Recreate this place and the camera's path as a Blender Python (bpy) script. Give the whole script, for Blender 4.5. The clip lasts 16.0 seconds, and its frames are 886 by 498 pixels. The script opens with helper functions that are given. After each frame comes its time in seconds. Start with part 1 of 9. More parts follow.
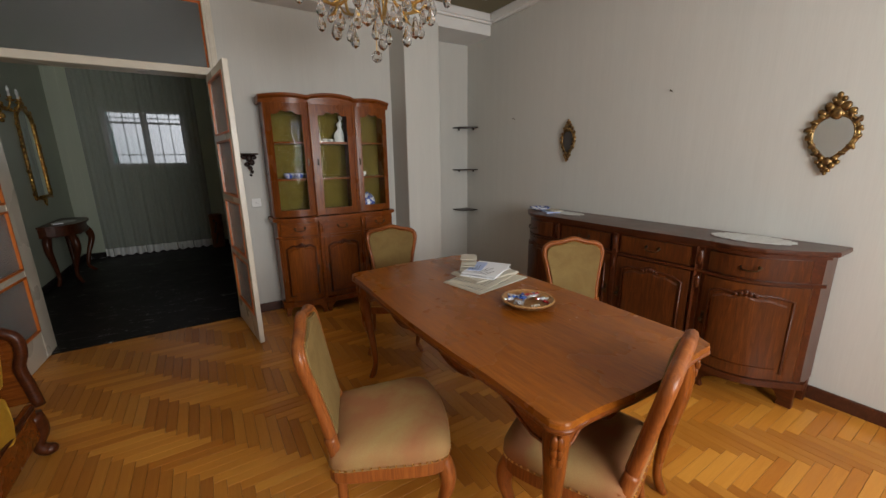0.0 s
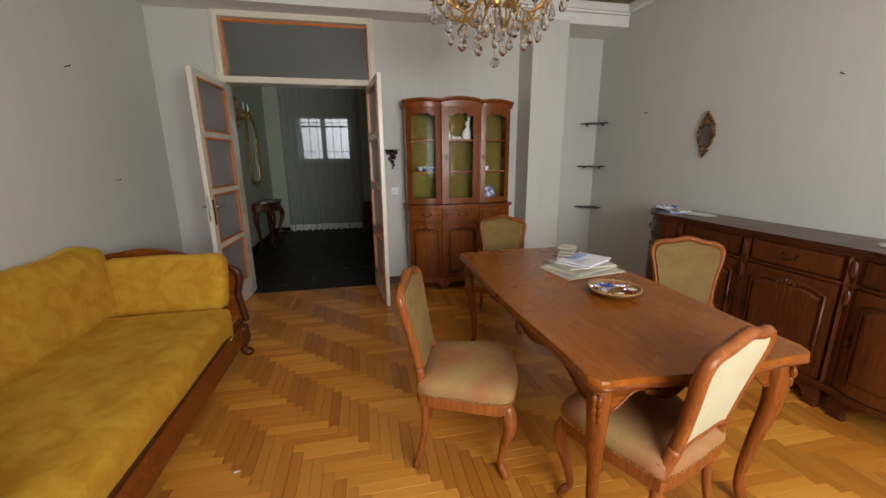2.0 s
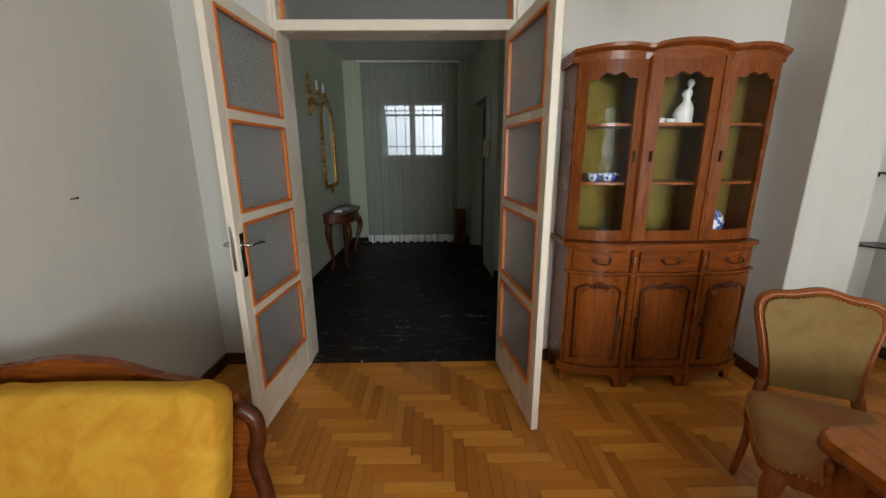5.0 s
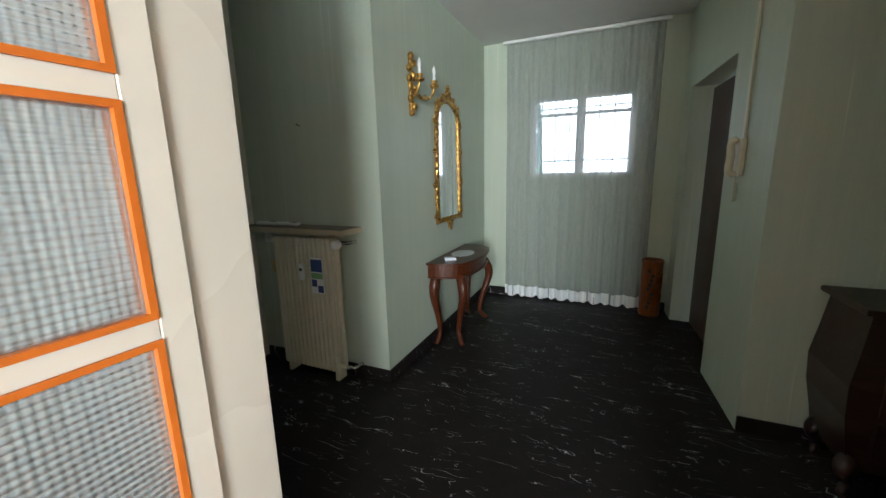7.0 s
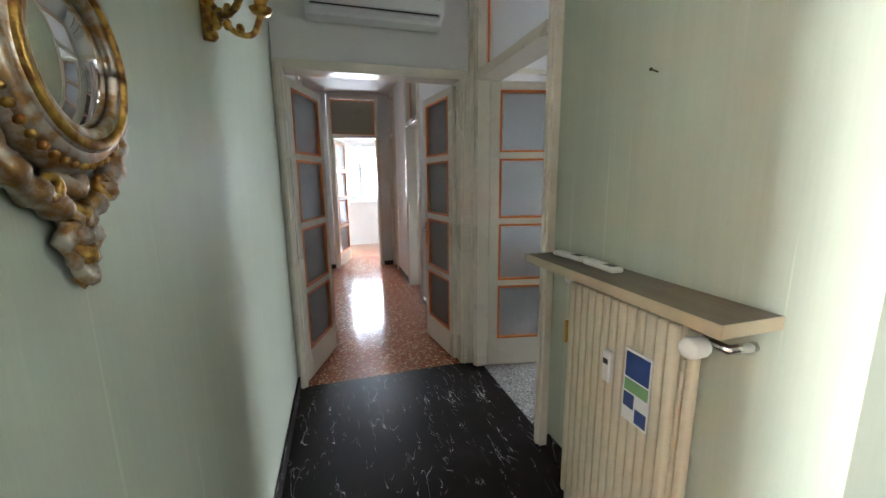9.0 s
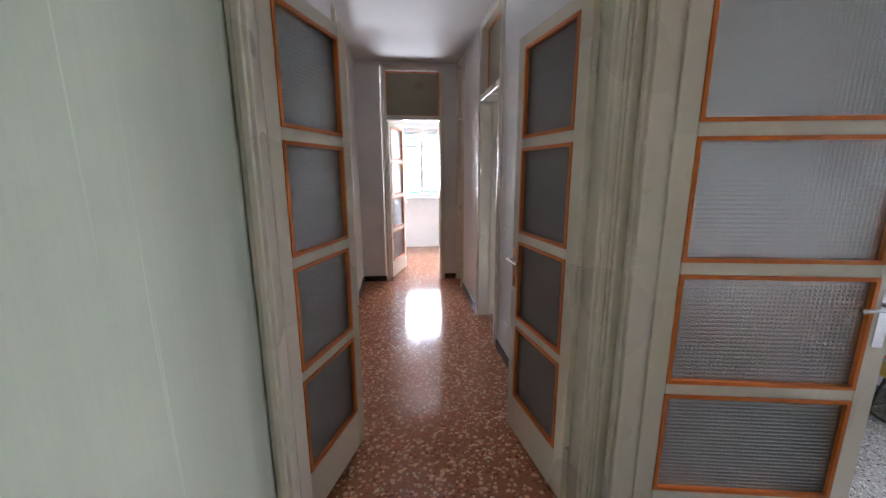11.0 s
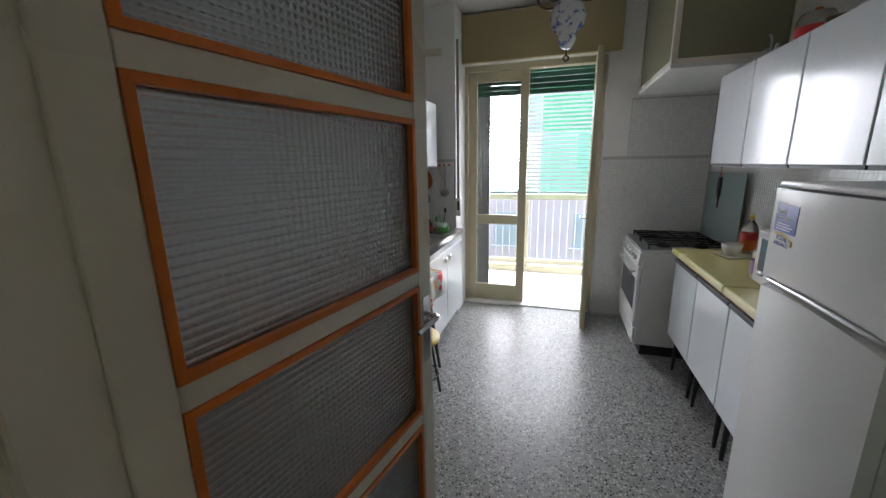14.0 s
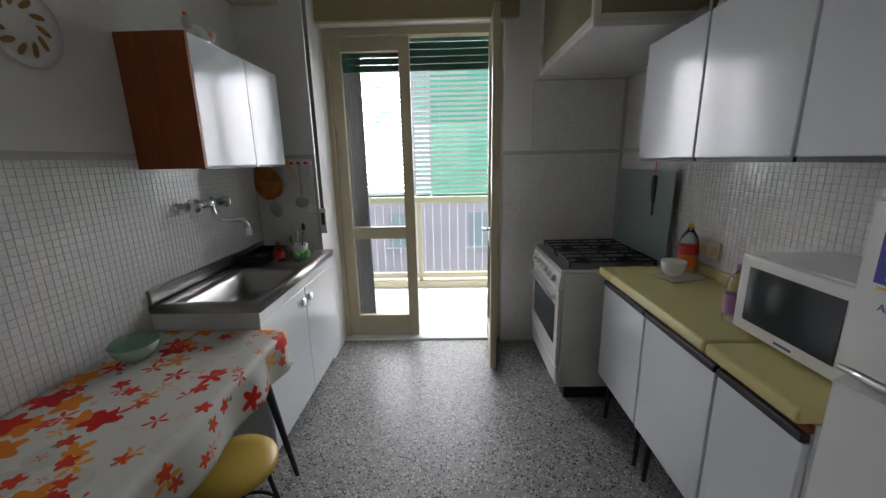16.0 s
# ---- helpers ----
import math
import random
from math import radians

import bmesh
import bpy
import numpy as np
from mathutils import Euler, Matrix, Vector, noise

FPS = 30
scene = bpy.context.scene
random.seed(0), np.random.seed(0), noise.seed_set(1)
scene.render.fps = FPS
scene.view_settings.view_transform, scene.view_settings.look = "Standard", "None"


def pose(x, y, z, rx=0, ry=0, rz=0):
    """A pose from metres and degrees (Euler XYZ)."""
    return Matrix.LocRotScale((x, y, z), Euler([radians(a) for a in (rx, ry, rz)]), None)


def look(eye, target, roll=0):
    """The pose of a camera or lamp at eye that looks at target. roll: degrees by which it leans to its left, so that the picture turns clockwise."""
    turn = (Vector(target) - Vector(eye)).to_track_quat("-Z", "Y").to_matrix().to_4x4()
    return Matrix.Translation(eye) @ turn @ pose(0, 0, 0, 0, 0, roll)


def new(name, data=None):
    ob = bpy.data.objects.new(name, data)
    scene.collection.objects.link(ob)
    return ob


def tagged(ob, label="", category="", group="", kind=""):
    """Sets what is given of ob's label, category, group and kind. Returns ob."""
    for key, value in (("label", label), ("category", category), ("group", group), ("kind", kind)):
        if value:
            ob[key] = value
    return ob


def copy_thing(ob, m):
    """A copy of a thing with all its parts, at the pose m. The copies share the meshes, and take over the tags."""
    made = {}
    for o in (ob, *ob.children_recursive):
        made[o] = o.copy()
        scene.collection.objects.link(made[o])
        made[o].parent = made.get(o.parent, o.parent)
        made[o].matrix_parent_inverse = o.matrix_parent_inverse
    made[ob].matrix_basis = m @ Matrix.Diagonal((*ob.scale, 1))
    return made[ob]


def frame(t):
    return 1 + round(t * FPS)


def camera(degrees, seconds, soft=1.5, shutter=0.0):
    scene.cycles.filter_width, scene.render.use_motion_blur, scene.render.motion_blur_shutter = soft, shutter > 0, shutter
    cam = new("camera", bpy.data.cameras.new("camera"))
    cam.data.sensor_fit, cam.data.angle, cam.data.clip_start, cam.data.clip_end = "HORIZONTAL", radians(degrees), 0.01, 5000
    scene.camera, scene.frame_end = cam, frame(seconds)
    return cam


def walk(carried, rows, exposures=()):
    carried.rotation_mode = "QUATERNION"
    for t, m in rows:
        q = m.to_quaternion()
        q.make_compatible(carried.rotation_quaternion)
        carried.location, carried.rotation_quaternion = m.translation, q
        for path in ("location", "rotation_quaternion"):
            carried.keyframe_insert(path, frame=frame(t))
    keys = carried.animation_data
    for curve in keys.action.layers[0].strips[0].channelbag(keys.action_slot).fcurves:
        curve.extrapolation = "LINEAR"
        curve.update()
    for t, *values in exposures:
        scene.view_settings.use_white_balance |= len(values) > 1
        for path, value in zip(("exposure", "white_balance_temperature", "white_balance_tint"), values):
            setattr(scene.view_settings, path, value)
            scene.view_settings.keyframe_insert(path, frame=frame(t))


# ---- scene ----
cam = camera(99.1, 16.0)
PATH = [
    (0, (0.587, -0.305, 1.482), (1.619, 1.345, 1.019), -0.8),
    (0.5, (0.606, -0.443, 1.486), (1.464, 1.302, 1.016), -0.6),
    (1, (0.635, -0.55, 1.471), (1.325, 1.269, 1.005), -0.6),
    (1.5, (0.646, -0.613, 1.455), (1.181, 1.257, 0.99), -0.5),
    (2, (0.646, -0.656, 1.45), (1.043, 1.249, 0.987), -0.5),
    (2.5, (0.614, -0.63, 1.462), (0.929, 1.288, 0.991), -0.4),
    (3, (0.543, -0.441, 1.472), (0.805, 1.482, 0.991), -0.3),
    (3.2, (0.52, -0.338, 1.473), (0.775, 1.587, 0.993), -0.2),
    (5.5, (0.294, 1.757, 1.498), (0.185, 3.694, 1.013), -0.8),
    (6, (0.349, 2.32, 1.508), (0.072, 4.243, 1.033), -1.3),
    (6.5, (0.326, 2.736, 1.49), (-0.147, 4.63, 1.056), -1.3),
    (7, (0.255, 3.168, 1.5), (-0.538, 4.962, 1.111), -1.3),
    (7.5, (0.11, 3.546, 1.483), (-1.02, 5.157, 1.127), -1.2),
    (8, (-0.131, 3.845, 1.474), (-1.623, 5.13, 1.125), -0.9),
    (8.5, (-0.401, 4.066, 1.506), (-2.137, 4.991, 1.143), -0.9),
    (9, (-0.689, 4.241, 1.508), (-2.576, 4.796, 1.145), -0.7),
    (9.5, (-1.034, 4.319, 1.568), (-2.978, 4.57, 1.169), -0.3),
    (9.7, (-1.168, 4.339, 1.567), (-3.12, 4.514, 1.168), -0.1),
    (11.8, (-2.524, 4.552, 1.523), (-4.43, 4.983, 1.097), -0.5),
    (12, (-2.588, 4.595, 1.521), (-4.455, 5.172, 1.096), -0.5),
    (12.5, (-2.724, 4.688, 1.535), (-4.392, 5.706, 1.108), -0.4),
    (13, (-2.781, 4.766, 1.53), (-4.091, 6.219, 1.111), -0.4),
    (13.5, (-2.797, 4.907, 1.527), (-3.71, 6.633, 1.093), -0.5),
    (14, (-2.799, 5.097, 1.531), (-3.368, 6.963, 1.09), -0.9),
    (14.5, (-2.818, 5.259, 1.53), (-3.149, 7.18, 1.082), -1.0),
    (15, (-2.865, 5.503, 1.534), (-3.004, 7.446, 1.08), -1.1),
    (15.5, (-2.847, 5.761, 1.524), (-2.911, 7.707, 1.067), -1.2),
    (16, (-2.814, 6.049, 1.514), (-2.865, 7.996, 1.057), -1.2),
]
walk(cam, [(t, look(eye, target, roll)) for t, eye, target, roll in PATH], exposures=[(0, -1.8, 6350, 11), (1.5, -1.6, 6300, 10), (3.2, -1.5, 6300, 10), (5.3, -0.75, 6000, 6), (6, 0.1, 5850, 5), (6.5, 0.45, 5800, 5), (7, 0.7, 5650, 5), (7.5, 0.7, 5500, 5), (8, 0.75, 5400, 6), (8.5, 1.95, 5700, 9), (9, 2.8, 5850, 11), (9.6, 3.15, 5850, 13), (12, 2.4, 6050, 19), (12.5, 2.3, 6100, 15), (13.2, 1.75, 6150, 11), (14, 1.35, 6150, 11), (15, 1.2, 6300, 13), (16, 0.72, 6300, 12)])

# ---- world, sun, large lights ----
world = bpy.data.worlds.new("sky")
scene.world = world
world.use_nodes = True
wn = world.node_tree.nodes
sky = wn.new("ShaderNodeTexSky")
sky.sky_type, sky.sun_disc, sky.sun_elevation, sky.sun_rotation = "NISHITA", False, radians(61), radians(163)
wn["Background"].inputs["Strength"].default_value = 0.15
world.node_tree.links.new(sky.outputs[0], wn["Background"].inputs[0])
sun = new("sun", bpy.data.lights.new("sun", "SUN"))
sun.data.energy, sun.data.angle, sun.data.color = 3.5, radians(1), (1, 0.95, 0.88)
sun.matrix_world = look((0, 0, 10), (0.15, -0.5, 9.05))


def window_light(eye, target, width, height, watts, colour=(0.93, 0.97, 1.0)):
    """An area lamp for sky light that comes in at a window opening; the side room's has no window."""
    lamp = new("window_light", bpy.data.lights.new("window_light", "AREA"))
    lamp.data.shape, lamp.data.size, lamp.data.size_y, lamp.data.energy, lamp.data.color = "RECTANGLE", width, height, watts, colour
    lamp.matrix_world = look(eye, target)
    return lamp


window_light((1.75, -2.16, 1.62), (1.75, 0, 1.5), 1.75, 1.42, 400, (1.0, 0.985, 0.95))
window_light((-0.07, 8.1, 1.9), (-0.22, 7, 1.7), 1.0, 0.85, 1.1).data.spread = radians(55)
window_light((-3.1, 11.2, 2.0), (-3.1, 9, 1.75), 3.0, 1.8, 165, (0.96, 0.93, 0.97))
window_light((-10.3, 4.9, 1.65), (-9, 4.9, 1.5), 1.5, 1.3, 45)
# added lamp in the unseen side room, which has no window opening
window_light((-6.9, 2.3, 1.6), (-6.9, 3, 1.2), 1.0, 1.4, 20)


# ---- helpers for meshes ----
def part(name, bm, material, parent=None, label="", smooth=False):
    me = bpy.data.meshes.new(name)
    bmesh.ops.recalc_face_normals(bm, faces=bm.faces)
    if smooth:
        for f in bm.faces:
            f.smooth = True
    bm.to_mesh(me)
    bm.free()
    me.materials.append(material)
    ob = new(name, me)
    if parent is not None:
        ob.parent = parent
    if label:
        ob["label"] = label
    return ob


def thing(name, at, label, category, group="", turn=0.0, kind=""):
    ob = new(name)
    ob.matrix_basis = pose(*at, 0, 0, turn)
    ob.empty_display_size = 0.1
    return tagged(ob, label, category, group, kind)


def box(bm, x0, x1, y0, y1, z0, z1):
    v = [bm.verts.new((x, y, z)) for z in (z0, z1) for y in (y0, y1) for x in (x0, x1)]
    for q in ((0, 2, 3, 1), (4, 5, 7, 6), (0, 1, 5, 4), (2, 6, 7, 3), (0, 4, 6, 2), (1, 3, 7, 5)):
        bm.faces.new([v[i] for i in q])
    return v


def boxes(*specs, bevel=0.0, segments=1):
    bm = bmesh.new()
    for s in specs:
        box(bm, *s)
    if bevel:
        bmesh.ops.bevel(bm, geom=bm.edges[:], offset=bevel, segments=segments, affect="EDGES", profile=0.5)
    return bm


def prism(outline, z0, z1, axis="z", bevel=0.0, segments=2, bm=None):
    """A closed outline of (a, b) pairs, drawn out along an axis: z (a, b = x, y), y (a, b = x, z) or x (a, b = y, z)."""
    own = bm is None
    b = bmesh.new() if own or bevel else bm
    put = {"z": lambda a, c, h: (a, c, h), "y": lambda a, c, h: (a, h, c), "x": lambda a, c, h: (h, a, c)}[axis]
    low = [b.verts.new(put(a, c, z0)) for a, c in outline]
    high = [b.verts.new(put(a, c, z1)) for a, c in outline]
    n = len(outline)
    f0 = b.faces.new(low[::-1])
    f1 = b.faces.new(high)
    for i in range(n):
        b.faces.new((low[i], low[(i + 1) % n], high[(i + 1) % n], high[i]))
    if bevel:
        bmesh.ops.bevel(b, geom=list({e for f in (f0, f1) for e in f.edges}), offset=bevel, segments=segments, affect="EDGES", profile=0.5)
    if bevel and not own:
        me = bpy.data.meshes.new("scratch")
        b.to_mesh(me)
        b.free()
        bm.from_mesh(me)
        bpy.data.meshes.remove(me)
        return bm
    return b


def lathe(profile, steps=24, bm=None, centre=(0, 0, 0)):
    """A turned shape from (radius, height) pairs."""
    bm = bm or bmesh.new()
    cx, cy, cz = centre
    rings = []
    for r, z in profile:
        if r < 1e-5:
            rings.append([bm.verts.new((cx, cy, cz + z))])
        else:
            rings.append([bm.verts.new((cx + r * math.cos(2 * math.pi * k / steps), cy + r * math.sin(2 * math.pi * k / steps), cz + z)) for k in range(steps)])
    for a, b in zip(rings, rings[1:]):
        for k in range(steps):
            m = (k + 1) % steps
            if len(a) == 1 and len(b) > 1:
                bm.faces.new((a[0], b[k], b[m]))
            elif len(b) == 1 and len(a) > 1:
                bm.faces.new((a[k], a[m], b[0]))
            elif len(a) > 1:
                bm.faces.new((a[k], a[m], b[m], b[k]))
    return bm


def tube(points, radii, steps=8, bm=None, flat=1.0):
    """A round bar along points; radii: one number, or one for each point."""
    bm = bm or bmesh.new()
    pts = [Vector(p) for p in points]
    if not isinstance(radii, (list, tuple)):
        radii = [radii] * len(pts)
    rings = []
    side = None
    for i, p in enumerate(pts):
        way = (pts[min(i + 1, len(pts) - 1)] - pts[max(i - 1, 0)]).normalized()
        if side is None:
            side = way.orthogonal().normalized()
        side = (side - way * side.dot(way)).normalized()
        up = way.cross(side)
        rings.append([bm.verts.new(p + radii[i] * (side * math.cos(2 * math.pi * k / steps) + up * math.sin(2 * math.pi * k / steps) * flat)) for k in range(steps)])
    for a, b in zip(rings, rings[1:]):
        for k in range(steps):
            bm.faces.new((a[k], a[(k + 1) % steps], b[(k + 1) % steps], b[k]))
    bm.faces.new(rings[0][::-1])
    bm.faces.new(rings[-1])
    return bm


def smooth_path(points, steps=6):
    """A rounded line through points (Catmull-Rom)."""
    p = [Vector(q) for q in points]
    p = [2 * p[0] - p[1]] + p + [2 * p[-1] - p[-2]]
    out = []
    for i in range(1, len(p) - 2):
        for k in range(steps):
            t = k / steps
            a, b, c, d = p[i - 1:i + 3]
            out.append(0.5 * (2 * b + (c - a) * t + (2 * a - 5 * b + 4 * c - d) * t * t + (3 * b - a - 3 * c + d) * t ** 3))
    out.append(p[-2])
    return out


def blob(bm, centre, radii, turn=(0, 0, 0), steps=10, rings=6):
    m = Matrix.LocRotScale(centre, Euler(turn), radii)
    bmesh.ops.create_uvsphere(bm, u_segments=steps, v_segments=rings, radius=1.0, matrix=m)
    return bm


# ---- materials ----
def material(name, colour, rough=0.5, metal=0.0, spec=0.5):
    m = bpy.data.materials.new(name)
    m.use_nodes = True
    b = m.node_tree.nodes["Principled BSDF"]
    b.inputs["Base Color"].default_value = (*colour, 1)
    b.inputs["Roughness"].default_value = rough
    b.inputs["Metallic"].default_value = metal
    b.inputs["Specular IOR Level"].default_value = spec
    return m


def node(m, kind, **values):
    n = m.node_tree.nodes.new(kind)
    for key, v in values.items():
        n.inputs[key.replace("_", " ")].default_value = v
    return n


def wire(m, a, b):
    m.node_tree.links.new(a, b)


def place_of(m, scale=(1, 1, 1), turn=(0, 0, 0), world_space=False):
    c = node(m, "ShaderNodeTexCoord")
    mp = node(m, "ShaderNodeMapping")
    mp.inputs["Scale"].default_value = scale
    mp.inputs["Rotation"].default_value = turn
    if world_space:
        g = node(m, "ShaderNodeNewGeometry")
        wire(m, g.outputs["Position"], mp.inputs["Vector"])
    else:
        wire(m, c.outputs["Object"], mp.inputs["Vector"])
    return mp.outputs["Vector"]


def noise_of(m, vec, scale, detail=4.0, rough=0.55, distort=0.0):
    n = node(m, "ShaderNodeTexNoise", Scale=scale, Detail=detail, Roughness=rough, Distortion=distort)
    wire(m, vec, n.inputs["Vector"])
    return n.outputs["Fac"]


def ramp(m, fac, *stops):
    r = node(m, "ShaderNodeValToRGB")
    e = r.color_ramp.elements
    while len(e) < len(stops):
        e.new(0.5)
    for k, (at, c) in zip(e, stops):
        k.position, k.color = at, (*c, 1)
    wire(m, fac, r.inputs["Fac"])
    return r.outputs["Color"]


def mix(m, fac, a, b, mode="MIX"):
    x = node(m, "ShaderNodeMix")
    x.data_type, x.blend_type = "RGBA", mode
    for value, slot in ((fac, x.inputs[0]), (a, x.inputs[6]), (b, x.inputs[7])):
        if isinstance(value, (int, float)):
            slot.default_value = value
        elif isinstance(value, tuple):
            slot.default_value = (*value, 1)
        else:
            wire(m, value, slot)
    return x.outputs[2]


def finish(m, colour=None, rough=None, height=None, bump=0.2, distance=0.005):
    b = m.node_tree.nodes["Principled BSDF"]
    if colour is not None:
        wire(m, colour, b.inputs["Base Color"])
    if rough is not None:
        r = node(m, "ShaderNodeMapRange")
        r.inputs["To Min"].default_value, r.inputs["To Max"].default_value = rough[1], rough[2]
        wire(m, rough[0], r.inputs["Value"])
        wire(m, r.outputs[0], b.inputs["Roughness"])
    if height is not None:
        n = node(m, "ShaderNodeBump", Strength=bump, Distance=distance)
        wire(m, height, n.inputs["Height"])
        wire(m, n.outputs[0], b.inputs["Normal"])
    return m


def wallpaper(name, light, dark, streak=0.5, seams=0.0):
    """Papered wall: fine upright threads and long faint streaks."""
    m = material(name, light, 0.62)
    v = place_of(m, (1, 1, 0.035), world_space=True)
    threads = noise_of(m, v, 190, 3, 0.6)
    bands = noise_of(m, v, 16, 4, 0.6)
    stains = noise_of(m, place_of(m, world_space=True), 1.3, 5, 0.6)
    c = mix(m, threads, dark, light)
    c = mix(m, streak, c, ramp(m, bands, (0.35, dark), (0.65, light)), "MULTIPLY") if streak > 0.9 else mix(m, streak * 0.5, c, ramp(m, bands, (0.3, dark), (0.7, light)))
    lines = noise_of(m, place_of(m, (1, 1, 0.012), world_space=True), 55, 2, 0.5)
    c = mix(m, ramp(m, lines, (0.66, (0, 0, 0)), (0.70, (seams, seams, seams))), c, tuple(min(0.8, 1.3 * k) for k in light))
    c = mix(m, ramp(m, stains, (0.45, (0, 0, 0)), (0.8, (0.25, 0.25, 0.25))), c, tuple(0.82 * k for k in light))
    return finish(m, c, (bands, 0.45, 0.7), threads, 0.12, 0.002)


def plaster(name, light, dark, rough=0.75):
    m = material(name, light, rough)
    v = place_of(m, world_space=True)
    big = noise_of(m, v, 1.1, 5, 0.6)
    small = noise_of(m, v, 120, 3)
    c = mix(m, ramp(m, big, (0.35, (0, 0, 0)), (0.7, (1, 1, 1))), light, dark)
    return finish(m, c, (big, rough - 0.1, rough + 0.1), small, 0.08, 0.003)


def wood(name, pale, mid, dark, rough=0.35, scale=1.0, along="x", coat=0.3, world_space=False, tint=0.12):
    """Polished wood with long grain, broad figure and a little wear."""
    m = material(name, mid, rough)
    s = {"x": (0.07, 1, 1), "y": (1, 0.07, 1), "z": (1, 1, 0.07)}[along]
    v = place_of(m, tuple(k * scale for k in s), world_space=world_space)
    grain = noise_of(m, v, 70, 6, 0.65, 1.2)
    figure = noise_of(m, v, 9, 4, 0.6, 2.0)
    wear = noise_of(m, place_of(m, world_space=True), 2.5, 4)
    c = ramp(m, grain, (0.3, dark), (0.52, mid), (0.75, pale))
    c = mix(m, ramp(m, figure, (0.35, (0, 0, 0)), (0.75, (0.6, 0.6, 0.6))), c, dark)
    info = node(m, "ShaderNodeObjectInfo")
    c = mix(m, tint, c, ramp(m, info.outputs["Random"], (0, dark), (0.5, mid), (1, pale)))
    m.node_tree.nodes["Principled BSDF"].inputs["Coat Weight"].default_value = coat
    m.node_tree.nodes["Principled BSDF"].inputs["Coat Roughness"].default_value = 0.2
    m.node_tree.nodes["Principled BSDF"].inputs["Specular IOR Level"].default_value = 0.24
    return finish(m, c, (wear, max(0.05, rough - 0.1), rough + 0.14), grain, 0.06, 0.002)


def paint(name, colour, rough=0.35, dirt=0.12):
    m = material(name, colour, rough)
    v = place_of(m, world_space=True)
    big = noise_of(m, v, 1.6, 2, 0.5)
    fine = noise_of(m, v, 60, 3)
    c = mix(m, ramp(m, big, (0.4, (0, 0, 0)), (0.8, (dirt * 3,) * 3)), colour, tuple(0.72 * k for k in colour))
    return finish(m, c, (big, rough - 0.08, rough + 0.12), fine, 0.05, 0.002)


def terrazzo(name, ground, chips, scale, rough=0.2):
    """Polished chips of stone in a coloured ground."""
    m = material(name, ground, rough)
    v = place_of(m, world_space=True)
    c = mix(m, noise_of(m, v, 60, 3), ground, tuple(0.8 * k for k in ground))
    for k, (stone, size, part_of) in enumerate(chips):
        vo = node(m, "ShaderNodeTexVoronoi", Scale=scale * size, Randomness=1.0)
        mp = node(m, "ShaderNodeMapping")
        mp.inputs["Location"].default_value = (3.1 * k, 1.7 * k, 0.37 * k)
        wire(m, v, mp.inputs["Vector"])
        wire(m, mp.outputs[0], vo.inputs["Vector"])
        sep = node(m, "ShaderNodeSeparateColor")
        wire(m, vo.outputs["Color"], sep.inputs[0])
        pick = ramp(m, sep.outputs[0], (part_of - 0.01, (1, 1, 1)), (part_of + 0.01, (0, 0, 0)))
        edge = ramp(m, vo.outputs["Distance"], (0.42, (1, 1, 1)), (0.5, (0, 0, 0)))
        c = mix(m, mix(m, 1.0, pick, edge, "MULTIPLY"), c, mix(m, sep.outputs[1], stone, tuple(min(1, 1.5 * q) for q in stone)))
    stains = noise_of(m, v, 1.5, 4)
    return finish(m, c, (stains, rough - 0.06, rough + 0.1), noise_of(m, v, 6, 3), 0.03, 0.004)


PAPER = wallpaper("cream_wallpaper", (0.63, 0.625, 0.58), (0.53, 0.525, 0.485), 0.5)
SAGE = wallpaper("sage_wallpaper", (0.50, 0.545, 0.43), (0.41, 0.455, 0.355), 0.8, 0.4)
WHITE = plaster("white_plaster", (0.78, 0.77, 0.74), (0.70, 0.69, 0.67))
OLIVE = plaster("olive_plaster", (0.20, 0.17, 0.095), (0.17, 0.145, 0.085))
CREAM = paint("cream_gloss_paint", (0.73, 0.68, 0.57), 0.26, 0.03)
ORANGE = paint("orange_varnish", (0.66, 0.17, 0.018), 0.3, 0.2)
CEILING_WHITE = plaster("ceiling_white", (0.74, 0.73, 0.70), (0.68, 0.67, 0.65))
BROWN = wood("brown_skirting", (0.12, 0.04, 0.018), (0.075, 0.024, 0.012), (0.035, 0.012, 0.007), 0.4)
KITCHEN_STONE = terrazzo("grey_terrazzo", (0.30, 0.30, 0.285), (((0.38, 0.38, 0.36), 1.0, 0.42), ((0.19, 0.17, 0.15), 1.5, 0.16), ((0.44, 0.44, 0.42), 1.8, 0.10), ((0.03, 0.03, 0.028), 1.15, 0.25)), 70, 0.30)
KITCHEN_STONE.node_tree.nodes["Principled BSDF"].inputs["Specular IOR Level"].default_value = 0.14
BALCONY_STONE = terrazzo("pale_terrazzo", (0.62, 0.62, 0.60), (((0.74, 0.74, 0.72), 1.0, 0.5), ((0.35, 0.35, 0.34), 1.3, 0.15)), 80, 0.5)
CORRIDOR_STONE = terrazzo("pink_terrazzo", (0.36, 0.15, 0.08), (((0.55, 0.30, 0.18), 1.0, 0.50), ((0.20, 0.055, 0.03), 1.3, 0.30), ((0.52, 0.38, 0.26), 1.7, 0.13), ((0.42, 0.13, 0.06), 2.2, 0.25)), 36, 0.10)


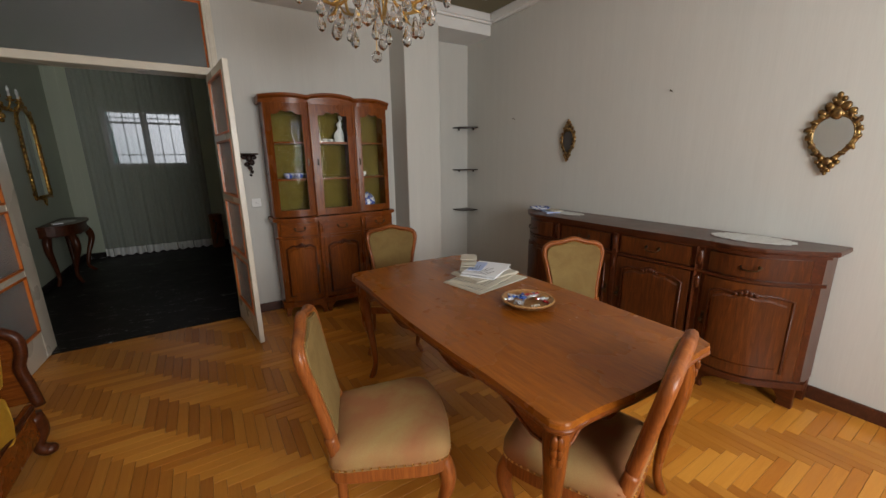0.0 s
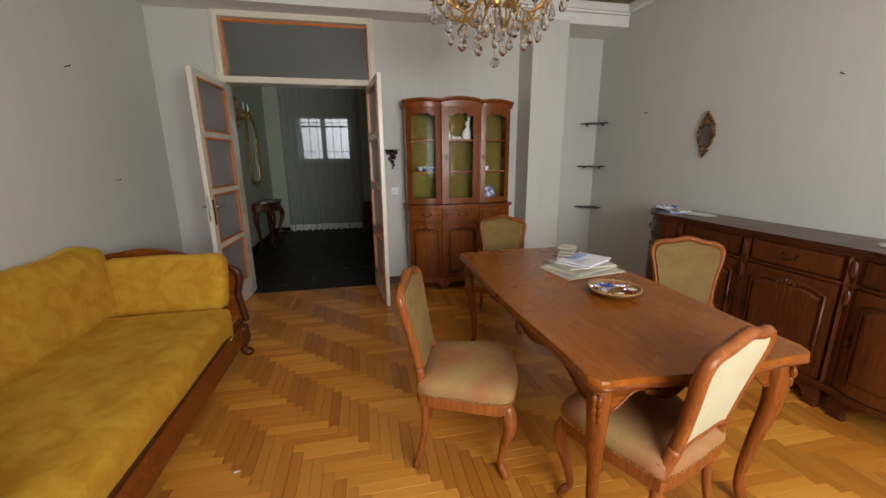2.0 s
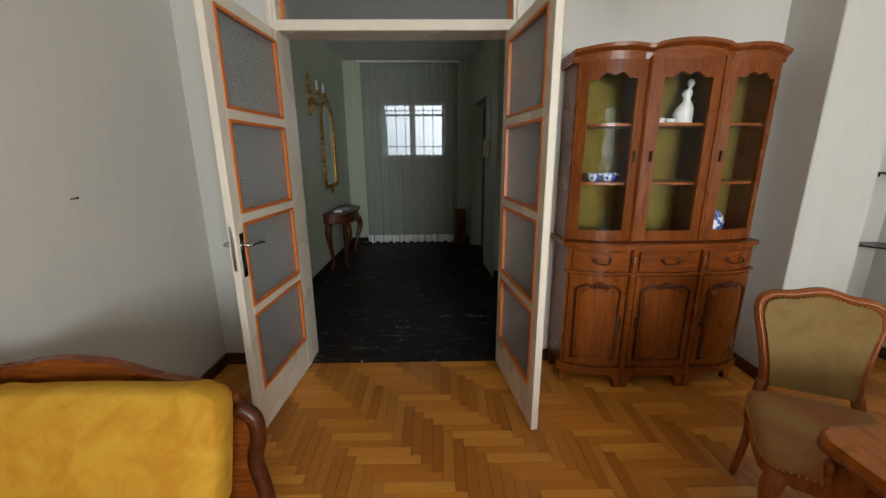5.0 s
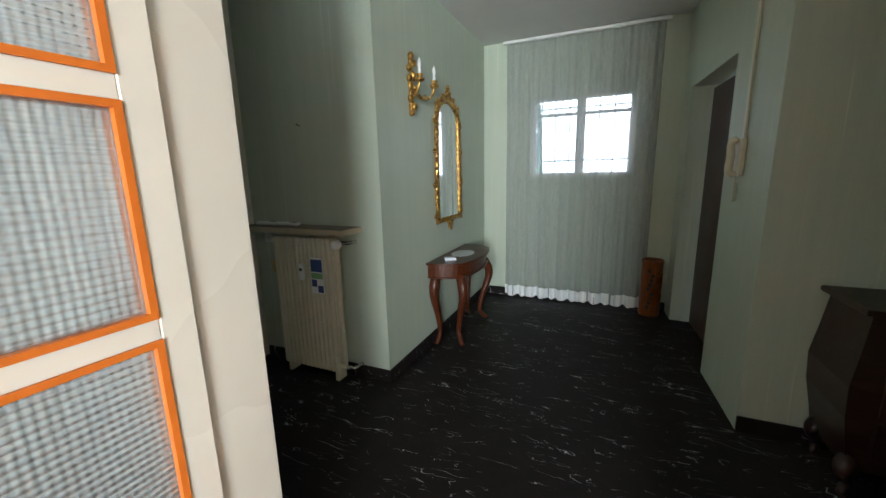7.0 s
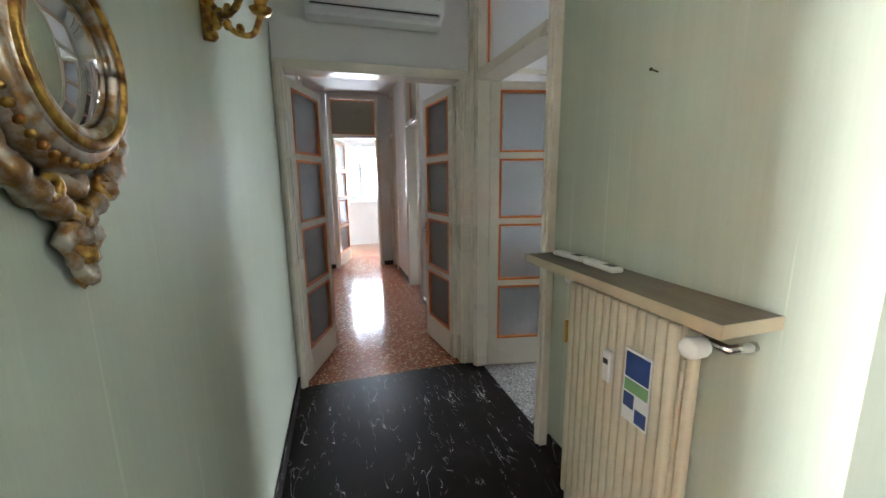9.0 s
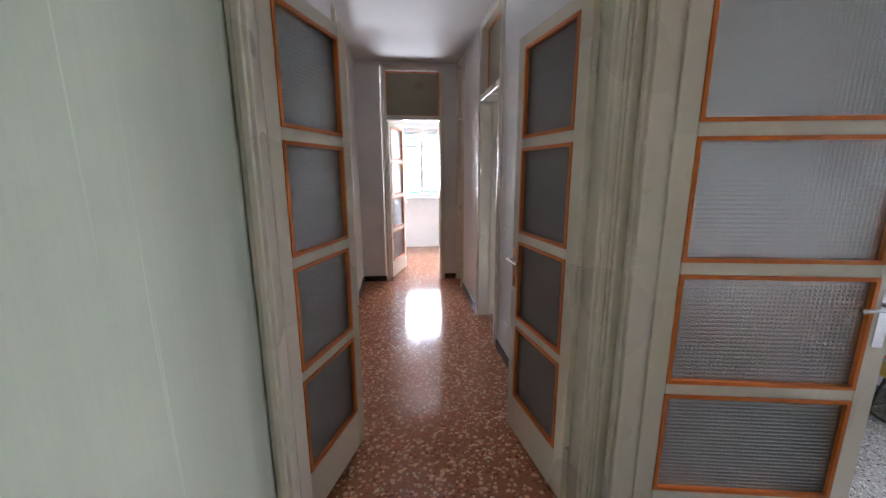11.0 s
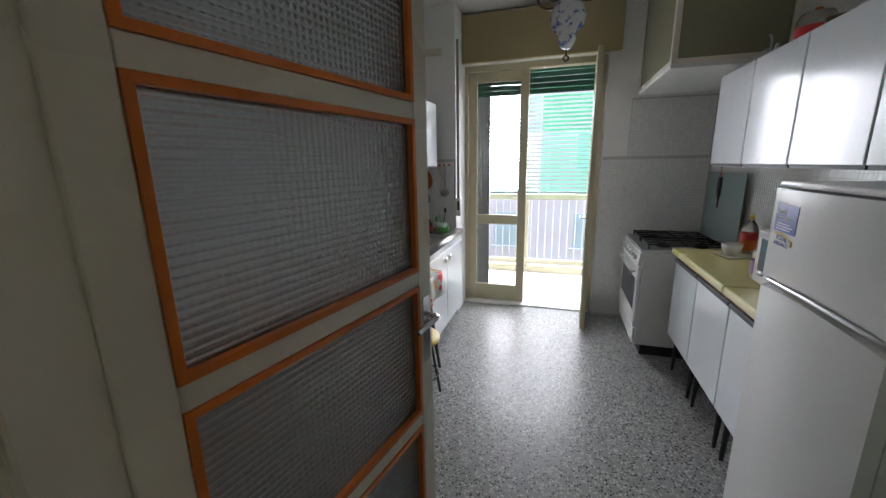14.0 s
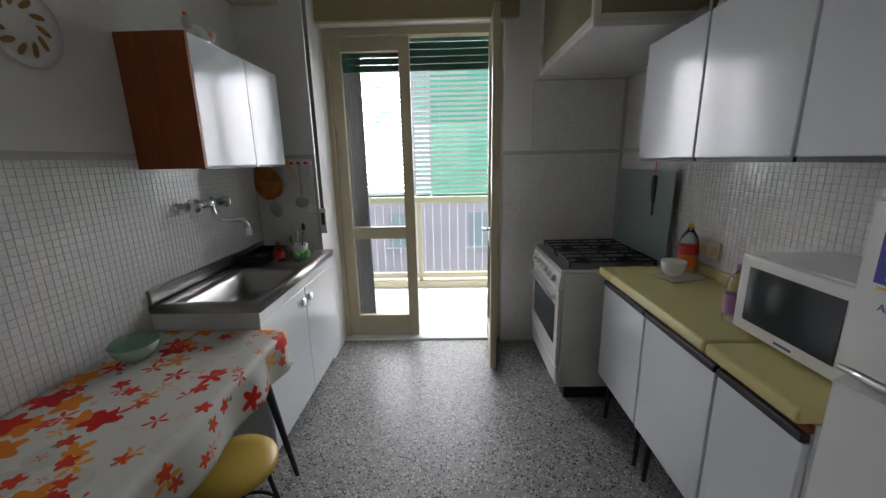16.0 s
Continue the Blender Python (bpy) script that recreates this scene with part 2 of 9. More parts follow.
def marble():
    """Black stone with scattered short white veins."""
    m = material("black_veined_marble", (0.01, 0.009, 0.009), 0.4, 0.0, 0.09)
    v = place_of(m, world_space=True)
    warp = noise_of(m, v, 2.6, 5, 0.65)
    gate = ramp(m, noise_of(m, v, 4.5, 3, 0.5), (0.50, (0, 0, 0)), (0.60, (1, 1, 1)))
    c = mix(m, noise_of(m, v, 7, 6, 0.7), (0.007, 0.006, 0.006), (0.026, 0.020, 0.018))
    for k, (turn, stretch, size, width) in enumerate(((0.6, 3.6, 2.4, 0.005), (-0.7, 4.2, 3.4, 0.006), (1.4, 3.4, 5.0, 0.008), (0.1, 4.0, 6.5, 0.009))):
        vn = node(m, "ShaderNodeTexNoise", Scale=size, Detail=2.0, Roughness=0.45, Distortion=0.25)
        mp = node(m, "ShaderNodeMapping")
        mp.inputs["Rotation"].default_value, mp.inputs["Scale"].default_value, mp.inputs["Location"].default_value = (0, 0, turn), (1, stretch, 1), (2.3 * k, 5.1 * k, 0)
        wire(m, v, mp.inputs["Vector"])
        wire(m, mp.outputs[0], vn.inputs["Vector"])
        thin = ramp(m, vn.outputs["Fac"], (0.5 - width, (0, 0, 0)), (0.5, (1, 1, 1)), (0.5 + width, (0, 0, 0)))
        some = ramp(m, noise_of(m, mp.outputs[0], size * 0.6, 3, 0.6), (0.57, (0, 0, 0)), (0.66, (1, 1, 1)))
        c = mix(m, mix(m, 1.0, thin, some, "MULTIPLY"), c, (0.62, 0.60, 0.58))
    fl = ramp(m, noise_of(m, place_of(m, (1, 2.4, 1), (0, 0, 0.7), True), 13.0, 6, 0.75, 1.2), (0.70, (0, 0, 0)), (0.76, (0.6, 0.6, 0.6)))
    c = mix(m, mix(m, 1.0, fl, gate, "MULTIPLY"), c, (0.42, 0.40, 0.38))
    return finish(m, c, (warp, 0.34, 0.52), noise_of(m, v, 30, 3), 0.02, 0.003)


MARBLE = marble()


def glass_of(name, colour=(1, 1, 1), rough=0.0):
    m = material(name, colour, rough)
    b = m.node_tree.nodes["Principled BSDF"]
    b.inputs["Transmission Weight"].default_value = 1.0
    b.inputs["IOR"].default_value = 1.45
    return m


CLEAR = glass_of("clear_glass")
THIN = glass_of("thin_old_glass", (0.97, 0.98, 0.96))
THIN.node_tree.nodes["Principled BSDF"].inputs["IOR"].default_value = 1.15


def ribbed():
    """Pressed glass: level ribs crossed by weaker upright flutes."""
    m = glass_of("reeded_glass", (0.52, 0.55, 0.55), 0.26)
    m.node_tree.nodes["Principled BSDF"].inputs["Transmission Weight"].default_value = 0.74
    sep = node(m, "ShaderNodeSeparateXYZ")
    wire(m, place_of(m), sep.inputs[0])
    waves = []
    for axis, share in (("X", 0.30), ("Z", 1.0)):
        a, w, g = (node(m, "ShaderNodeMath") for _ in range(3))
        a.operation, w.operation, g.operation = "MULTIPLY", "SINE", "MULTIPLY"
        a.inputs[1].default_value, g.inputs[1].default_value = 2 * math.pi / 0.0165, share
        wire(m, sep.outputs[axis], a.inputs[0])
        wire(m, a.outputs[0], w.inputs[0])
        wire(m, w.outputs[0], g.inputs[0])
        waves.append(g.outputs[0])
    add = node(m, "ShaderNodeMath")
    wire(m, waves[0], add.inputs[0])
    wire(m, waves[1], add.inputs[1])
    return finish(m, None, None, add.outputs[0], 1.0, 0.0024)


REEDED = ribbed()
CHROME = material("chrome", (0.75, 0.75, 0.76), 0.12, 1.0)
STEEL = finish(material("brushed_steel", (0.62, 0.62, 0.61), 0.28, 1.0))
BLACK = material("black_enamel", (0.012, 0.012, 0.013), 0.35)


def structure(name, bm, mat, label, category="wall", parent=None):
    return tagged(part(name, bm, mat, parent), label, category, "", "structure")

# ---- structure: floors, walls, ceilings ----
H = 2.92     # ceiling of hall, corridor and kitchen
structure("floor_dining", boxes((-1.45, 3.85, -2.3, 3.72, -0.2, -0.012)), BROWN, "screed under the herringbone parquet", "floor")
structure("floor_hall", boxes((-3.46, 2.6, 3.72, 7.9, -0.2, 0.0)), MARBLE, "polished black marble floor with white veins", "floor")
structure("floor_corridor", boxes((-10.0, -3.46, 3.6, 5.6, -0.2, 0.0), (-10.0, -7.4, 2.4, 3.6, -0.2, 0.0), (-10.0, -7.4, 5.6, 7.0, -0.2, 0.0)), CORRIDOR_STONE, "polished pink terrazzo floor with reflections", "floor")
structure("floor_kitchen", boxes((-4.4, -1.3, 5.36, 9.2, -0.2, 0.002)), KITCHEN_STONE, "grey speckled terrazzo kitchen floor", "floor")
structure("floor_balcony", boxes((-5.2, -0.8, 9.2, 10.9, -0.25, -0.02)), BALCONY_STONE, "sunlit terrazzo balcony floor", "floor")

# dining room
structure("wall_1", boxes((-1.45, -1.25, -2.1, 3.72, 0, 3.15)), PAPER, "cream textured wallpaper wall behind the sofa")
structure("wall_2", boxes((-1.45, -0.68, 3.72, 3.845, 0, 2.92), (0.83, 2.45, 3.72, 3.845, 0, 2.92), (-0.68, 0.83, 3.72, 3.845, 2.86, 2.92)), PAPER, "cream papered wall around the double door")
structure("wall_3", boxes((2.45, 3.62, 3.90, 4.05, 0, 3.15), (2.45, 2.47, 3.72, 3.90, 0, 2.9)), PAPER, "cream papered alcove wall")
structure("column", boxes((2.46, 2.87, 3.37, 3.90, 0, 2.85), bevel=0.006), PAPER, "cream papered column beside the alcove", "column")
structure("wall_4", boxes((3.62, 3.80, -2.1, 4.05, 0, 3.15)), PAPER, "cream textured wallpaper wall behind the sideboard")
structure("wall_5", boxes((-1.45, 0.85, -2.3, -2.1, 0, 3.15), (2.65, 3.80, -2.3, -2.1, 0, 3.15), (0.85, 2.65, -2.3, -2.1, 2.35, 3.15), (0.85, 2.65, -2.3, -2.1, 0, 0.9)), PAPER, "cream papered wall with the broad window")
structure("soffit", boxes((-1.25, 3.62, 3.45, 3.90, 2.85, 3.15)), WHITE, "lowered white plaster beam along the wall", "beam")

# hall
bm = boxes((0.83, 2.6, 3.849, 3.868, 0, H), (-0.68, 0.83, 3.849, 3.868, 2.86, H))
prism([(-3.46, 3.849), (-0.68, 3.849), (-0.68, 3.870), (-3.46, 3.930)], 0, H, bm=bm)
structure("wall_6", bm, SAGE, "sage green wallpaper, peeling at the seams")
structure("wall_7", boxes((-2.376, -1.155, 5.34, 5.42, 0, H), (-1.235, -1.155, 5.42, 7.65, 0, H)), SAGE, "sage green papered corner behind the radiator")
structure("wall_8", boxes((-1.235, -0.62, 7.65, 7.9, 0, H), (0.48, 1.2, 7.65, 7.9, 0, H), (-0.62, 0.48, 7.65, 7.9, 0, 1.44), (-0.62, 0.48, 7.65, 7.9, 2.31, H)), SAGE, "sage green wall with the entrance window")
bm = bmesh.new()
prism([(1.0, 5.63), (1.0 - 0.045, 6.32), (1.2, 6.34), (1.2, 5.63)], 0, H, bm=bm)
prism([(1.0 - 0.12, 7.4), (1.0 - 0.137, 7.65), (1.2, 7.65), (1.2, 7.38)], 0, H, bm=bm)
prism([(1.0 - 0.045, 6.32), (1.0 - 0.12, 7.4), (1.2, 7.38), (1.2, 6.34)], 2.22, H, bm=bm)
structure("wall_9", bm, SAGE, "sage green papered wall with the entrance door")
structure("wall_10", boxes((1.2, 2.6, 5.63, 5.8, 0, H), (2.45, 2.6, 3.92, 5.63, 0, H)), SAGE, "sage green papered wall of the hall recess")
structure("wall_11", boxes((-3.6, -3.462, 3.94, 5.34, 2.285, H)), WHITE, "white plaster panel above the corridor door")

# corridor
structure("wall_12", boxes((-5.66, -3.6, 3.75, 3.94, 0, H), (-7.39, -6.45, 3.75, 3.94, 0, H), (-3.60, -3.46, 3.75, 3.849, 0, H), (-3.60, -3.462, 3.849, 3.931, 0, H), (-6.45, -5.66, 3.75, 3.94, 2.9, H)), WHITE, "white corridor wall")
structure("wall_13", boxes((-5.15, -3.6, 5.29, 5.42, 0, H), (-6.9, -5.98, 5.29, 5.42, 0, H), (-5.98, -5.15, 5.29, 5.42, 2.9, H), (-7.39, -6.9, 5.29, 5.42, 2.9, H)), WHITE, "white corridor wall")
structure("wall_14", boxes((-7.5, -7.39, 3.75, 4.26, 0, H), (-7.5, -7.39, 5.10, 5.42, 0, H), (-7.5, -7.39, 4.26, 5.10, 2.88, H)), WHITE, "white end wall of the corridor")
structure("wall_15", boxes((-10.0, -9.8, 2.4, 4.25, 0, H), (-10.0, -9.8, 5.65, 7.0, 0, H), (-10.0, -9.8, 4.25, 5.65, 0, 1.02), (-10.0, -9.8, 4.25, 5.65, 2.35, H), (-9.8, -7.5, 2.3, 2.4, 0, H), (-9.8, -7.5, 7.0, 7.1, 0, H), (-7.5, -7.39, 2.3, 3.75, 0, H), (-7.5, -7.39, 5.42, 7.1, 0, H)), WHITE, "white walls of the far room")
structure("wall_16", boxes((-7.39, -4.4, 2.1, 2.2, 0, H), (-4.5, -4.4, 2.2, 3.75, 0, H), (-7.39, -4.6, 7.0, 7.1, 0, H), (-4.6, -4.4, 5.42, 7.1, 0, H)), WHITE, "plain white walls of side rooms")

# added out of view to block sun patches on the hall floor
structure("canopy", boxes((-1.25, 1.6, 7.9, 9.1, 2.5, 2.65)), WHITE, "unseen added slab that keeps sun off the entrance window", "canopy")

# kitchen
KW = -4.20   # left wall, KE right wall
KE = -1.52
structure("wall_17", boxes((-4.40, KW, 5.36, 9.17, 0, H)), WHITE, "white kitchen wall above the mosaic tiles")
structure("wall_18", boxes((KE, KE + 0.2, 5.42, 9.17, 0, H)), WHITE, "white kitchen wall above the mosaic tiles")
structure("wall_19", boxes((KW, -3.76, 8.72, 9.17, 0, H), (-2.42, KE, 9.02, 9.17, 0, H), (-3.76, -2.42, 9.02, 9.17, 2.48, H)), WHITE, "white kitchen wall around the balcony door")
structure("wall_20", boxes((-4.2, -3.42, 5.36, 5.45, 0, H)), WHITE, "white kitchen wall beside the door")

# ceilings
structure("ceiling_dining", boxes((-1.45, 3.8, -2.3, 4.05, 3.06, 3.2)), CEILING_WHITE, "white dining room ceiling", "ceiling")
structure("ceiling_hall", boxes((-3.46, 2.6, 3.89, 7.9, H, H + 0.15)), CEILING_WHITE, "white hall ceiling", "ceiling")
structure("ceiling_corridor", boxes((-10.0, -3.46, 2.1, 7.1, H, H + 0.15)), CEILING_WHITE, "white corridor ceiling", "ceiling")
structure("ceiling_kitchen", boxes((-4.4, KE + 0.2, 5.34, 9.2, H + 0.003, H + 0.15)), CEILING_WHITE, "white kitchen ceiling", "ceiling")
structure("ceiling_balcony", boxes((-5.2, -0.8, 9.2, 10.9, 2.75, 2.95)), CEILING_WHITE, "white underside of the balcony above", "ceiling")

# ---- materials of the furniture ----
WALNUT = wood("polished_walnut", (0.36, 0.105, 0.014), (0.22, 0.056, 0.008), (0.08, 0.020, 0.004), 0.27, coat=0.12)
WALNUT_UP = wood("polished_walnut_upright", (0.36, 0.108, 0.014), (0.22, 0.058, 0.008), (0.08, 0.020, 0.004), 0.27, along="z", coat=0.12)
WALNUT_DARK = wood("dark_walnut", (0.15, 0.040, 0.009), (0.08, 0.020, 0.006), (0.03, 0.009, 0.004), 0.3, coat=0.15)
SIDEBOARD_WOOD = wood("old_walnut_veneer", (0.19, 0.055, 0.011), (0.10, 0.027, 0.006), (0.035, 0.010, 0.004), 0.3, along="z", coat=0.2)
CHAIR_WOOD = wood("chair_beech", (0.42, 0.145, 0.032), (0.29, 0.085, 0.018), (0.14, 0.036, 0.009), 0.32, along="z", coat=0.15)
BRASS = finish(material("aged_brass", (0.62, 0.40, 0.13), 0.3, 1.0))
GILT = material("gilded_wood", (0.55, 0.34, 0.08), 0.32, 0.85)
OLD_GILT = material("worn_silver_gilt", (0.42, 0.35, 0.25), 0.38, 0.75)
DARK_METAL = material("dark_bronze", (0.05, 0.035, 0.02), 0.4, 0.7)
MIRROR = material("mirror_glass", (0.86, 0.88, 0.87), 0.02, 1.0)
PORCELAIN = material("white_porcelain", (0.78, 0.78, 0.76), 0.15)
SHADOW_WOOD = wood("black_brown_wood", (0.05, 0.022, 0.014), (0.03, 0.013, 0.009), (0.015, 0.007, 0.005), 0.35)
PLASTIC_WHITE = paint("white_plastic", (0.74, 0.74, 0.71), 0.35, 0.05)


def gild(m, a, b):
    v = place_of(m)
    n = noise_of(m, v, 38, 4)
    return finish(m, mix(m, ramp(m, n, (0.4, (0, 0, 0)), (0.6, (1, 1, 1))), a, b), (n, 0.22, 0.5), n, 0.25, 0.004)


gild(GILT, (0.62, 0.39, 0.09), (0.24, 0.11, 0.03))
gild(OLD_GILT, (0.50, 0.45, 0.38), (0.34, 0.19, 0.07))
gild(DARK_METAL, (0.10, 0.06, 0.025), (0.02, 0.014, 0.01))


def velvet(name, light, dark, scale=5.0, sheen=0.6):
    m = material(name, light, 0.85)
    v = place_of(m)
    big = noise_of(m, v, scale, 4, 0.6, 0.6)
    nap = noise_of(m, v, 260, 2)
    c = mix(m, ramp(m, big, (0.36, (0, 0, 0)), (0.66, (1, 1, 1))), dark, light)
    c = mix(m, ramp(m, nap, (0.3, (0, 0, 0)), (0.8, (0.4, 0.4, 0.4))), c, tuple(0.8 * k for k in dark))
    b = m.node_tree.nodes["Principled BSDF"]
    b.inputs["Sheen Weight"].default_value = sheen
    b.inputs["Sheen Roughness"].default_value = 0.25
    b.inputs["Sheen Tint"].default_value = (*light, 1)
    b.inputs["Specular IOR Level"].default_value = 0.15
    return finish(m, c, None, nap, 0.2, 0.002)


MUSTARD = velvet("mustard_velvet", (0.56, 0.335, 0.036), (0.45, 0.22, 0.017), 9.0, 0.8)
SEAT_VELVET = velvet("faded_seat_velvet", (0.37, 0.265, 0.10), (0.32, 0.14, 0.06), 2.8)
BACK_VELVET = velvet("olive_gold_velvet", (0.24, 0.165, 0.06), (0.17, 0.105, 0.036), 5.0, 1.0)
REAR_CLOTH = velvet("pale_straw_cloth", (0.54, 0.50, 0.34), (0.47, 0.43, 0.27), 5.0, 0.2)
OLIVE_CLOTH = velvet("olive_lining_cloth", (0.17, 0.13, 0.025), (0.13, 0.095, 0.018), 8.0, 0.2)

# ---- doors ----
PANE_ROWS = ((0.235, 0.675), (0.722, 1.163), (1.21, 1.653), (1.70, 2.135))


def handle(parent, x, z, side):
    """A lever on a long plate, on the face at y = side."""
    s = 1 if side > 0 else -1
    part("plate", boxes((x - 0.018, x + 0.018, min(side, side + 0.005 * s), max(side, side + 0.005 * s), z - 0.13, z + 0.09)), CHROME, parent, "worn chrome plate")
    bm = tube([(x, side, z + 0.03), (x, side + s * 0.045, z + 0.03)], 0.009)
    tube(smooth_path([(x, side + s * 0.045, z + 0.03), (x - 0.03, side + s * 0.052, z + 0.032), (x - 0.12, side + s * 0.048, z + 0.022)], 4), [0.009, 0.009, 0.009, 0.009, 0.009, 0.009, 0.008, 0.008, 0.010], bm=bm)
    part("handle", bm, CHROME, parent, "chrome lever handle", True)


def glazed_leaf(name, hinge, turn, width, label, glass=REEDED, handles=True, stile=0.075):
    """A door leaf with four panes, hinged at its own origin, reaching along +x."""
    door = thing(name, (*hinge, 0), label, "door", "glazed doors", turn, "structure")
    t = 0.019
    for x in (0.0, width - stile):
        part("stile", boxes((x, x + stile, -t, t, 0.008, 2.195), bevel=0.003), CREAM, door)
    zs = [0.008] + [k for row in PANE_ROWS for k in row] + [2.195]
    for z0, z1 in zip(zs[::2], zs[1::2]):
        part("rail", boxes((stile + 0.0005, width - stile - 0.0005, -t + 0.001, t - 0.001, z0, z1), bevel=0.002), CREAM, door)
    a, b, w = stile, width - stile, 0.015
    for z0, z1 in PANE_ROWS:
        bm = bmesh.new()
        for s in (-1, 1):
            y0, y1 = sorted((s * 0.006, s * (t + 0.004)))
            for q in ((a, b, y0, y1, z0, z0 + w), (a, b, y0, y1, z1 - w, z1), (a, a + w, y0, y1, z0 + w, z1 - w), (b - w, b, y0, y1, z0 + w, z1 - w)):
                v = box(bm, *q)
        part("bead", bm, ORANGE, door, "orange varnished bead")
        p = part("pane", boxes((a + 0.004, b - 0.004, -0.002, 0.002, z0 + 0.004, z1 - 0.004)), glass, door, "reeded glass pane")
        p.visible_shadow = False
    if handles:
        handle(door, width - 0.04, 1.03, t)
        handle(door, width - 0.04, 1.03, -t)
        part("latch", boxes((width - 0.0005, width + 0.003, -0.008, 0.008, 0.94, 1.16)), STEEL, door, "steel latch plate")
    bm = bmesh.new()
    for z in (0.25, 1.1, 1.95):
        tube([(-0.006, 0.0, z - 0.05), (-0.006, 0.0, z + 0.05)], 0.009, bm=bm)
    part("hinge", bm, CREAM, door, "painted hinges")
    return door


glazed_leaf("door_1", (-0.632, 3.70), -93.0, 0.735, "open cream door leaf with orange beads, dining side")
glazed_leaf("door_2", (0.752, 3.70), -83.5, 0.745, "open cream door leaf with orange beads, bolt edge", handles=False)
glazed_leaf("door_3", (-3.53, 3.985), 159.5, 0.605, "open cream corridor leaf with reeded panes", handles=False)
glazed_leaf("door_4", (-3.535, 5.178), -172.5, 0.605, "open cream corridor leaf with lever handle")
glazed_leaf("door_5", (-3.363, 5.395), 78.8, 0.836, "open cream kitchen door with reeded panes")
glazed_leaf("door_6", (-7.50, 4.335), 162, 0.70, "open white bedroom door with four panes", stile=0.08)


def door_frame(name, a, b, low, high, axis, face0, face1, label, transom=None, width=0.065, proud=0.0, glass=None):
    """Lining of an opening from a to b along an axis; face0 and face1 bound it across. transom: the height of a bar with glass above."""
    f = thing(name, (0, 0, 0), label, "door frame", "", 0, "structure")
    flip = (lambda u0, u1, v0, v1, z0, z1: (u0, u1, v0, v1, z0, z1)) if axis == "x" else (lambda u0, u1, v0, v1, z0, z1: (v0, v1, u0, u1, z0, z1))
    for u0, u1 in ((a, a + width), (b - width, b)):
        part("jamb", boxes(flip(u0, u1, face0, face1, low, high), bevel=0.004), CREAM, f)
        step = (u0 + 0.018, u1 - 0.018)
        part("moulding", boxes(flip(*step, face0 - 0.012, face1 + 0.012, low, high - 0.02), bevel=0.005), CREAM, f)
    part("head", boxes(flip(a + width, b - width, face0 + 0.001, face1 - 0.001, high - width, high), bevel=0.003), CREAM, f)
    if transom:
        part("transom_bar", boxes(flip(a + width, b - width, face0 - 0.006, face1 + 0.006, transom, transom + 0.06), bevel=0.004), CREAM, f)
        m0, m1, w = (face0 + face1) / 2 - 0.012, (face0 + face1) / 2 + 0.012, 0.016
        z0, z1, u0, u1 = transom + 0.06, high - width, a + width, b - width
        part("bead", boxes(flip(u0, u1, m0, m1, z0, z0 + w), flip(u0, u1, m0, m1, z1 - w, z1), flip(u0, u0 + w, m0, m1, z0 + w, z1 - w), flip(u1 - w, u1, m0, m1, z0 + w, z1 - w)), ORANGE, f, "orange varnished bead")
        p = part("pane", boxes(flip(u0 + 0.005, u1 - 0.005, (m0 + m1) / 2 - 0.002, (m0 + m1) / 2 + 0.002, z0 + 0.005, z1 - 0.005)), glass or FROSTED, f, "frosted transom glass")
        p.visible_shadow = False
    return f


FROSTED = glass_of("frosted_glass", (0.80, 0.84, 0.84), 0.35)
FROSTED_GREEN = paint("olive_painted_glass", (0.30, 0.28, 0.19), 0.3, 0.15)
door_frame("door_frame_1", -0.69, 0.84, 0, 2.86, "x", 3.69, 3.882, "cream painted frame with a frosted transom", 2.205)
door_frame("door_frame_2", 3.932, 5.26, 0, 2.28, "y", -3.61, -3.445, "cream painted corridor door frame")
door_frame("door_frame_3", -3.42, -2.375, 0, 2.9, "x", 5.296, 5.47, "cream painted kitchen door frame with transom", 2.2)
door_frame("door_frame_4", 4.27, 5.10, 0, 2.88, "y", -7.51, -7.375, "cream painted bedroom door frame with transom", 2.2, glass=FROSTED_GREEN)
door_frame("door_frame_5", -6.45, -5.66, 0, 2.9, "x", 3.74, 3.955, "beige painted side door frame with transom", 2.2, glass=FROSTED_GREEN)
door_frame("door_frame_6", -5.98, -5.15, 0, 2.9, "x", 5.275, 5.43, "beige painted side door frame with transom", 2.2, glass=FROSTED_GREEN)
door_frame("door_frame_7", -7.385, -6.9, 0, 2.9, "x", 5.275, 5.43, "beige painted cupboard frame with transom", 2.2, glass=FROSTED_GREEN)
# corner post between the corridor door and the kitchen door
structure("corner_post", boxes((-3.60, -3.425, 5.262, 5.47, 0, 2.9), bevel=0.006), CREAM, "cream painted corner post", "post")
bm = bmesh.new()
for k in range(4):
    tube([(-3.585 + 0.045 * k, 5.257, 0.0), (-3.585 + 0.045 * k, 5.257, 2.26)], 0.012, 8, bm)
structure("trim", bm, CREAM, "rounded upright mouldings of the post", "moulding")


def plain_door(name, at, turn, width, mat, label):
    d = thing(name, at, label, "door", "", turn, "structure")
    part("leaf", boxes((0, width, -0.02, 0.02, 0.008, 2.19), bevel=0.004), mat, d)
    for s in (-0.02, 0.02):
        handle(d, width - 0.06, 1.03, s)
    return d


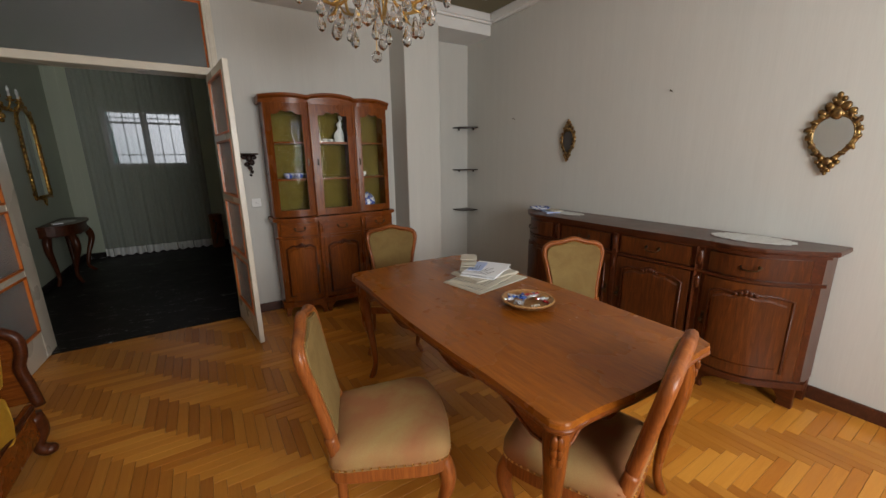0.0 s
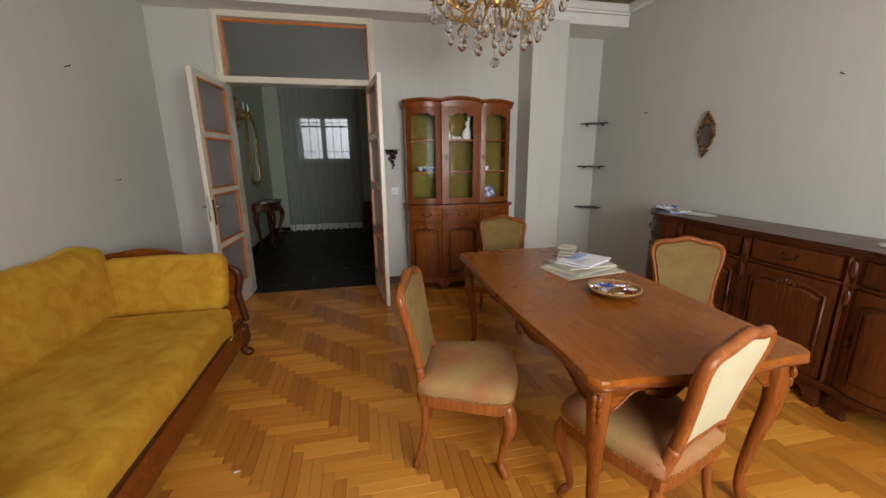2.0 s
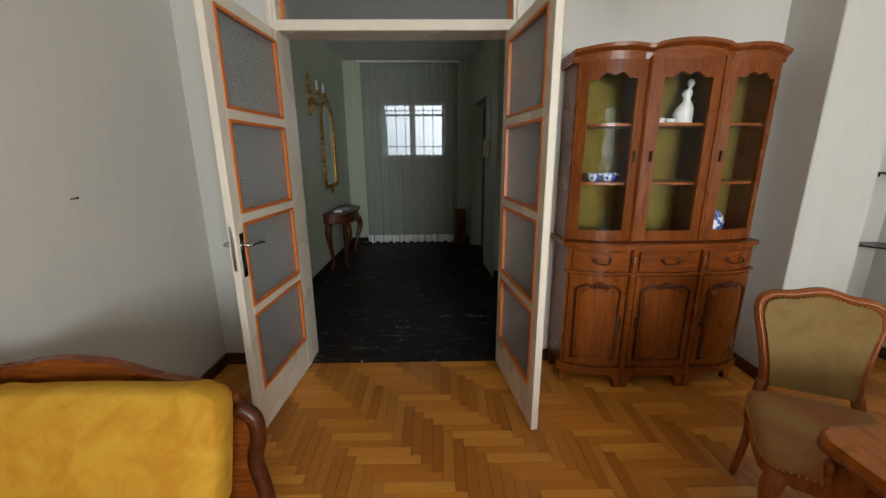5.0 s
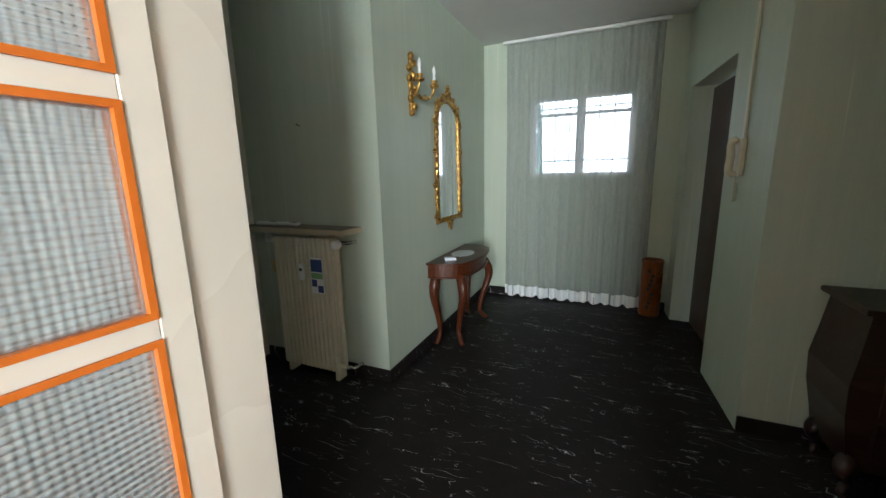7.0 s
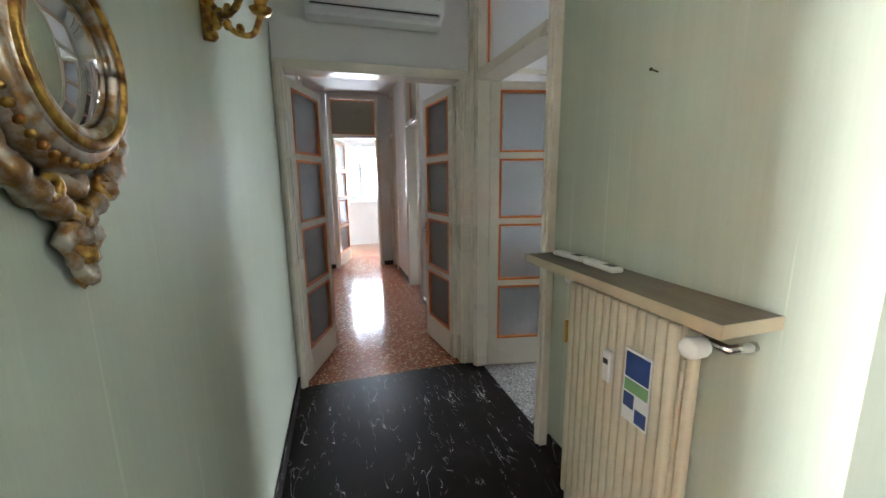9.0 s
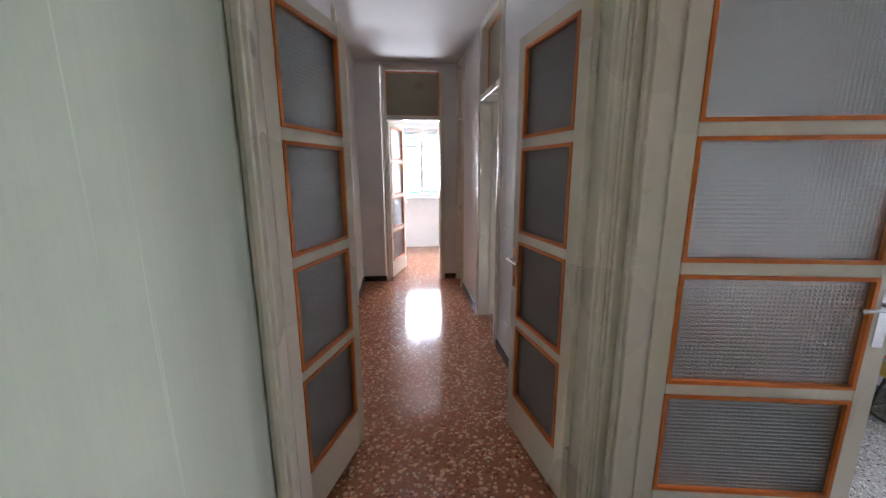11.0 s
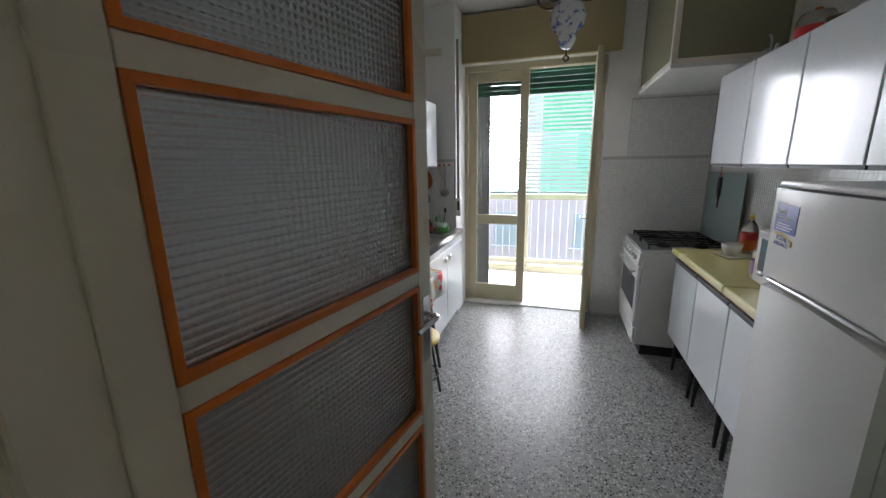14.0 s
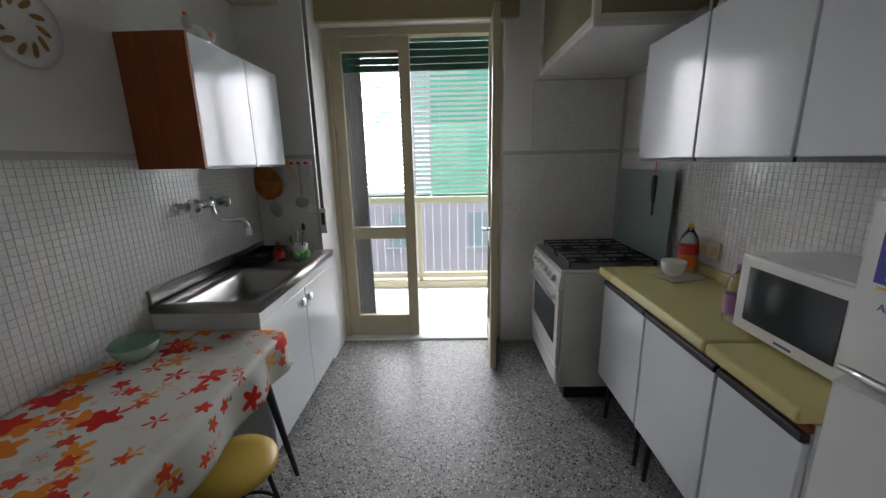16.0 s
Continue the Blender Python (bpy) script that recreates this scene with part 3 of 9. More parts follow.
DARK_DOOR = wood("dark_entrance_door", (0.10, 0.045, 0.028), (0.065, 0.028, 0.018), (0.03, 0.014, 0.010), 0.4, along="z")
RED_DOOR = wood("red_orange_door", (0.62, 0.15, 0.02), (0.52, 0.11, 0.015), (0.38, 0.07, 0.01), 0.35, along="z")
YELLOW_DOOR = paint("yellowed_paint", (0.60, 0.47, 0.26), 0.4)
plain_door("door_7", (-6.39, 3.905, 0), 0, 0.66, RED_DOOR, "closed reddish varnished side door")
plain_door("door_8", (-6.97, 5.36, 0), 180, 0.36, YELLOW_DOOR, "closed yellowed cupboard door")
plain_door("door_9", (1.06, 7.36, 0), -86, 1.02, DARK_DOOR, "closed dark brown entrance door")
glazed_leaf("door_10", (-5.92, 5.40), 72, 0.70, "open pale glazed side door", handles=False)


# ---- dining room: ceiling, skirting, parquet ----
def skirting(name, runs, mat, label, height=0.085):
    bm = bmesh.new()
    for r in runs:
        box(bm, *r, 0.0, height)
    bmesh.ops.bevel(bm, geom=[e for e in bm.edges if abs(e.verts[0].co.z - height) < 1e-4 and abs(e.verts[1].co.z - height) < 1e-4], offset=0.005, segments=1, affect="EDGES")
    return structure(name, bm, mat, label, "skirting")


skirting("baseboard_1", ((-1.25, -1.235, -2.1, 3.72), (-1.235, -0.70, 3.706, 3.72), (0.85, 2.445, 3.706, 3.72), (2.447, 2.46, 3.37, 3.706), (2.445, 2.88, 3.357, 3.37), (2.88, 3.605, 3.886, 3.90), (3.605, 3.62, -2.1, 3.90)), BROWN, "dark brown wooden skirting")
skirting("baseboard_2", ((0.85, 2.45, 3.868, 3.883), (-2.35, -1.155, 5.325, 5.34), (-1.155, -1.14, 5.325, 7.65), (-1.14, 0.86, 7.635, 7.65), (1.0, 2.45, 5.615, 5.63)), MARBLE, "black marble skirting", 0.095)
bm = prism([(-3.446, 3.932), (-0.70, 3.872), (-0.70, 3.886), (-3.446, 3.946)], 0, 0.095, bevel=0.003)
structure("baseboard_4", bm, MARBLE, "black marble skirting", "skirting")
skirting("baseboard_3", ((-5.66, -3.62, 3.94, 3.952), (-7.375, -6.46, 3.94, 3.952), (-5.15, -3.62, 5.278, 5.29), (-6.9, -5.98, 5.278, 5.29), (-7.39, -7.378, 3.952, 4.265), (-7.39, -7.378, 5.105, 5.27)), SHADOW_WOOD, "black corridor skirting", 0.075)

# cornice and painted band round the tray ceiling
bm = bmesh.new()
for x0, x1, y0, y1 in ((-1.25, 3.62, 3.38, 3.449), (3.55, 3.62, -2.1, 3.38), (-1.25, -1.18, -2.1, 3.38), (-1.18, 3.55, -2.1, -2.03)):
    box(bm, x0, x1, y0, y1, 2.955, 3.06)
bmesh.ops.bevel(bm, geom=bm.edges[:], offset=0.022, segments=3, affect="EDGES")
structure("cornice", bm, WHITE, "white plaster cornice", "moulding")
bm = bmesh.new()
for x0, x1, y0, y1 in ((-1.18, 3.55, 3.08, 3.38), (3.25, 3.55, -2.03, 3.08), (-1.18, -0.88, -2.03, 3.08), (-0.88, 3.25, -2.03, -1.73)):
    box(bm, x0, x1, y0, y1, 3.052, 3.06)
structure("trim_ceiling_band", bm, OLIVE, "olive painted band round the ceiling", "moulding")
bm = bmesh.new()
for x0, x1, y0, y1 in ((-0.9, 3.27, 3.05, 3.09), (3.24, 3.28, -1.75, 3.05), (-0.92, -0.88, -1.75, 3.05), (-0.88, 3.24, -1.77, -1.73)):
    box(bm, x0, x1, y0, y1, 3.035, 3.058)
bmesh.ops.bevel(bm, geom=bm.edges[:], offset=0.007, segments=2, affect="EDGES")
structure("trim_ceiling_bead", bm, WHITE, "white plaster bead round the ceiling", "moulding")

# window behind the visitor
win = thing("window_1", (0, 0, 0), "cream painted window of the dining room", "window", "", 0, "structure")
for x0, x1 in ((0.85, 0.92), (1.715, 1.785), (2.58, 2.65)):
    part("window_frame", boxes((x0, x1, -2.26, -2.18, 0.9, 2.35), bevel=0.004), CREAM, win)
for z0, z1 in ((0.9, 0.97), (2.28, 2.35)):
    for x0, x1 in ((0.92, 1.715), (1.785, 2.58)):
        part("window_frame", boxes((x0, x1, -2.258, -2.182, z0, z1)), CREAM, win)


# ---- dining table and chairs ----
def outline_of(half_w, half_d, bulge, corner, n=10):
    """A rectangle with softly bowed sides and rounded corners that swell a little."""
    pts = []

    def side(a, b, out):
        for k in range(n + 1):
            t = k / n
            p = Vector(a).lerp(Vector(b), t) + Vector(out) * bulge * (math.sin(math.pi * t) ** 1.5 - 0.35 * math.sin(3 * math.pi * t) ** 2 * abs(2 * t - 1))
            pts.append((p.x, p.y))

    def bend(cx, cy, a0):
        for k in range(1, 6):
            a = a0 + math.pi / 2 * k / 6
            pts.append((cx + c * 1.06 * math.cos(a), cy + c * 1.06 * math.sin(a)))

    w, d, c = half_w, half_d, corner
    side((-w + c, -d), (w - c, -d), (0, -1))
    bend(w - c, -d + c, -math.pi / 2)
    side((w, -d + c), (w, d - c), (1, 0))
    bend(w - c, d - c, 0)
    side((w - c, d), (-w + c, d), (0, 1))
    bend(-w + c, d - c, math.pi / 2)
    side((-w, d - c), (-w, -d + c), (-1, 0))
    bend(-w + c, -d + c, math.pi)
    return pts


def cabriole(bm, x, y, top, sx, sy, size=1.0, steps=10, bow=1.0):
    """A curved leg under (x, y) that bows out along (sx, sy)."""
    sx, sy = sx * bow, sy * bow
    pts = [(x, y, top), (x + sx * 0.018 * size, y + sy * 0.018 * size, top * 0.86), (x + sx * 0.02 * size, y + sy * 0.02 * size, top * 0.70), (x - sx * 0.006 * size, y - sy * 0.006 * size, top * 0.42), (x - sx * 0.02 * size, y - sy * 0.02 * size, top * 0.17), (x - sx * 0.004 * size, y - sy * 0.004 * size, 0.035), (x + sx * 0.012 * size, y + sy * 0.012 * size, 0.0)]
    rad = [0.034, 0.036, 0.030, 0.021, 0.016, 0.019, 0.015]
    path = smooth_path(pts, 4)
    radii = []
    for i in range(len(path)):
        u = i / 4
        k = min(int(u), 5)
        radii.append(size * (rad[k] + (rad[k + 1] - rad[k]) * (u - k)))
    return tube(path, radii, steps, bm)


def dining_table():
    t = thing("dining_table", (1.788, 1.176, 0), "polished walnut dining table with carved cabriole legs", "table")
    hw, hd = 0.452, 0.885
    part("tabletop", prism(outline_of(hw, hd, 0.022, 0.055, 12), 0.722, 0.752, bevel=0.010), WALNUT_TOP, t, "glossy walnut top with a bare mark")
    rim = outline_of(hw - 0.006, hd - 0.006, 0.022, 0.055, 12)
    part("edge_moulding", tube([(a, b, 0.719) for a, b in rim + rim[:2]], 0.011, 8), WALNUT, t, "rounded moulding under the top", True)
    for axis in ("y", "x"):
        for s in (-1, 1):
            length = (hd if axis == "x" else hw) - 0.10
            wave = [(-length, 0.722), (-length, 0.60)]
            for k in range(1, 24):
                u = -length + 2 * length * k / 24
                q = abs(u) / length
                wave.append((u, 0.635 + 0.03 * math.cos(q * math.pi * 3) - 0.028 * q ** 4 + (0.01 if k == 12 else 0)))
            wave += [(length, 0.60), (length, 0.722)]
            at = s * ((hw if axis == "x" else hd) - 0.075)
            part("apron", prism(wave[::-1], at - 0.011, at + 0.011, axis, bevel=0.003), WALNUT, t)
            bm = bmesh.new()
            edge = [(at + s * 0.012, u, z) if axis == "x" else (u, at + s * 0.012, z) for u, z in wave[1:-1]]
            tube(smooth_path(edge, 2), 0.006, 6, bm)
            for k in (-0.5, 0, 0.5):
                c = (at + s * 0.012, k * length, 0.645) if axis == "x" else (k * length, at + s * 0.012, 0.645)
                blob(bm, c, (0.012, 0.035, 0.016) if axis == "x" else (0.035, 0.012, 0.016))
            part("carving", bm, WALNUT, t, "carved edge of the apron", True)
    for sx in (-1, 1):
        for sy in (-1, 1):
            x, y = sx * (hw - 0.085), sy * (hd - 0.085)
            bm = cabriole(bmesh.new(), x, y, 0.722, sx, sy, 1.15, 12, 0.75)
            leg = part("leg", bm, WALNUT_UP, t, "carved cabriole leg", True)
            bm = bmesh.new()
            for k in range(5):
                blob(bm, (x + sx * (0.052 - 0.004 * k), y + sy * (0.040 - 0.004 * k), 0.655 - 0.036 * k), (0.013, 0.013, 0.026), (0, 0, sx * sy * 0.7))
                blob(bm, (x + sx * (0.040 - 0.004 * k), y + sy * (0.052 - 0.004 * k), 0.655 - 0.036 * k), (0.013, 0.013, 0.026), (0, 0, 0.7))
            part("knee_carving", bm, WALNUT_UP, leg, "", True)
    return t


WALNUT_TOP = wood("walnut_table_top", (0.40, 0.130, 0.012), (0.28, 0.080, 0.007), (0.16, 0.042, 0.005), 0.25, along="y", coat=0.2)
dining_table()


def chair_back(n=9):
    """Outline of the shield-shaped back, as (x, z) pairs."""
    right = [(0.150, 0.50), (0.156, 0.60), (0.176, 0.72), (0.198, 0.82), (0.190, 0.872), (0.150, 0.897), (0.095, 0.902), (0.042, 0.918)]
    left = [(-a, b) for a, b in right[::-1]]
    p = smooth_path([(a, 0, b) for a, b in right + [(0, 0.926)] + left], 3)
    return [(v.x, v.z) for v in p]


def dining_chair():
    c = thing("dining_chair", (0, 0, 0), "carved beech dining chair with worn velvet seat", "chair", "chairs round the table")
    seat = [(-0.20, -0.21), (-0.10, -0.225), (0.10, -0.225), (0.20, -0.21), (0.225, -0.05), (0.245, 0.12), (0.225, 0.205), (0.12, 0.235), (0.0, 0.245), (-0.12, 0.235), (-0.225, 0.205), (-0.245, 0.12), (-0.225, -0.05)]
    ring = smooth_path([(a, b, 0) for a, b in seat + seat[:1]], 3)[:-1]
    ring = [(v.x, v.y) for v in ring]
    bm = bmesh.new()
    layers = []
    for scale, z in ((0.985, 0.405), (1.0, 0.425), (0.99, 0.452), (0.93, 0.474), (0.80, 0.487), (0.55, 0.495), (0.25, 0.497)):
        layers.append([bm.verts.new((a * scale, b * scale, z)) for a, b in ring])
    for lo, hi in zip(layers, layers[1:]):
        for k in range(len(ring)):
            m = (k + 1) % len(ring)
            bm.faces.new((lo[k], lo[m], hi[m], hi[k]))
    bm.faces.new(layers[-1])
    bm.faces.new(layers[0][::-1])
    part("seat", bm, SEAT_VELVET, c, "worn tan velvet seat", True)
    part("seat_frame", prism([(a * 0.985, b * 0.985) for a, b in ring], 0.355, 0.408, bevel=0.006), CHAIR_WOOD, c)
    bm = bmesh.new()
    for k in range(0, len(ring), 1):
        for f in (0.0, 0.5):
            p = Vector(ring[k]).lerp(Vector(ring[(k + 1) % len(ring)]), f)
            blob(bm, (p.x * 0.995, p.y * 0.995, 0.414), (0.005, 0.005, 0.005), steps=5, rings=3)
    tagged(part("nail_trim", bm, BRASS, c), "", "", "", "stuff")
    for s in (-1, 1):
        part("leg", cabriole(bmesh.new(), s * 0.195, 0.185, 0.385, s, 0.9, 0.95), CHAIR_WOOD, c, "", True)
        path = smooth_path([(s * 0.175, -0.19, 0.46), (s * 0.175, -0.185, 0.36), (s * 0.178, -0.19, 0.2), (s * 0.185, -0.235, 0.0)], 4)
        part("leg", tube(path, [0.024, 0.023, 0.022, 0.021, 0.02, 0.019, 0.018, 0.017, 0.016, 0.016, 0.015, 0.015, 0.014], 8), CHAIR_WOOD, c, "", True)
    lean = lambda z: -0.195 - 0.20 * max(0.0, z - 0.42)
    shape = chair_back()
    bm = tube([(a, lean(b), b) for a, b in shape], 0.021, 8, flat=0.9)
    tube([(a * 1.02, lean(b) + 0.016, b + 0.004) for a, b in shape], 0.008, 6, bm)
    for s in (-1, 1):
        tube(smooth_path([(s * 0.155, lean(0.52), 0.52), (s * 0.165, -0.20, 0.46), (s * 0.178, -0.19, 0.40)], 4), 0.024, 8, bm)
    tube(smooth_path([(-0.155, lean(0.51), 0.51), (-0.08, lean(0.53), 0.535), (0, lean(0.53), 0.53), (0.08, lean(0.53), 0.535), (0.155, lean(0.51), 0.51)], 4), 0.018, 8, bm)
    part("back_frame", bm, CHAIR_WOOD, c, "carved shield-shaped frame", True)
    inner = [(a * 0.93, 0.715 + (b - 0.715) * 0.94) for a, b in shape]
    for name, mat, d0, d1, note in (("backrest", BACK_VELVET, 0.0, 0.022, "olive gold velvet back"), ("rear_cloth", REAR_CLOTH, -0.012, -0.001, "pale straw cloth on the rear")):
        bm = prism(inner, d0, d1, "y", bevel=0.006)
        for v in bm.verts:
            v.co.y += lean(v.co.z) + (0.010 * max(0, 1 - (v.co.x / 0.2) ** 2) if v.co.y > 0.015 else 0)
        part(name, bm, mat, c, note)
    bm = bmesh.new()
    for a, b in inner[::1]:
        blob(bm, (a * 0.985, lean(b) + 0.018, b), (0.0045, 0.0045, 0.0045), steps=5, rings=3)
    tagged(part("nail_trim", bm, BRASS, c), "", "", "", "stuff")
    return c


chair = dining_chair()
chair.matrix_basis = pose(1.105, 0.975, 0, 0, 0, -109)
for x, y, r in ((1.68, 0.47, 18), (2.57, 1.15, 148), (1.78, 2.37, 155)):
    copy_thing(chair, pose(x, y, 0, 0, 0, r))


# ---- case furniture with curved fronts ----
def slab(bm, curve, x0, x1, z0, z1, d0, d1, n=10):
    """A piece that follows the curved front of a cabinet; d0 and d1: how far it reaches in front of the curve."""
    rows = []
    for k in range(n + 1):
        x = x0 + (x1 - x0) * k / n
        rows.append([bm.verts.new((x, -(curve(x) + d), z)) for d, z in ((d0, z0), (d1, z0), (d1, z1), (d0, z1))])
    for a, b in zip(rows, rows[1:]):
        for k in range(4):
            bm.faces.new((a[k], b[k], b[(k + 1) % 4], a[(k + 1) % 4]))
    bm.faces.new(rows[0][::-1])
    bm.faces.new(rows[-1])
    return bm


def solid(curve, x0, x1, z0, z1, inset=0.0, n=28, bevel=0.0):
    pts = [(x0, 0.0)] + [(x0 + (x1 - x0) * k / n, -(curve(x0 + (x1 - x0) * k / n) - inset)) for k in range(n + 1)] + [(x1, 0.0)]
    return prism(pts, z0, z1, bevel=bevel)


def raised_panel(door, curve, x0, x1, z0, z1, mat, arch=0.035):
    """A fielded panel with a wavy head, framed by a moulding."""
    bm = bmesh.new()
    n = 16
    def head(u):
        return z1 - arch * abs(2 * u - 1) ** 2.2 - 0.012 * math.cos(6 * math.pi * u) * (1 - abs(2 * u - 1))
    front = [(x0 + (x1 - x0) * k / n, head(k / n)) for k in range(n + 1)]
    cols = []
    for x, z in front:
        q = curve(x)
        cols.append([bm.verts.new((x, -(q + 0.018), z0)), bm.verts.new((x, -(q + 0.027), z0 + 0.012)), bm.verts.new((x, -(q + 0.027), z - 0.012)), bm.verts.new((x, -(q + 0.018), z))])
    for a, b in zip(cols, cols[1:]):
        for k in range(3):
            bm.faces.new((a[k], b[k], b[k + 1], a[k + 1]))
    part("door_panel", bm, mat, door)
    bm = bmesh.new()
    m = 0.022
    line = [(x0 - m, -(curve(x0 - m) + 0.02), z0 - m)] + [(x0 - m + (x1 - x0 + 2 * m) * k / n, 0, head(k / n) + m) for k in range(n + 1)] + [(x1 + m, -(curve(x1 + m) + 0.02), z0 - m), (x0 - m, -(curve(x0 - m) + 0.02), z0 - m)]
    line = [(a, -(curve(a) + 0.021), c) for a, b, c in line]
    tube(line, 0.0085, 6, bm)
    xm = (x0 + x1) / 2
    for k, r in ((-0.045, 0.011), (-0.02, 0.016), (0.0, 0.02), (0.02, 0.016), (0.045, 0.011)):
        blob(bm, (xm + k, -(curve(xm + k) + 0.026), z1 + 0.018 - abs(k) * 0.25), (0.014, 0.01, r))
    # darker walnut than the panel paints in the shade of the moulding's grooves
    part("carving", bm, WALNUT_DARK, door, "carved shell and moulding", True)


def bail(parent, curve, x, z):
    y = -(curve(x) + 0.022)
    bm = tube(smooth_path([(x - 0.045, y, z + 0.008), (x - 0.04, y - 0.018, z - 0.008), (x, y - 0.02, z - 0.016), (x + 0.04, y - 0.018, z - 0.008), (x + 0.045, y, z + 0.008)], 3), 0.004, 6)
    for s in (-1, 1):
        blob(bm, (x + s * 0.045, y - 0.002, z + 0.009), (0.012, 0.004, 0.012))
    part("handle", bm, DARK_METAL, parent, "dark bronze bail handle", True)


def bracket_foot(bm, curve, x, s, height, width=0.13):
    d = curve(x)
    pts = [(x, height), (x + s * width, height), (x + s * width * 0.8, height * 0.72), (x + s * width * 0.45, height * 0.55), (x + s * width * 0.32, height * 0.22), (x + s * width * 0.42, 0.0), (x, 0.0)]
    prism(pts if s > 0 else pts[::-1], -(d + 0.012), -(d - 0.03), "y", bevel=0.004, bm=bm)


def sideboard():
    """Front faces local -y; local +x points to the window end."""
    w = 1.12
    def curve(x):
        a = abs(x)
        if a <= 0.56:
            return 0.405 + 0.012 * math.cos(a / 0.56 * math.pi / 2)
        u = (a - 0.56) / (w - 0.56)
        return 0.385 + 0.055 * math.sin(math.pi * min(1.0, 1.15 * u)) - 0.20 * u ** 3
    s = thing("sideboard", (3.598, 1.36, 0), "long dark walnut sideboard with carved doors", "sideboard", turn=-90)
    part("body", solid(curve, -w + 0.02, w - 0.02, 0.15, 0.945, 0.0), WALNUT_DARK, s)
    part("top", solid(lambda x: curve(x / (w + 0.03) * w), -w - 0.03, w + 0.03, 0.945, 0.975, -0.03, bevel=0.009), WALNUT_DARK, s, "dark polished top with a bowed edge")
    for z0, z1, d0, d1 in ((0.765, 0.782, 0.0, 0.022), (0.135, 0.175, -0.02, 0.026), (0.925, 0.945, -0.01, 0.018)):
        part("moulding", slab(bmesh.new(), curve, -w, w, z0, z1, d0, d1, 40), WALNUT_DARK, s)
    bays = ((-1.09, -0.60), (-0.55, -0.012), (0.012, 0.55), (0.60, 1.09))
    for a, b in bays:
        d = part("drawer", slab(bmesh.new(), curve, a + 0.03, b - 0.03, 0.795, 0.915, 0.0, 0.016, 12), SIDEBOARD_WOOD, s)
        bail(d, curve, (a + b) / 2, 0.855)
        d = part("door", slab(bmesh.new(), curve, a + 0.015, b - 0.015, 0.185, 0.758, 0.0, 0.018, 14), SIDEBOARD_WOOD, s, "carved walnut door")
        raised_panel(d, curve, a + 0.085, b - 0.085, 0.25, 0.685, SIDEBOARD_WOOD)
        x = b - 0.04 if (a + b) < 0 else a + 0.04
        bm = boxes((x - 0.009, x + 0.009, -(curve(x) + 0.022), -(curve(x) + 0.016), 0.44, 0.52))
        tube([(x, -(curve(x) + 0.02), 0.475), (x, -(curve(x) + 0.05), 0.475)], 0.004, 6, bm)
        blob(bm, (x, -(curve(x) + 0.052), 0.475), (0.012, 0.004, 0.014))
        part("key", bm, DARK_METAL, d, "key in its bronze plate")
    for x in (-0.575, 0.0, 0.575):
        bm = slab(bmesh.new(), curve, x - 0.018, x + 0.018, 0.18, 0.925, 0.0, 0.026, 4)
        blob(bm, (x, -(curve(x) + 0.028), 0.86), (0.022, 0.014, 0.05))
        blob(bm, (x, -(curve(x) + 0.028), 0.70), (0.018, 0.012, 0.045))
        part("pilaster", bm, WALNUT_DARK, s, "carved pilaster")
    for x, q in ((-1.09, 1), (-0.60, -1), (-0.55, 1), (0.55, -1), (0.60, 1), (1.09, -1)):
        bm = bmesh.new()
        bracket_foot(bm, curve, x, q, 0.15, 0.19)
        part("foot", bm, WALNUT_DARK, s)
    for x in (-1.07, 1.07):
        part("foot", boxes((x - 0.03, x + 0.03, -0.06, -0.01, 0, 0.15), bevel=0.006), WALNUT_DARK, s)
    return s


sideboard()


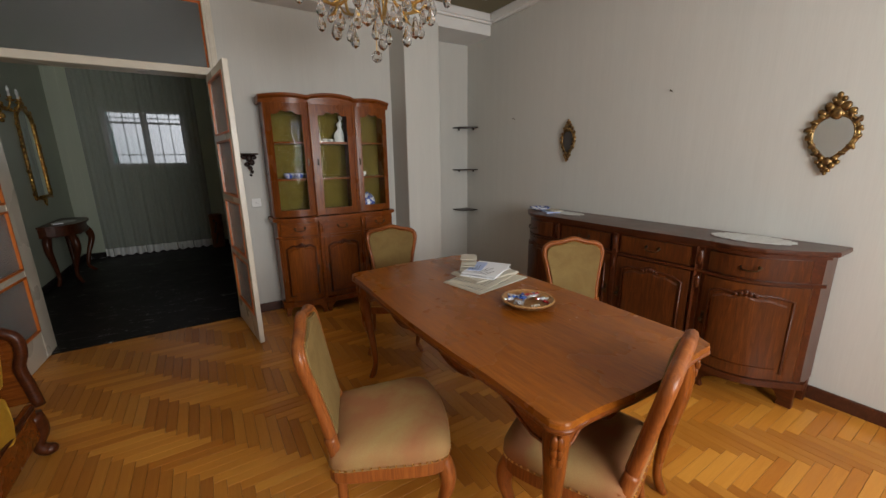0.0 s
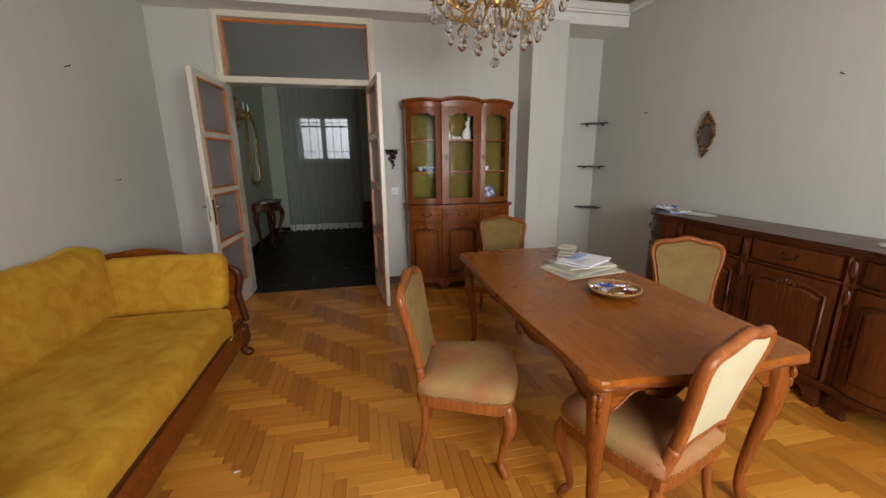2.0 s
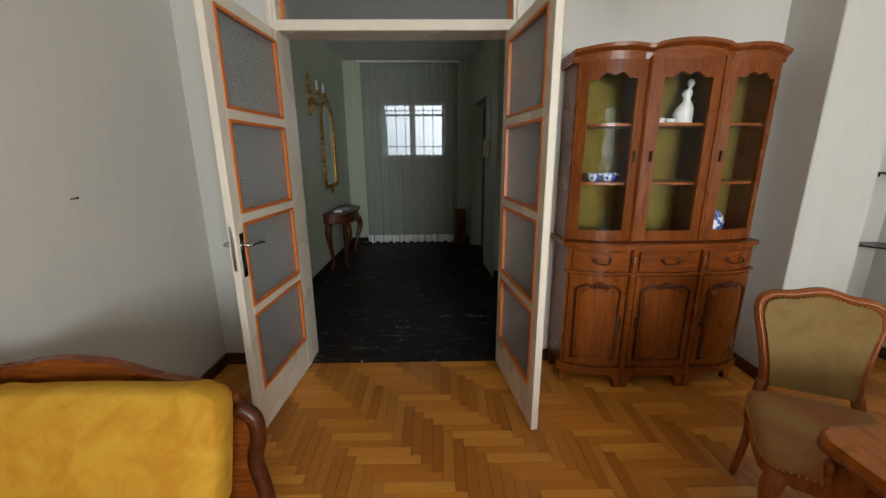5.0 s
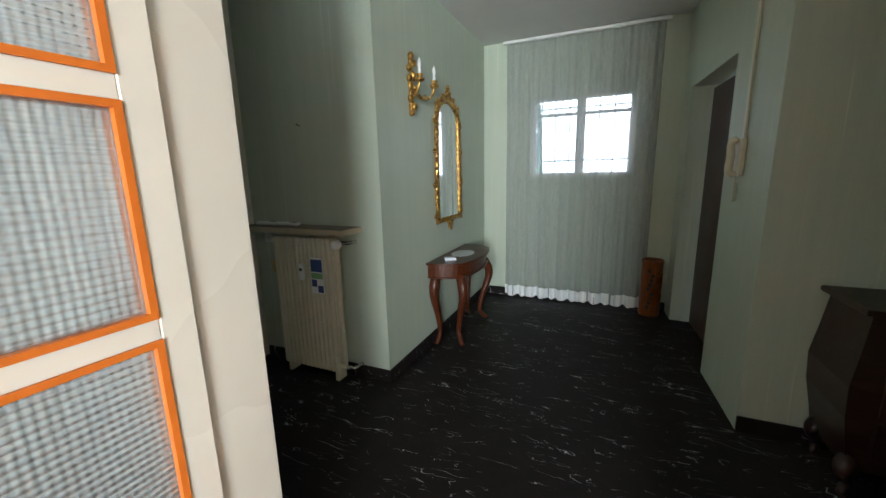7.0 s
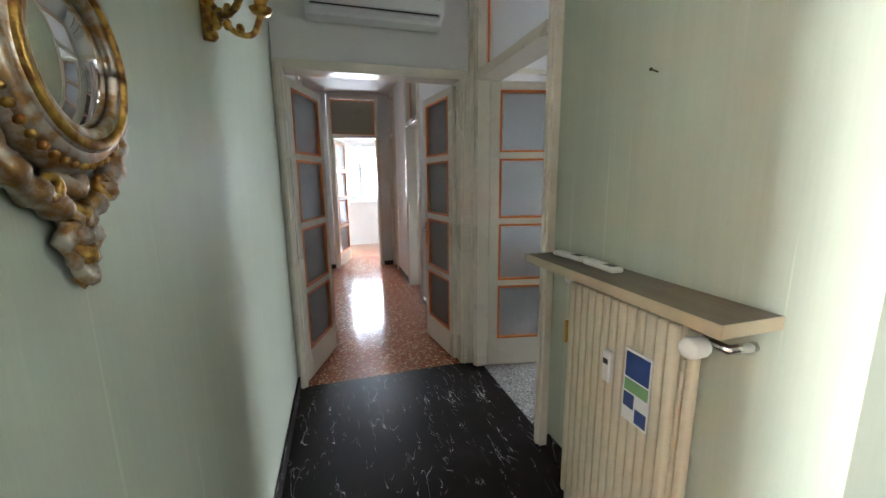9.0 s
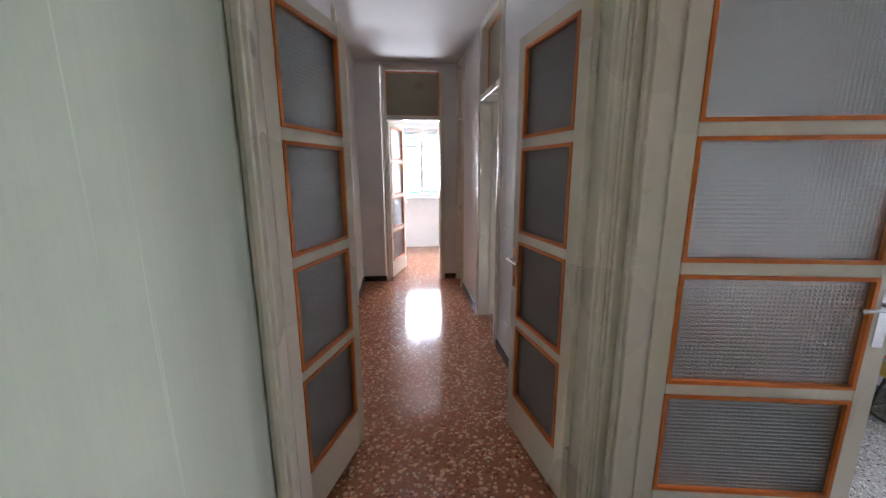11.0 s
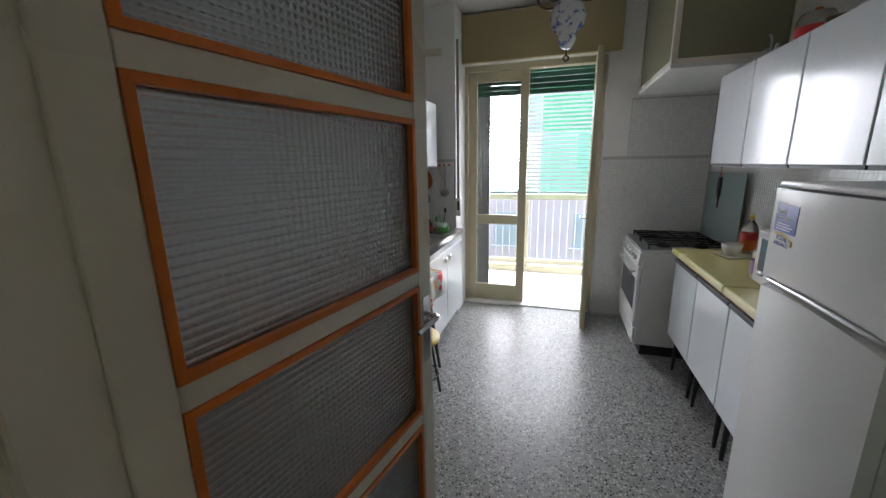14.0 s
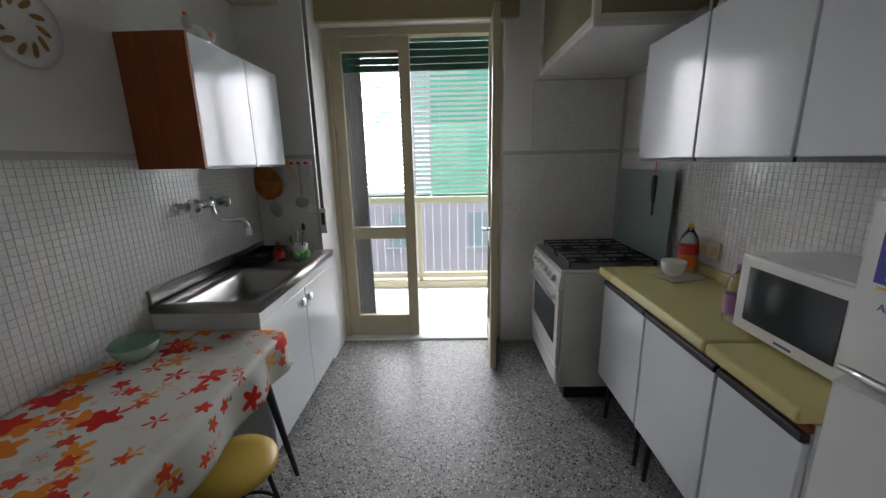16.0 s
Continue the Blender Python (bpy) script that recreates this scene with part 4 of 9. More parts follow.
def vitrine():
    """Three-door display cabinet; front faces local -y."""
    w = 0.60
    def low(x):
        a = abs(x)
        if a <= 0.22:
            return 0.345 + 0.01 * math.cos(a / 0.22 * math.pi / 2)
        u = (a - 0.22) / (w - 0.22)
        return 0.335 + 0.02 * math.sin(math.pi * u) - 0.085 * u ** 2
    def up(x):
        return low(x) - 0.055
    v = thing("display_cabinet", (1.70, 3.705, 0), "walnut display cabinet with three glazed doors", "cabinet")
    part("lower_body", solid(low, -w + 0.02, w - 0.02, 0.12, 0.93), WALNUT_UP, v)
    part("ledge", solid(low, -w - 0.01, w + 0.01, 0.93, 0.965, -0.022, bevel=0.008), WALNUT, v)
    part("moulding", slab(bmesh.new(), low, -w, w, 0.775, 0.79, 0, 0.02, 30), WALNUT, v)
    part("moulding", slab(bmesh.new(), low, -w, w, 0.10, 0.15, -0.02, 0.024, 30), WALNUT, v)
    for a, b in ((-0.575, -0.225), (-0.195, 0.195), (0.225, 0.575)):
        d = part("drawer", slab(bmesh.new(), low, a + 0.02, b - 0.02, 0.80, 0.915, 0, 0.015, 10), WALNUT, v)
        bail(d, low, (a + b) / 2, 0.86)
        d = part("door", slab(bmesh.new(), low, a + 0.01, b - 0.01, 0.165, 0.765, 0, 0.017, 12), WALNUT_UP, v, "carved walnut door")
        raised_panel(d, low, a + 0.07, b - 0.07, 0.23, 0.69, WALNUT_UP)
        x = b - 0.035 if a < -0.3 else a + 0.035
        part("key", boxes((x - 0.008, x + 0.008, -(low(x) + 0.024), -(low(x) + 0.015), 0.42, 0.50)), DARK_METAL, d)
    for x in (-0.21, 0.21):
        bm = slab(bmesh.new(), low, x - 0.016, x + 0.016, 0.15, 0.93, 0, 0.024, 4)
        blob(bm, (x, -(low(x) + 0.026), 0.855), (0.018, 0.012, 0.045))
        part("pilaster", bm, WALNUT, v, "carved pilaster")
    for x, q in ((-0.58, 1), (-0.21, -1), (-0.20, 1), (0.20, -1), (0.21, 1), (0.58, -1)):
        bm = bmesh.new()
        bracket_foot(bm, low, x, q, 0.12, 0.10)
        part("foot", bm, WALNUT, v)
    for x in (-0.55, 0.55):
        part("foot", boxes((x - 0.03, x + 0.03, -0.06, -0.01, 0, 0.12)), WALNUT, v)
    # upper part: back, sides, shelves, doors
    part("lining", boxes((-w + 0.04, w - 0.04, -0.016, -0.004, 0.966, 2.0)), OLIVE_CLOTH, v, "olive cloth lining")
    for s in (-1, 1):
        part("side", boxes((min(s * (w - 0.04), s * (w - 0.015)), max(s * (w - 0.04), s * (w - 0.015)), -up(w) - 0.004, -0.002, 0.966, 2.02)), WALNUT_UP, v)
    for z in (0.968, 1.305, 1.64):
        part("shelf", solid(up, -w + 0.045, w - 0.045, z, z + 0.016, 0.02), WALNUT, v)
    for x in (-0.205, 0.205):
        part("divider", boxes((x - 0.012, x + 0.012, -up(x) + 0.015, -0.018, 0.985, 2.0)), WALNUT_DARK, v)
    for a, b in ((-0.58, -0.222), (-0.19, 0.19), (0.222, 0.58)):
        bm = bmesh.new()
        f = 0.055
        slab(bm, up, a, a + f, 0.972, 1.985, -0.012, 0.012, 3)
        slab(bm, up, b - f, b, 0.972, 1.985, -0.012, 0.012, 3)
        slab(bm, up, a + f, b - f, 0.972, 1.035, -0.011, 0.011, 8)
        n = 16
        cols = []
        for k in range(n + 1):
            u = k / n
            x = a + f + (b - a - 2 * f) * u
            z = 1.915 - 0.035 * abs(2 * u - 1) ** 2 + 0.010 * math.cos(6 * math.pi * u)
            q = up(x)
            cols.append([bm.verts.new((x, -(q + e), h)) for e, h in ((-0.011, z), (0.011, z), (0.011, 1.985), (-0.011, 1.985))])
        for c0, c1 in zip(cols, cols[1:]):
            for k in range(4):
                bm.faces.new((c0[k], c1[k], c1[(k + 1) % 4], c0[(k + 1) % 4]))
        d = part("glazed_door", bm, WALNUT_UP, v)
        p = part("pane", slab(bmesh.new(), up, a + f - 0.005, b - f + 0.005, 1.03, 1.93, -0.003, 0.0, 8), THIN, d, "clear glass pane")
        p.visible_shadow = False
        x = b - 0.028 if a < -0.3 else a + 0.028
        part("key", boxes((x - 0.006, x + 0.006, -(up(x) + 0.03), -(up(x) + 0.012), 1.44, 1.50)), DARK_METAL, d)
    for x in (-0.206, 0.206):
        part("pilaster", slab(bmesh.new(), up, x - 0.015, x + 0.015, 0.97, 2.0, 0, 0.02, 3), WALNUT_UP, v)
    # crest: three shallow arches
    def crest(x):
        a = abs(x)
        if a < 0.21:
            return 2.062 + 0.022 * math.cos(a / 0.21 * math.pi / 2)
        return 2.045 + 0.02 * math.sin((a - 0.21) / 0.4 * math.pi * 0.8 + 0.4)
    bm = bmesh.new()
    n = 40
    rows = []
    for k in range(n + 1):
        x = -w - 0.012 + (2 * w + 0.024) * k / n
        q, c = up(max(-w, min(w, x))), crest(x)
        rows.append([bm.verts.new((x, y, z)) for y, z in ((-0.002, 1.986), (-(q + 0.006), 1.986), (-(q + 0.010), c - 0.035), (-(q + 0.038), c - 0.018), (-(q + 0.042), c), (-0.002, c))])
    for a, b in zip(rows, rows[1:]):
        for k in range(6):
            bm.faces.new((a[k], b[k], b[(k + 1) % 6], a[(k + 1) % 6]))
    bm.faces.new(rows[0][::-1])
    bm.faces.new(rows[-1])
    part("crest", bm, WALNUT, v, "arched moulded crest")
    return v


vitrine()


# ---- dining room: sofa, chandelier, wall pieces ----
def cushion(bm, x0, x1, y0, y1, z0, z1, r=0.05, crown=0.02):
    b = bmesh.new()
    box(b, x0, x1, y0, y1, z0, z1)
    bmesh.ops.subdivide_edges(b, edges=b.edges[:], cuts=5, use_grid_fill=True)
    c = Vector(((x0 + x1) / 2, (y0 + y1) / 2, (z0 + z1) / 2))
    h = Vector(((x1 - x0) / 2, (y1 - y0) / 2, (z1 - z0) / 2))
    for v in b.verts:
        d = v.co - c
        k = Vector(min(max(d[i], -h[i] + r), h[i] - r) for i in range(3))
        out = d - k
        if out.length > 1e-6:
            v.co = c + k + out.normalized() * r
        q = [1 - (abs(d[i]) / h[i]) ** 2 for i in range(3)]
        for i in range(3):
            if abs(abs(d[i]) - h[i]) < 1e-5:
                v.co[i] += math.copysign(crown * max(0, q[(i + 1) % 3]) * max(0, q[(i + 2) % 3]), d[i])
        v.co += 0.004 * noise.noise_vector(v.co * 6)
    bmesh.ops.subdivide_edges(b, edges=b.edges[:], cuts=1, use_grid_fill=True, smooth=0.6)
    me = bpy.data.meshes.new("scratch")
    b.to_mesh(me)
    b.free()
    bm.from_mesh(me)
    bpy.data.meshes.remove(me)
    return bm


def sofa():
    s = thing("sofa", (-0.76, 1.245, 0), "mustard velvet sofa with a carved walnut frame", "sofa")
    L = 0.955
    part("seat", cushion(bmesh.new(), -0.45, 0.46, -L + 0.06, L - 0.10, 0.25, 0.46, 0.055, 0.02), MUSTARD, s, "worn mustard velvet seat", True)
    bm = cushion(bmesh.new(), -0.10, 0.10, -L + 0.08, L + 0.04, 0.0, 0.485, 0.06, 0.02)
    bmesh.ops.transform(bm, verts=bm.verts, matrix=pose(-0.325, 0, 0.42, 0, -11, 0))
    part("backrest", bm, MUSTARD, s, "long mustard velvet back cushion", True)
    for q in (-1, 1):
        bm = cushion(bmesh.new(), -0.34, 0.40, -0.07, 0.07, -0.05, 0.335, 0.045, 0.015)
        bmesh.ops.transform(bm, verts=bm.verts, matrix=pose(0.02, q * (L - 0.075), 0.485, -q * 14, 0, 0))
        part("armrest_cushion", bm, MUSTARD, s, "mustard velvet arm cushion", True)
        path = [(-0.43, 0.30), (-0.43, 0.78), (-0.34, 0.82), (-0.18, 0.855), (0.0, 0.84), (0.16, 0.79), (0.30, 0.76), (0.40, 0.72), (0.44, 0.64), (0.455, 0.48), (0.47, 0.30)]
        pts = [(v.x, v.z) for v in smooth_path([(a, 0, b) for a, b in path], 3)]
        at = q * (L + 0.055)
        bm = prism(pts, min(at, at + q * 0.035), max(at, at + q * 0.035), "y", bevel=0.008)
        for v in bm.verts:
            v.co.y += q * 0.10 * max(0.0, v.co.z - 0.45)
        part("end_panel", bm, WALNUT, s, "carved scroll end panel")
        bm = tube(smooth_path([(0.42, at, 0.70), (0.47, at, 0.66), (0.475, at, 0.58), (0.455, at, 0.50), (0.47, at, 0.40), (0.485, at, 0.28)], 4), 0.026, 8)
        part("arm_post", bm, WALNUT_DARK, s, "carved arm post", True)
        for x in (-0.38, 0.45):
            bm = tube(smooth_path([(x, at - q * 0.03, 0.24), (x + 0.02, at - q * 0.02, 0.15), (x, at - q * 0.03, 0.07), (x + 0.035, at - q * 0.02, 0.02)], 4), [0.05, 0.048, 0.045, 0.04, 0.036, 0.033, 0.03, 0.028, 0.028, 0.03, 0.032, 0.03, 0.02], 8)
            blob(bm, (x + 0.03, at - q * 0.02, 0.03), (0.04, 0.035, 0.03))
            part("foot", bm, WALNUT_DARK, s, "carved scroll foot", True)
    part("front_rail", boxes((0.44, 0.475, -L - 0.03, L + 0.03, 0.12, 0.31), bevel=0.01, segments=2), WALNUT, s, "broad walnut front rail")
    part("moulding", tube([(0.475, -L, 0.30), (0.475, L, 0.30)], 0.012), WALNUT_DARK, s)
    part("base", boxes((-0.44, 0.435, -L - 0.02, L + 0.02, 0.14, 0.26)), WALNUT_DARK, s)
    return s


sofa()

CRYSTAL = glass_of("cut_crystal", (0.97, 0.97, 0.97), 0.0)
CRYSTAL.node_tree.nodes["Principled BSDF"].inputs["IOR"].default_value = 1.55


def chandelier():
    c = thing("chandelier", (1.52, 1.86, 3.06), "brass chandelier with hanging crystal drops", "chandelier")
    part("rose", lathe([(0.0, 0.0), (0.07, 0.0), (0.06, -0.02), (0.02, -0.05), (0.0, -0.05)], 20), BRASS, c, "", True)
    part("stem", tube([(0, 0, -0.04), (0, 0, -0.40)], 0.009), BRASS, c)
    part("hub", lathe([(0.0, -0.36), (0.03, -0.38), (0.018, -0.44), (0.05, -0.50), (0.07, -0.56), (0.06, -0.61), (0.025, -0.64), (0.035, -0.67), (0.0, -0.70)], 18), BRASS, c, "turned brass hub", True)
    drop = bmesh.new()
    lathe([(0.0, 0.0), (0.006, -0.01), (0.011, -0.03), (0.021, -0.055), (0.023, -0.07), (0.016, -0.085), (0.0, -0.095)], 8, drop)
    data = bpy.data.meshes.new("crystal_drop")
    drop.to_mesh(data)
    drop.free()
    data.materials.append(CRYSTAL)
    bead = bmesh.new()
    blob(bead, (0, 0, 0), (0.012, 0.012, 0.012), steps=8, rings=5)
    bead_data = bpy.data.meshes.new("crystal_bead")
    bead.to_mesh(bead_data)
    bead.free()
    bead_data.materials.append(CRYSTAL)
    def hang(at, scale=1.0, beads=1, parent=c):
        for k in range(beads):
            o = new("crystal_bead", bead_data)
            o.parent, o.location = parent, (at[0], at[1], at[2] - 0.014 - 0.024 * k)
        o = new("crystal_drop", data)
        o.parent, o.location, o.scale = parent, (at[0], at[1], at[2] - 0.018 - 0.024 * beads), (scale,) * 3
        o.rotation_euler = (0, 0, 1.3 * at[0] + 40 * at[1])
    for k in range(8):
        a = 2 * math.pi * k / 8 + 0.2
        ca, sa = math.cos(a), math.sin(a)
        line = [(0.05, -0.58), (0.10, -0.66), (0.19, -0.74), (0.27, -0.72), (0.30, -0.64), (0.255, -0.58), (0.21, -0.62)]
        arm = tube(smooth_path([(r * ca, r * sa, z) for r, z in line], 4), 0.0085, 6)
        out = [(0.25, -0.735), (0.33, -0.70), (0.40, -0.62), (0.43, -0.56)]
        tube(smooth_path([(r * ca, r * sa, z) for r, z in out], 4), 0.0075, 6, arm)
        leaf = [(0.20, -0.74), (0.22, -0.78), (0.26, -0.80)]
        tube([(r * ca, r * sa, z) for r, z in leaf], [0.012, 0.009, 0.002], 6, arm)
        part("arm", arm, BRASS, c, "", True)
        part("cup", lathe([(0.0, -0.56), (0.035, -0.555), (0.045, -0.54), (0.02, -0.535), (0.016, -0.50), (0.0, -0.50)], 12, centre=(0.43 * ca, 0.43 * sa, 0)), BRASS, c, "", True)
        part("candle", lathe([(0.013, -0.53), (0.013, -0.43), (0.008, -0.42), (0.012, -0.39), (0.0, -0.36)], 10, centre=(0.43 * ca, 0.43 * sa, 0)), PORCELAIN, c, "white candle lamp", True)
        hang((0.43 * ca, 0.43 * sa, -0.56), 1.25, 1)
        hang((0.40 * math.cos(a + 0.13), 0.40 * math.sin(a + 0.13), -0.62), 1.0, 1)
        hang((0.31 * math.cos(a - 0.08), 0.31 * math.sin(a - 0.08), -0.70), 1.1, 2)
        hang((0.22 * ca, 0.22 * sa, -0.76), 1.3, 1)
        hang((0.30 * math.cos(a + 0.30), 0.30 * math.sin(a + 0.30), -0.60), 1.15, 1)
        if k % 2:
            hang((0.10 * ca, 0.10 * sa, -0.68), 1.3, 2)
    hang((0, 0, -0.70), 1.2, 4)
    bm = bmesh.new()
    bmesh.ops.create_icosphere(bm, subdivisions=2, radius=0.032, matrix=Matrix.Translation((0, 0, -1.01)))
    part("crystal_ball", bm, CRYSTAL, c, "faceted crystal ball")
    part("rod", tube([(0, 0, -0.70), (0, 0, -0.985)], 0.0025, 6), BRASS, c)


chandelier()


def shield(z):
    """Width of a shield-shaped frame at a height from -1 to 1: broad shoulders, narrow foot."""
    return 0.86 + 0.30 * z - 0.14 * z * z


def scroll_frame(bm, radius_x, radius_z, depth=0.02, lobes=9, thick=0.011):
    """Carved frame round an oval in the x-z plane: a moulded ring with leaf scrolls."""
    n = 48
    ring = [(radius_x * math.sin(2 * math.pi * k / n) * (1 + 0.05 * math.cos(6 * math.pi * k / n)) * shield(math.cos(2 * math.pi * k / n)), -depth * 0.5, radius_z * math.cos(2 * math.pi * k / n)) for k in range(n + 1)]
    tube(ring, thick, 8, bm)
    tube([(a * 0.90, b - 0.006, c * 0.92) for a, b, c in ring], thick * 0.5, 6, bm)
    for k in range(lobes * 2):
        a = math.pi * (k + 0.5) / lobes
        x, z = math.sin(a), math.cos(a)
        r = 1.08 + 0.06 * ((k * 7) % 3 - 1)
        x *= shield(z)
        blob(bm, (radius_x * x * r, -depth * 0.5, radius_z * z * r), (0.019, 0.010, 0.010), (0, a + 0.6 * (-1) ** k, 0), 8, 5)
        blob(bm, (radius_x * x * 1.02, -depth * 0.9, radius_z * z * 1.02), (0.013, 0.008, 0.018), (0, a - 0.5, 0), 8, 5)
    return bm


def crest(bm, z, s, size):
    """A spray of leaves above or below a frame."""
    for k, (dx, dz, r) in enumerate(((0, 0.05, 0.024), (-0.03, 0.03, 0.02), (0.03, 0.03, 0.02), (-0.055, 0.005, 0.016), (0.055, 0.005, 0.016), (0, 0.0, 0.026), (-0.018, 0.065, 0.012), (0.018, 0.065, 0.012), (0, 0.085, 0.013))):
        blob(bm, (dx * size, -0.014 - 0.003 * (k % 3), z + s * dz * size), (r * size, 0.012, r * 1.25 * size), (0, dx * 14, 0), 8, 5)
    return bm


def wall_mirror(name, at, turn, rx, rz, metal, label, size=1.0, glass=None):
    m = thing(name, at, label, "mirror", turn=turn)
    pts = [(rx * 0.93 * math.sin(2 * math.pi * k / 40) * (1 + 0.04 * math.cos(6 * math.pi * k / 40)) * shield(math.cos(2 * math.pi * k / 40)), rz * 0.95 * math.cos(2 * math.pi * k / 40)) for k in range(40)]
    part("glass", prism(pts, -0.010, -0.003, "y"), glass or MIRROR, m, "silvered glass")
    bm = scroll_frame(bmesh.new(), rx, rz)
    crest(bm, rz * 1.02, 1, size)
    crest(bm, -rz * 1.02, -1, size * 0.7)
    part("frame", bm, metal, m, "carved gilt frame", True)
    return m


# on the long wall (facing -x): a mirror and a small dark plaque
wall_mirror("wall_mirror", (3.616, 0.396, 1.57), -90, 0.112, 0.128, DARK_GILT := gild(material("dark_gilt", (0.3, 0.2, 0.08), 0.35, 0.8), (0.34, 0.21, 0.07), (0.10, 0.05, 0.02)), "small mirror in a dark gilt carved frame", 1.1)
wall_mirror("wall_plaque", (3.616, 2.236, 1.625), -90, 0.082, 0.118, DARK_GILT, "small dark carved plaque with oval glass", 0.9, glass_plate := material("smoky_glass", (0.16, 0.15, 0.14), 0.12, 0.6))


def nail(at, way):
    bm = tube([at, tuple(a + 0.03 * w for a, w in zip(at, way))], 0.003, 6)
    blob(bm, tuple(a + 0.03 * w for a, w in zip(at, way)), (0.006, 0.006, 0.006))
    return tagged(part("nail", bm, DARK_METAL), "bare steel nail in the papered wall", "nail", "nails in the walls")


def corner_shelf(z):
    s = thing("corner_shelf", (3.618, 3.898, z), "small dark wooden corner shelf", "shelf", "corner shelves")
    n = 10
    pts = [(0, 0)] + [(-0.235 * math.cos(math.pi / 2 * k / n) ** 0.8, -0.235 * math.sin(math.pi / 2 * k / n) ** 0.8) for k in range(n + 1)]
    part("board", prism(pts, -0.012, 0.0, bevel=0.003), SHADOW_WOOD, s)
    part("bracket", boxes((-0.15, -0.13, -0.012, -0.002, -0.035, -0.012)), DARK_METAL, s)
    part("bracket", boxes((-0.012, -0.002, -0.15, -0.13, -0.035, -0.012)), DARK_METAL, s)


def carved_bracket():
    s = thing("wall_bracket", (0.985, 3.718, 1.545), "dark carved wooden wall bracket", "bracket")
    part("shelf", prism([(-0.085, 0), (-0.07, -0.10), (0, -0.13), (0.07, -0.10), (0.085, 0)], 0, 0.012, bevel=0.003), SHADOW_WOOD, s)
    bm = bmesh.new()
    for k, (x, z, r) in enumerate(((0, -0.03, 0.03), (-0.04, -0.02, 0.022), (0.04, -0.02, 0.022), (0.02, -0.07, 0.024), (-0.022, -0.085, 0.022), (0.0, -0.12, 0.02), (0.012, -0.155, 0.016), (-0.055, -0.015, 0.014), (0.0, -0.185, 0.011))):
        blob(bm, (x, -0.022 - 0.012 * (k % 2), z), (r, 0.02, r * 1.2), (0, k * 1.1, 0), 8, 5)
    part("carving", bm, SHADOW_WOOD, s, "carved leaf scrolls", True)


def wall_socket(at, turn, label="white plastic wall socket"):
    s = thing("wall_socket", at, label, "socket", turn=turn)
    part("plate", boxes((-0.04, 0.04, -0.009, 0, -0.04, 0.04), bevel=0.003), PLASTIC_WHITE, s)
    bm = bmesh.new()
    for x in (-0.012, 0, 0.012):
        tube([(x, -0.0095, 0), (x, -0.0105, 0)], 0.003, 6, bm)
    part("holes", bm, BLACK, s)


for hz in (1.872, 1.350, 0.834):
    corner_shelf(hz)
carved_bracket()
wall_socket((1.0, 3.719, 1.10), 0)
nail((3.62, 1.313, 1.945), (-1, 0, 0.2))
nail((3.62, 3.0, 1.90), (-1, 0, 0.2))
nail((-1.25, 2.525, 2.07), (1, 0, 0.2))
nail((-1.25, 2.826, 1.31), (1, 0, 0.2))
nail((-1.80, 5.34, 1.86), (0, -1, 0.2))
nail((-1.25, 0.9, 1.3), (1, 0, 0.2))

# ---- on the table and the sideboard ----
NEWSPRINT = paint("yellowed_newsprint", (0.60, 0.56, 0.46), 0.8, 0.3)
PAPER_WHITE = paint("white_paper", (0.80, 0.82, 0.85), 0.6, 0.05)
PAPER_BLUE = paint("pale_blue_paper", (0.40, 0.48, 0.72), 0.6, 0.05)
INK = material("ink", (0.03, 0.03, 0.035), 0.7)
BLUE_INK = material("blue_ink", (0.04, 0.08, 0.40), 0.5)


def sheet(name, at, turn, w, d, h, mat, label, bars=0, curl=0.0):
    """A flat pile of paper with slightly uneven edges; bars: lines of small print."""
    o = thing(name, at, label, "paper", "papers on the table", turn)
    bm = bmesh.new()
    n = max(1, int(h / 0.005))
    for k in range(n):
        e = 0.004 * ((k * 37) % 5 - 2)
        z = k * h / n
        bm = bmesh.new()
        v = box(bm, -w / 2 + e, w / 2 + e, -d / 2 - e, d / 2 - e * 0.5, z + 0.0004, z + h / n - 0.0004)
        for q in v:
            q.co.z += curl * (q.co.x / w) ** 2 * (k / n)
        part("sheet", bm, mat, o)
    if bars:
        bm = bmesh.new()
        for k in range(bars):
            y = d / 2 - 0.02 - (d - 0.04) * k / bars
            l = 0.3 + 0.13 * ((k * 5) % 4)
            box(bm, -w / 2 + 0.015, -w / 2 + 0.015 + (w - 0.03) * l, y - 0.0025, y + 0.001, h + 0.0001, h + 0.0008)
        part("print", bm, INK, o, "unreadable lines of print")
    return o


sheet("newspaper_pile", (1.985, 1.43, 0.753), 10, 0.42, 0.30, 0.010, NEWSPRINT, "flat pile of yellowed newspapers on the table", 12)
sheet("newspaper_pile", (2.00, 1.46, 0.7632), 21, 0.38, 0.27, 0.012, NEWSPRINT, "folded newspapers stacked on the table", 10)
sheet("newspaper_pile", (2.02, 1.49, 0.7754), 4, 0.33, 0.25, 0.014, NEWSPRINT, "folded newspapers stacked on the table", 9)
sheet("envelope_pile", (2.035, 1.49, 0.7896), 31, 0.30, 0.22, 0.014, PAPER_WHITE, "white envelopes on top of newspapers", 0, 0.05)
sheet("letter", (2.03, 1.455, 0.8045), 14, 0.24, 0.17, 0.005, PAPER_WHITE, "white letter on top of the pile", 6, 0.06)
sheet("letter", (2.02, 1.55, 0.8105), 38, 0.19, 0.09, 0.004, PAPER_BLUE, "pale blue letter on top of the pile", 3, 0.1)
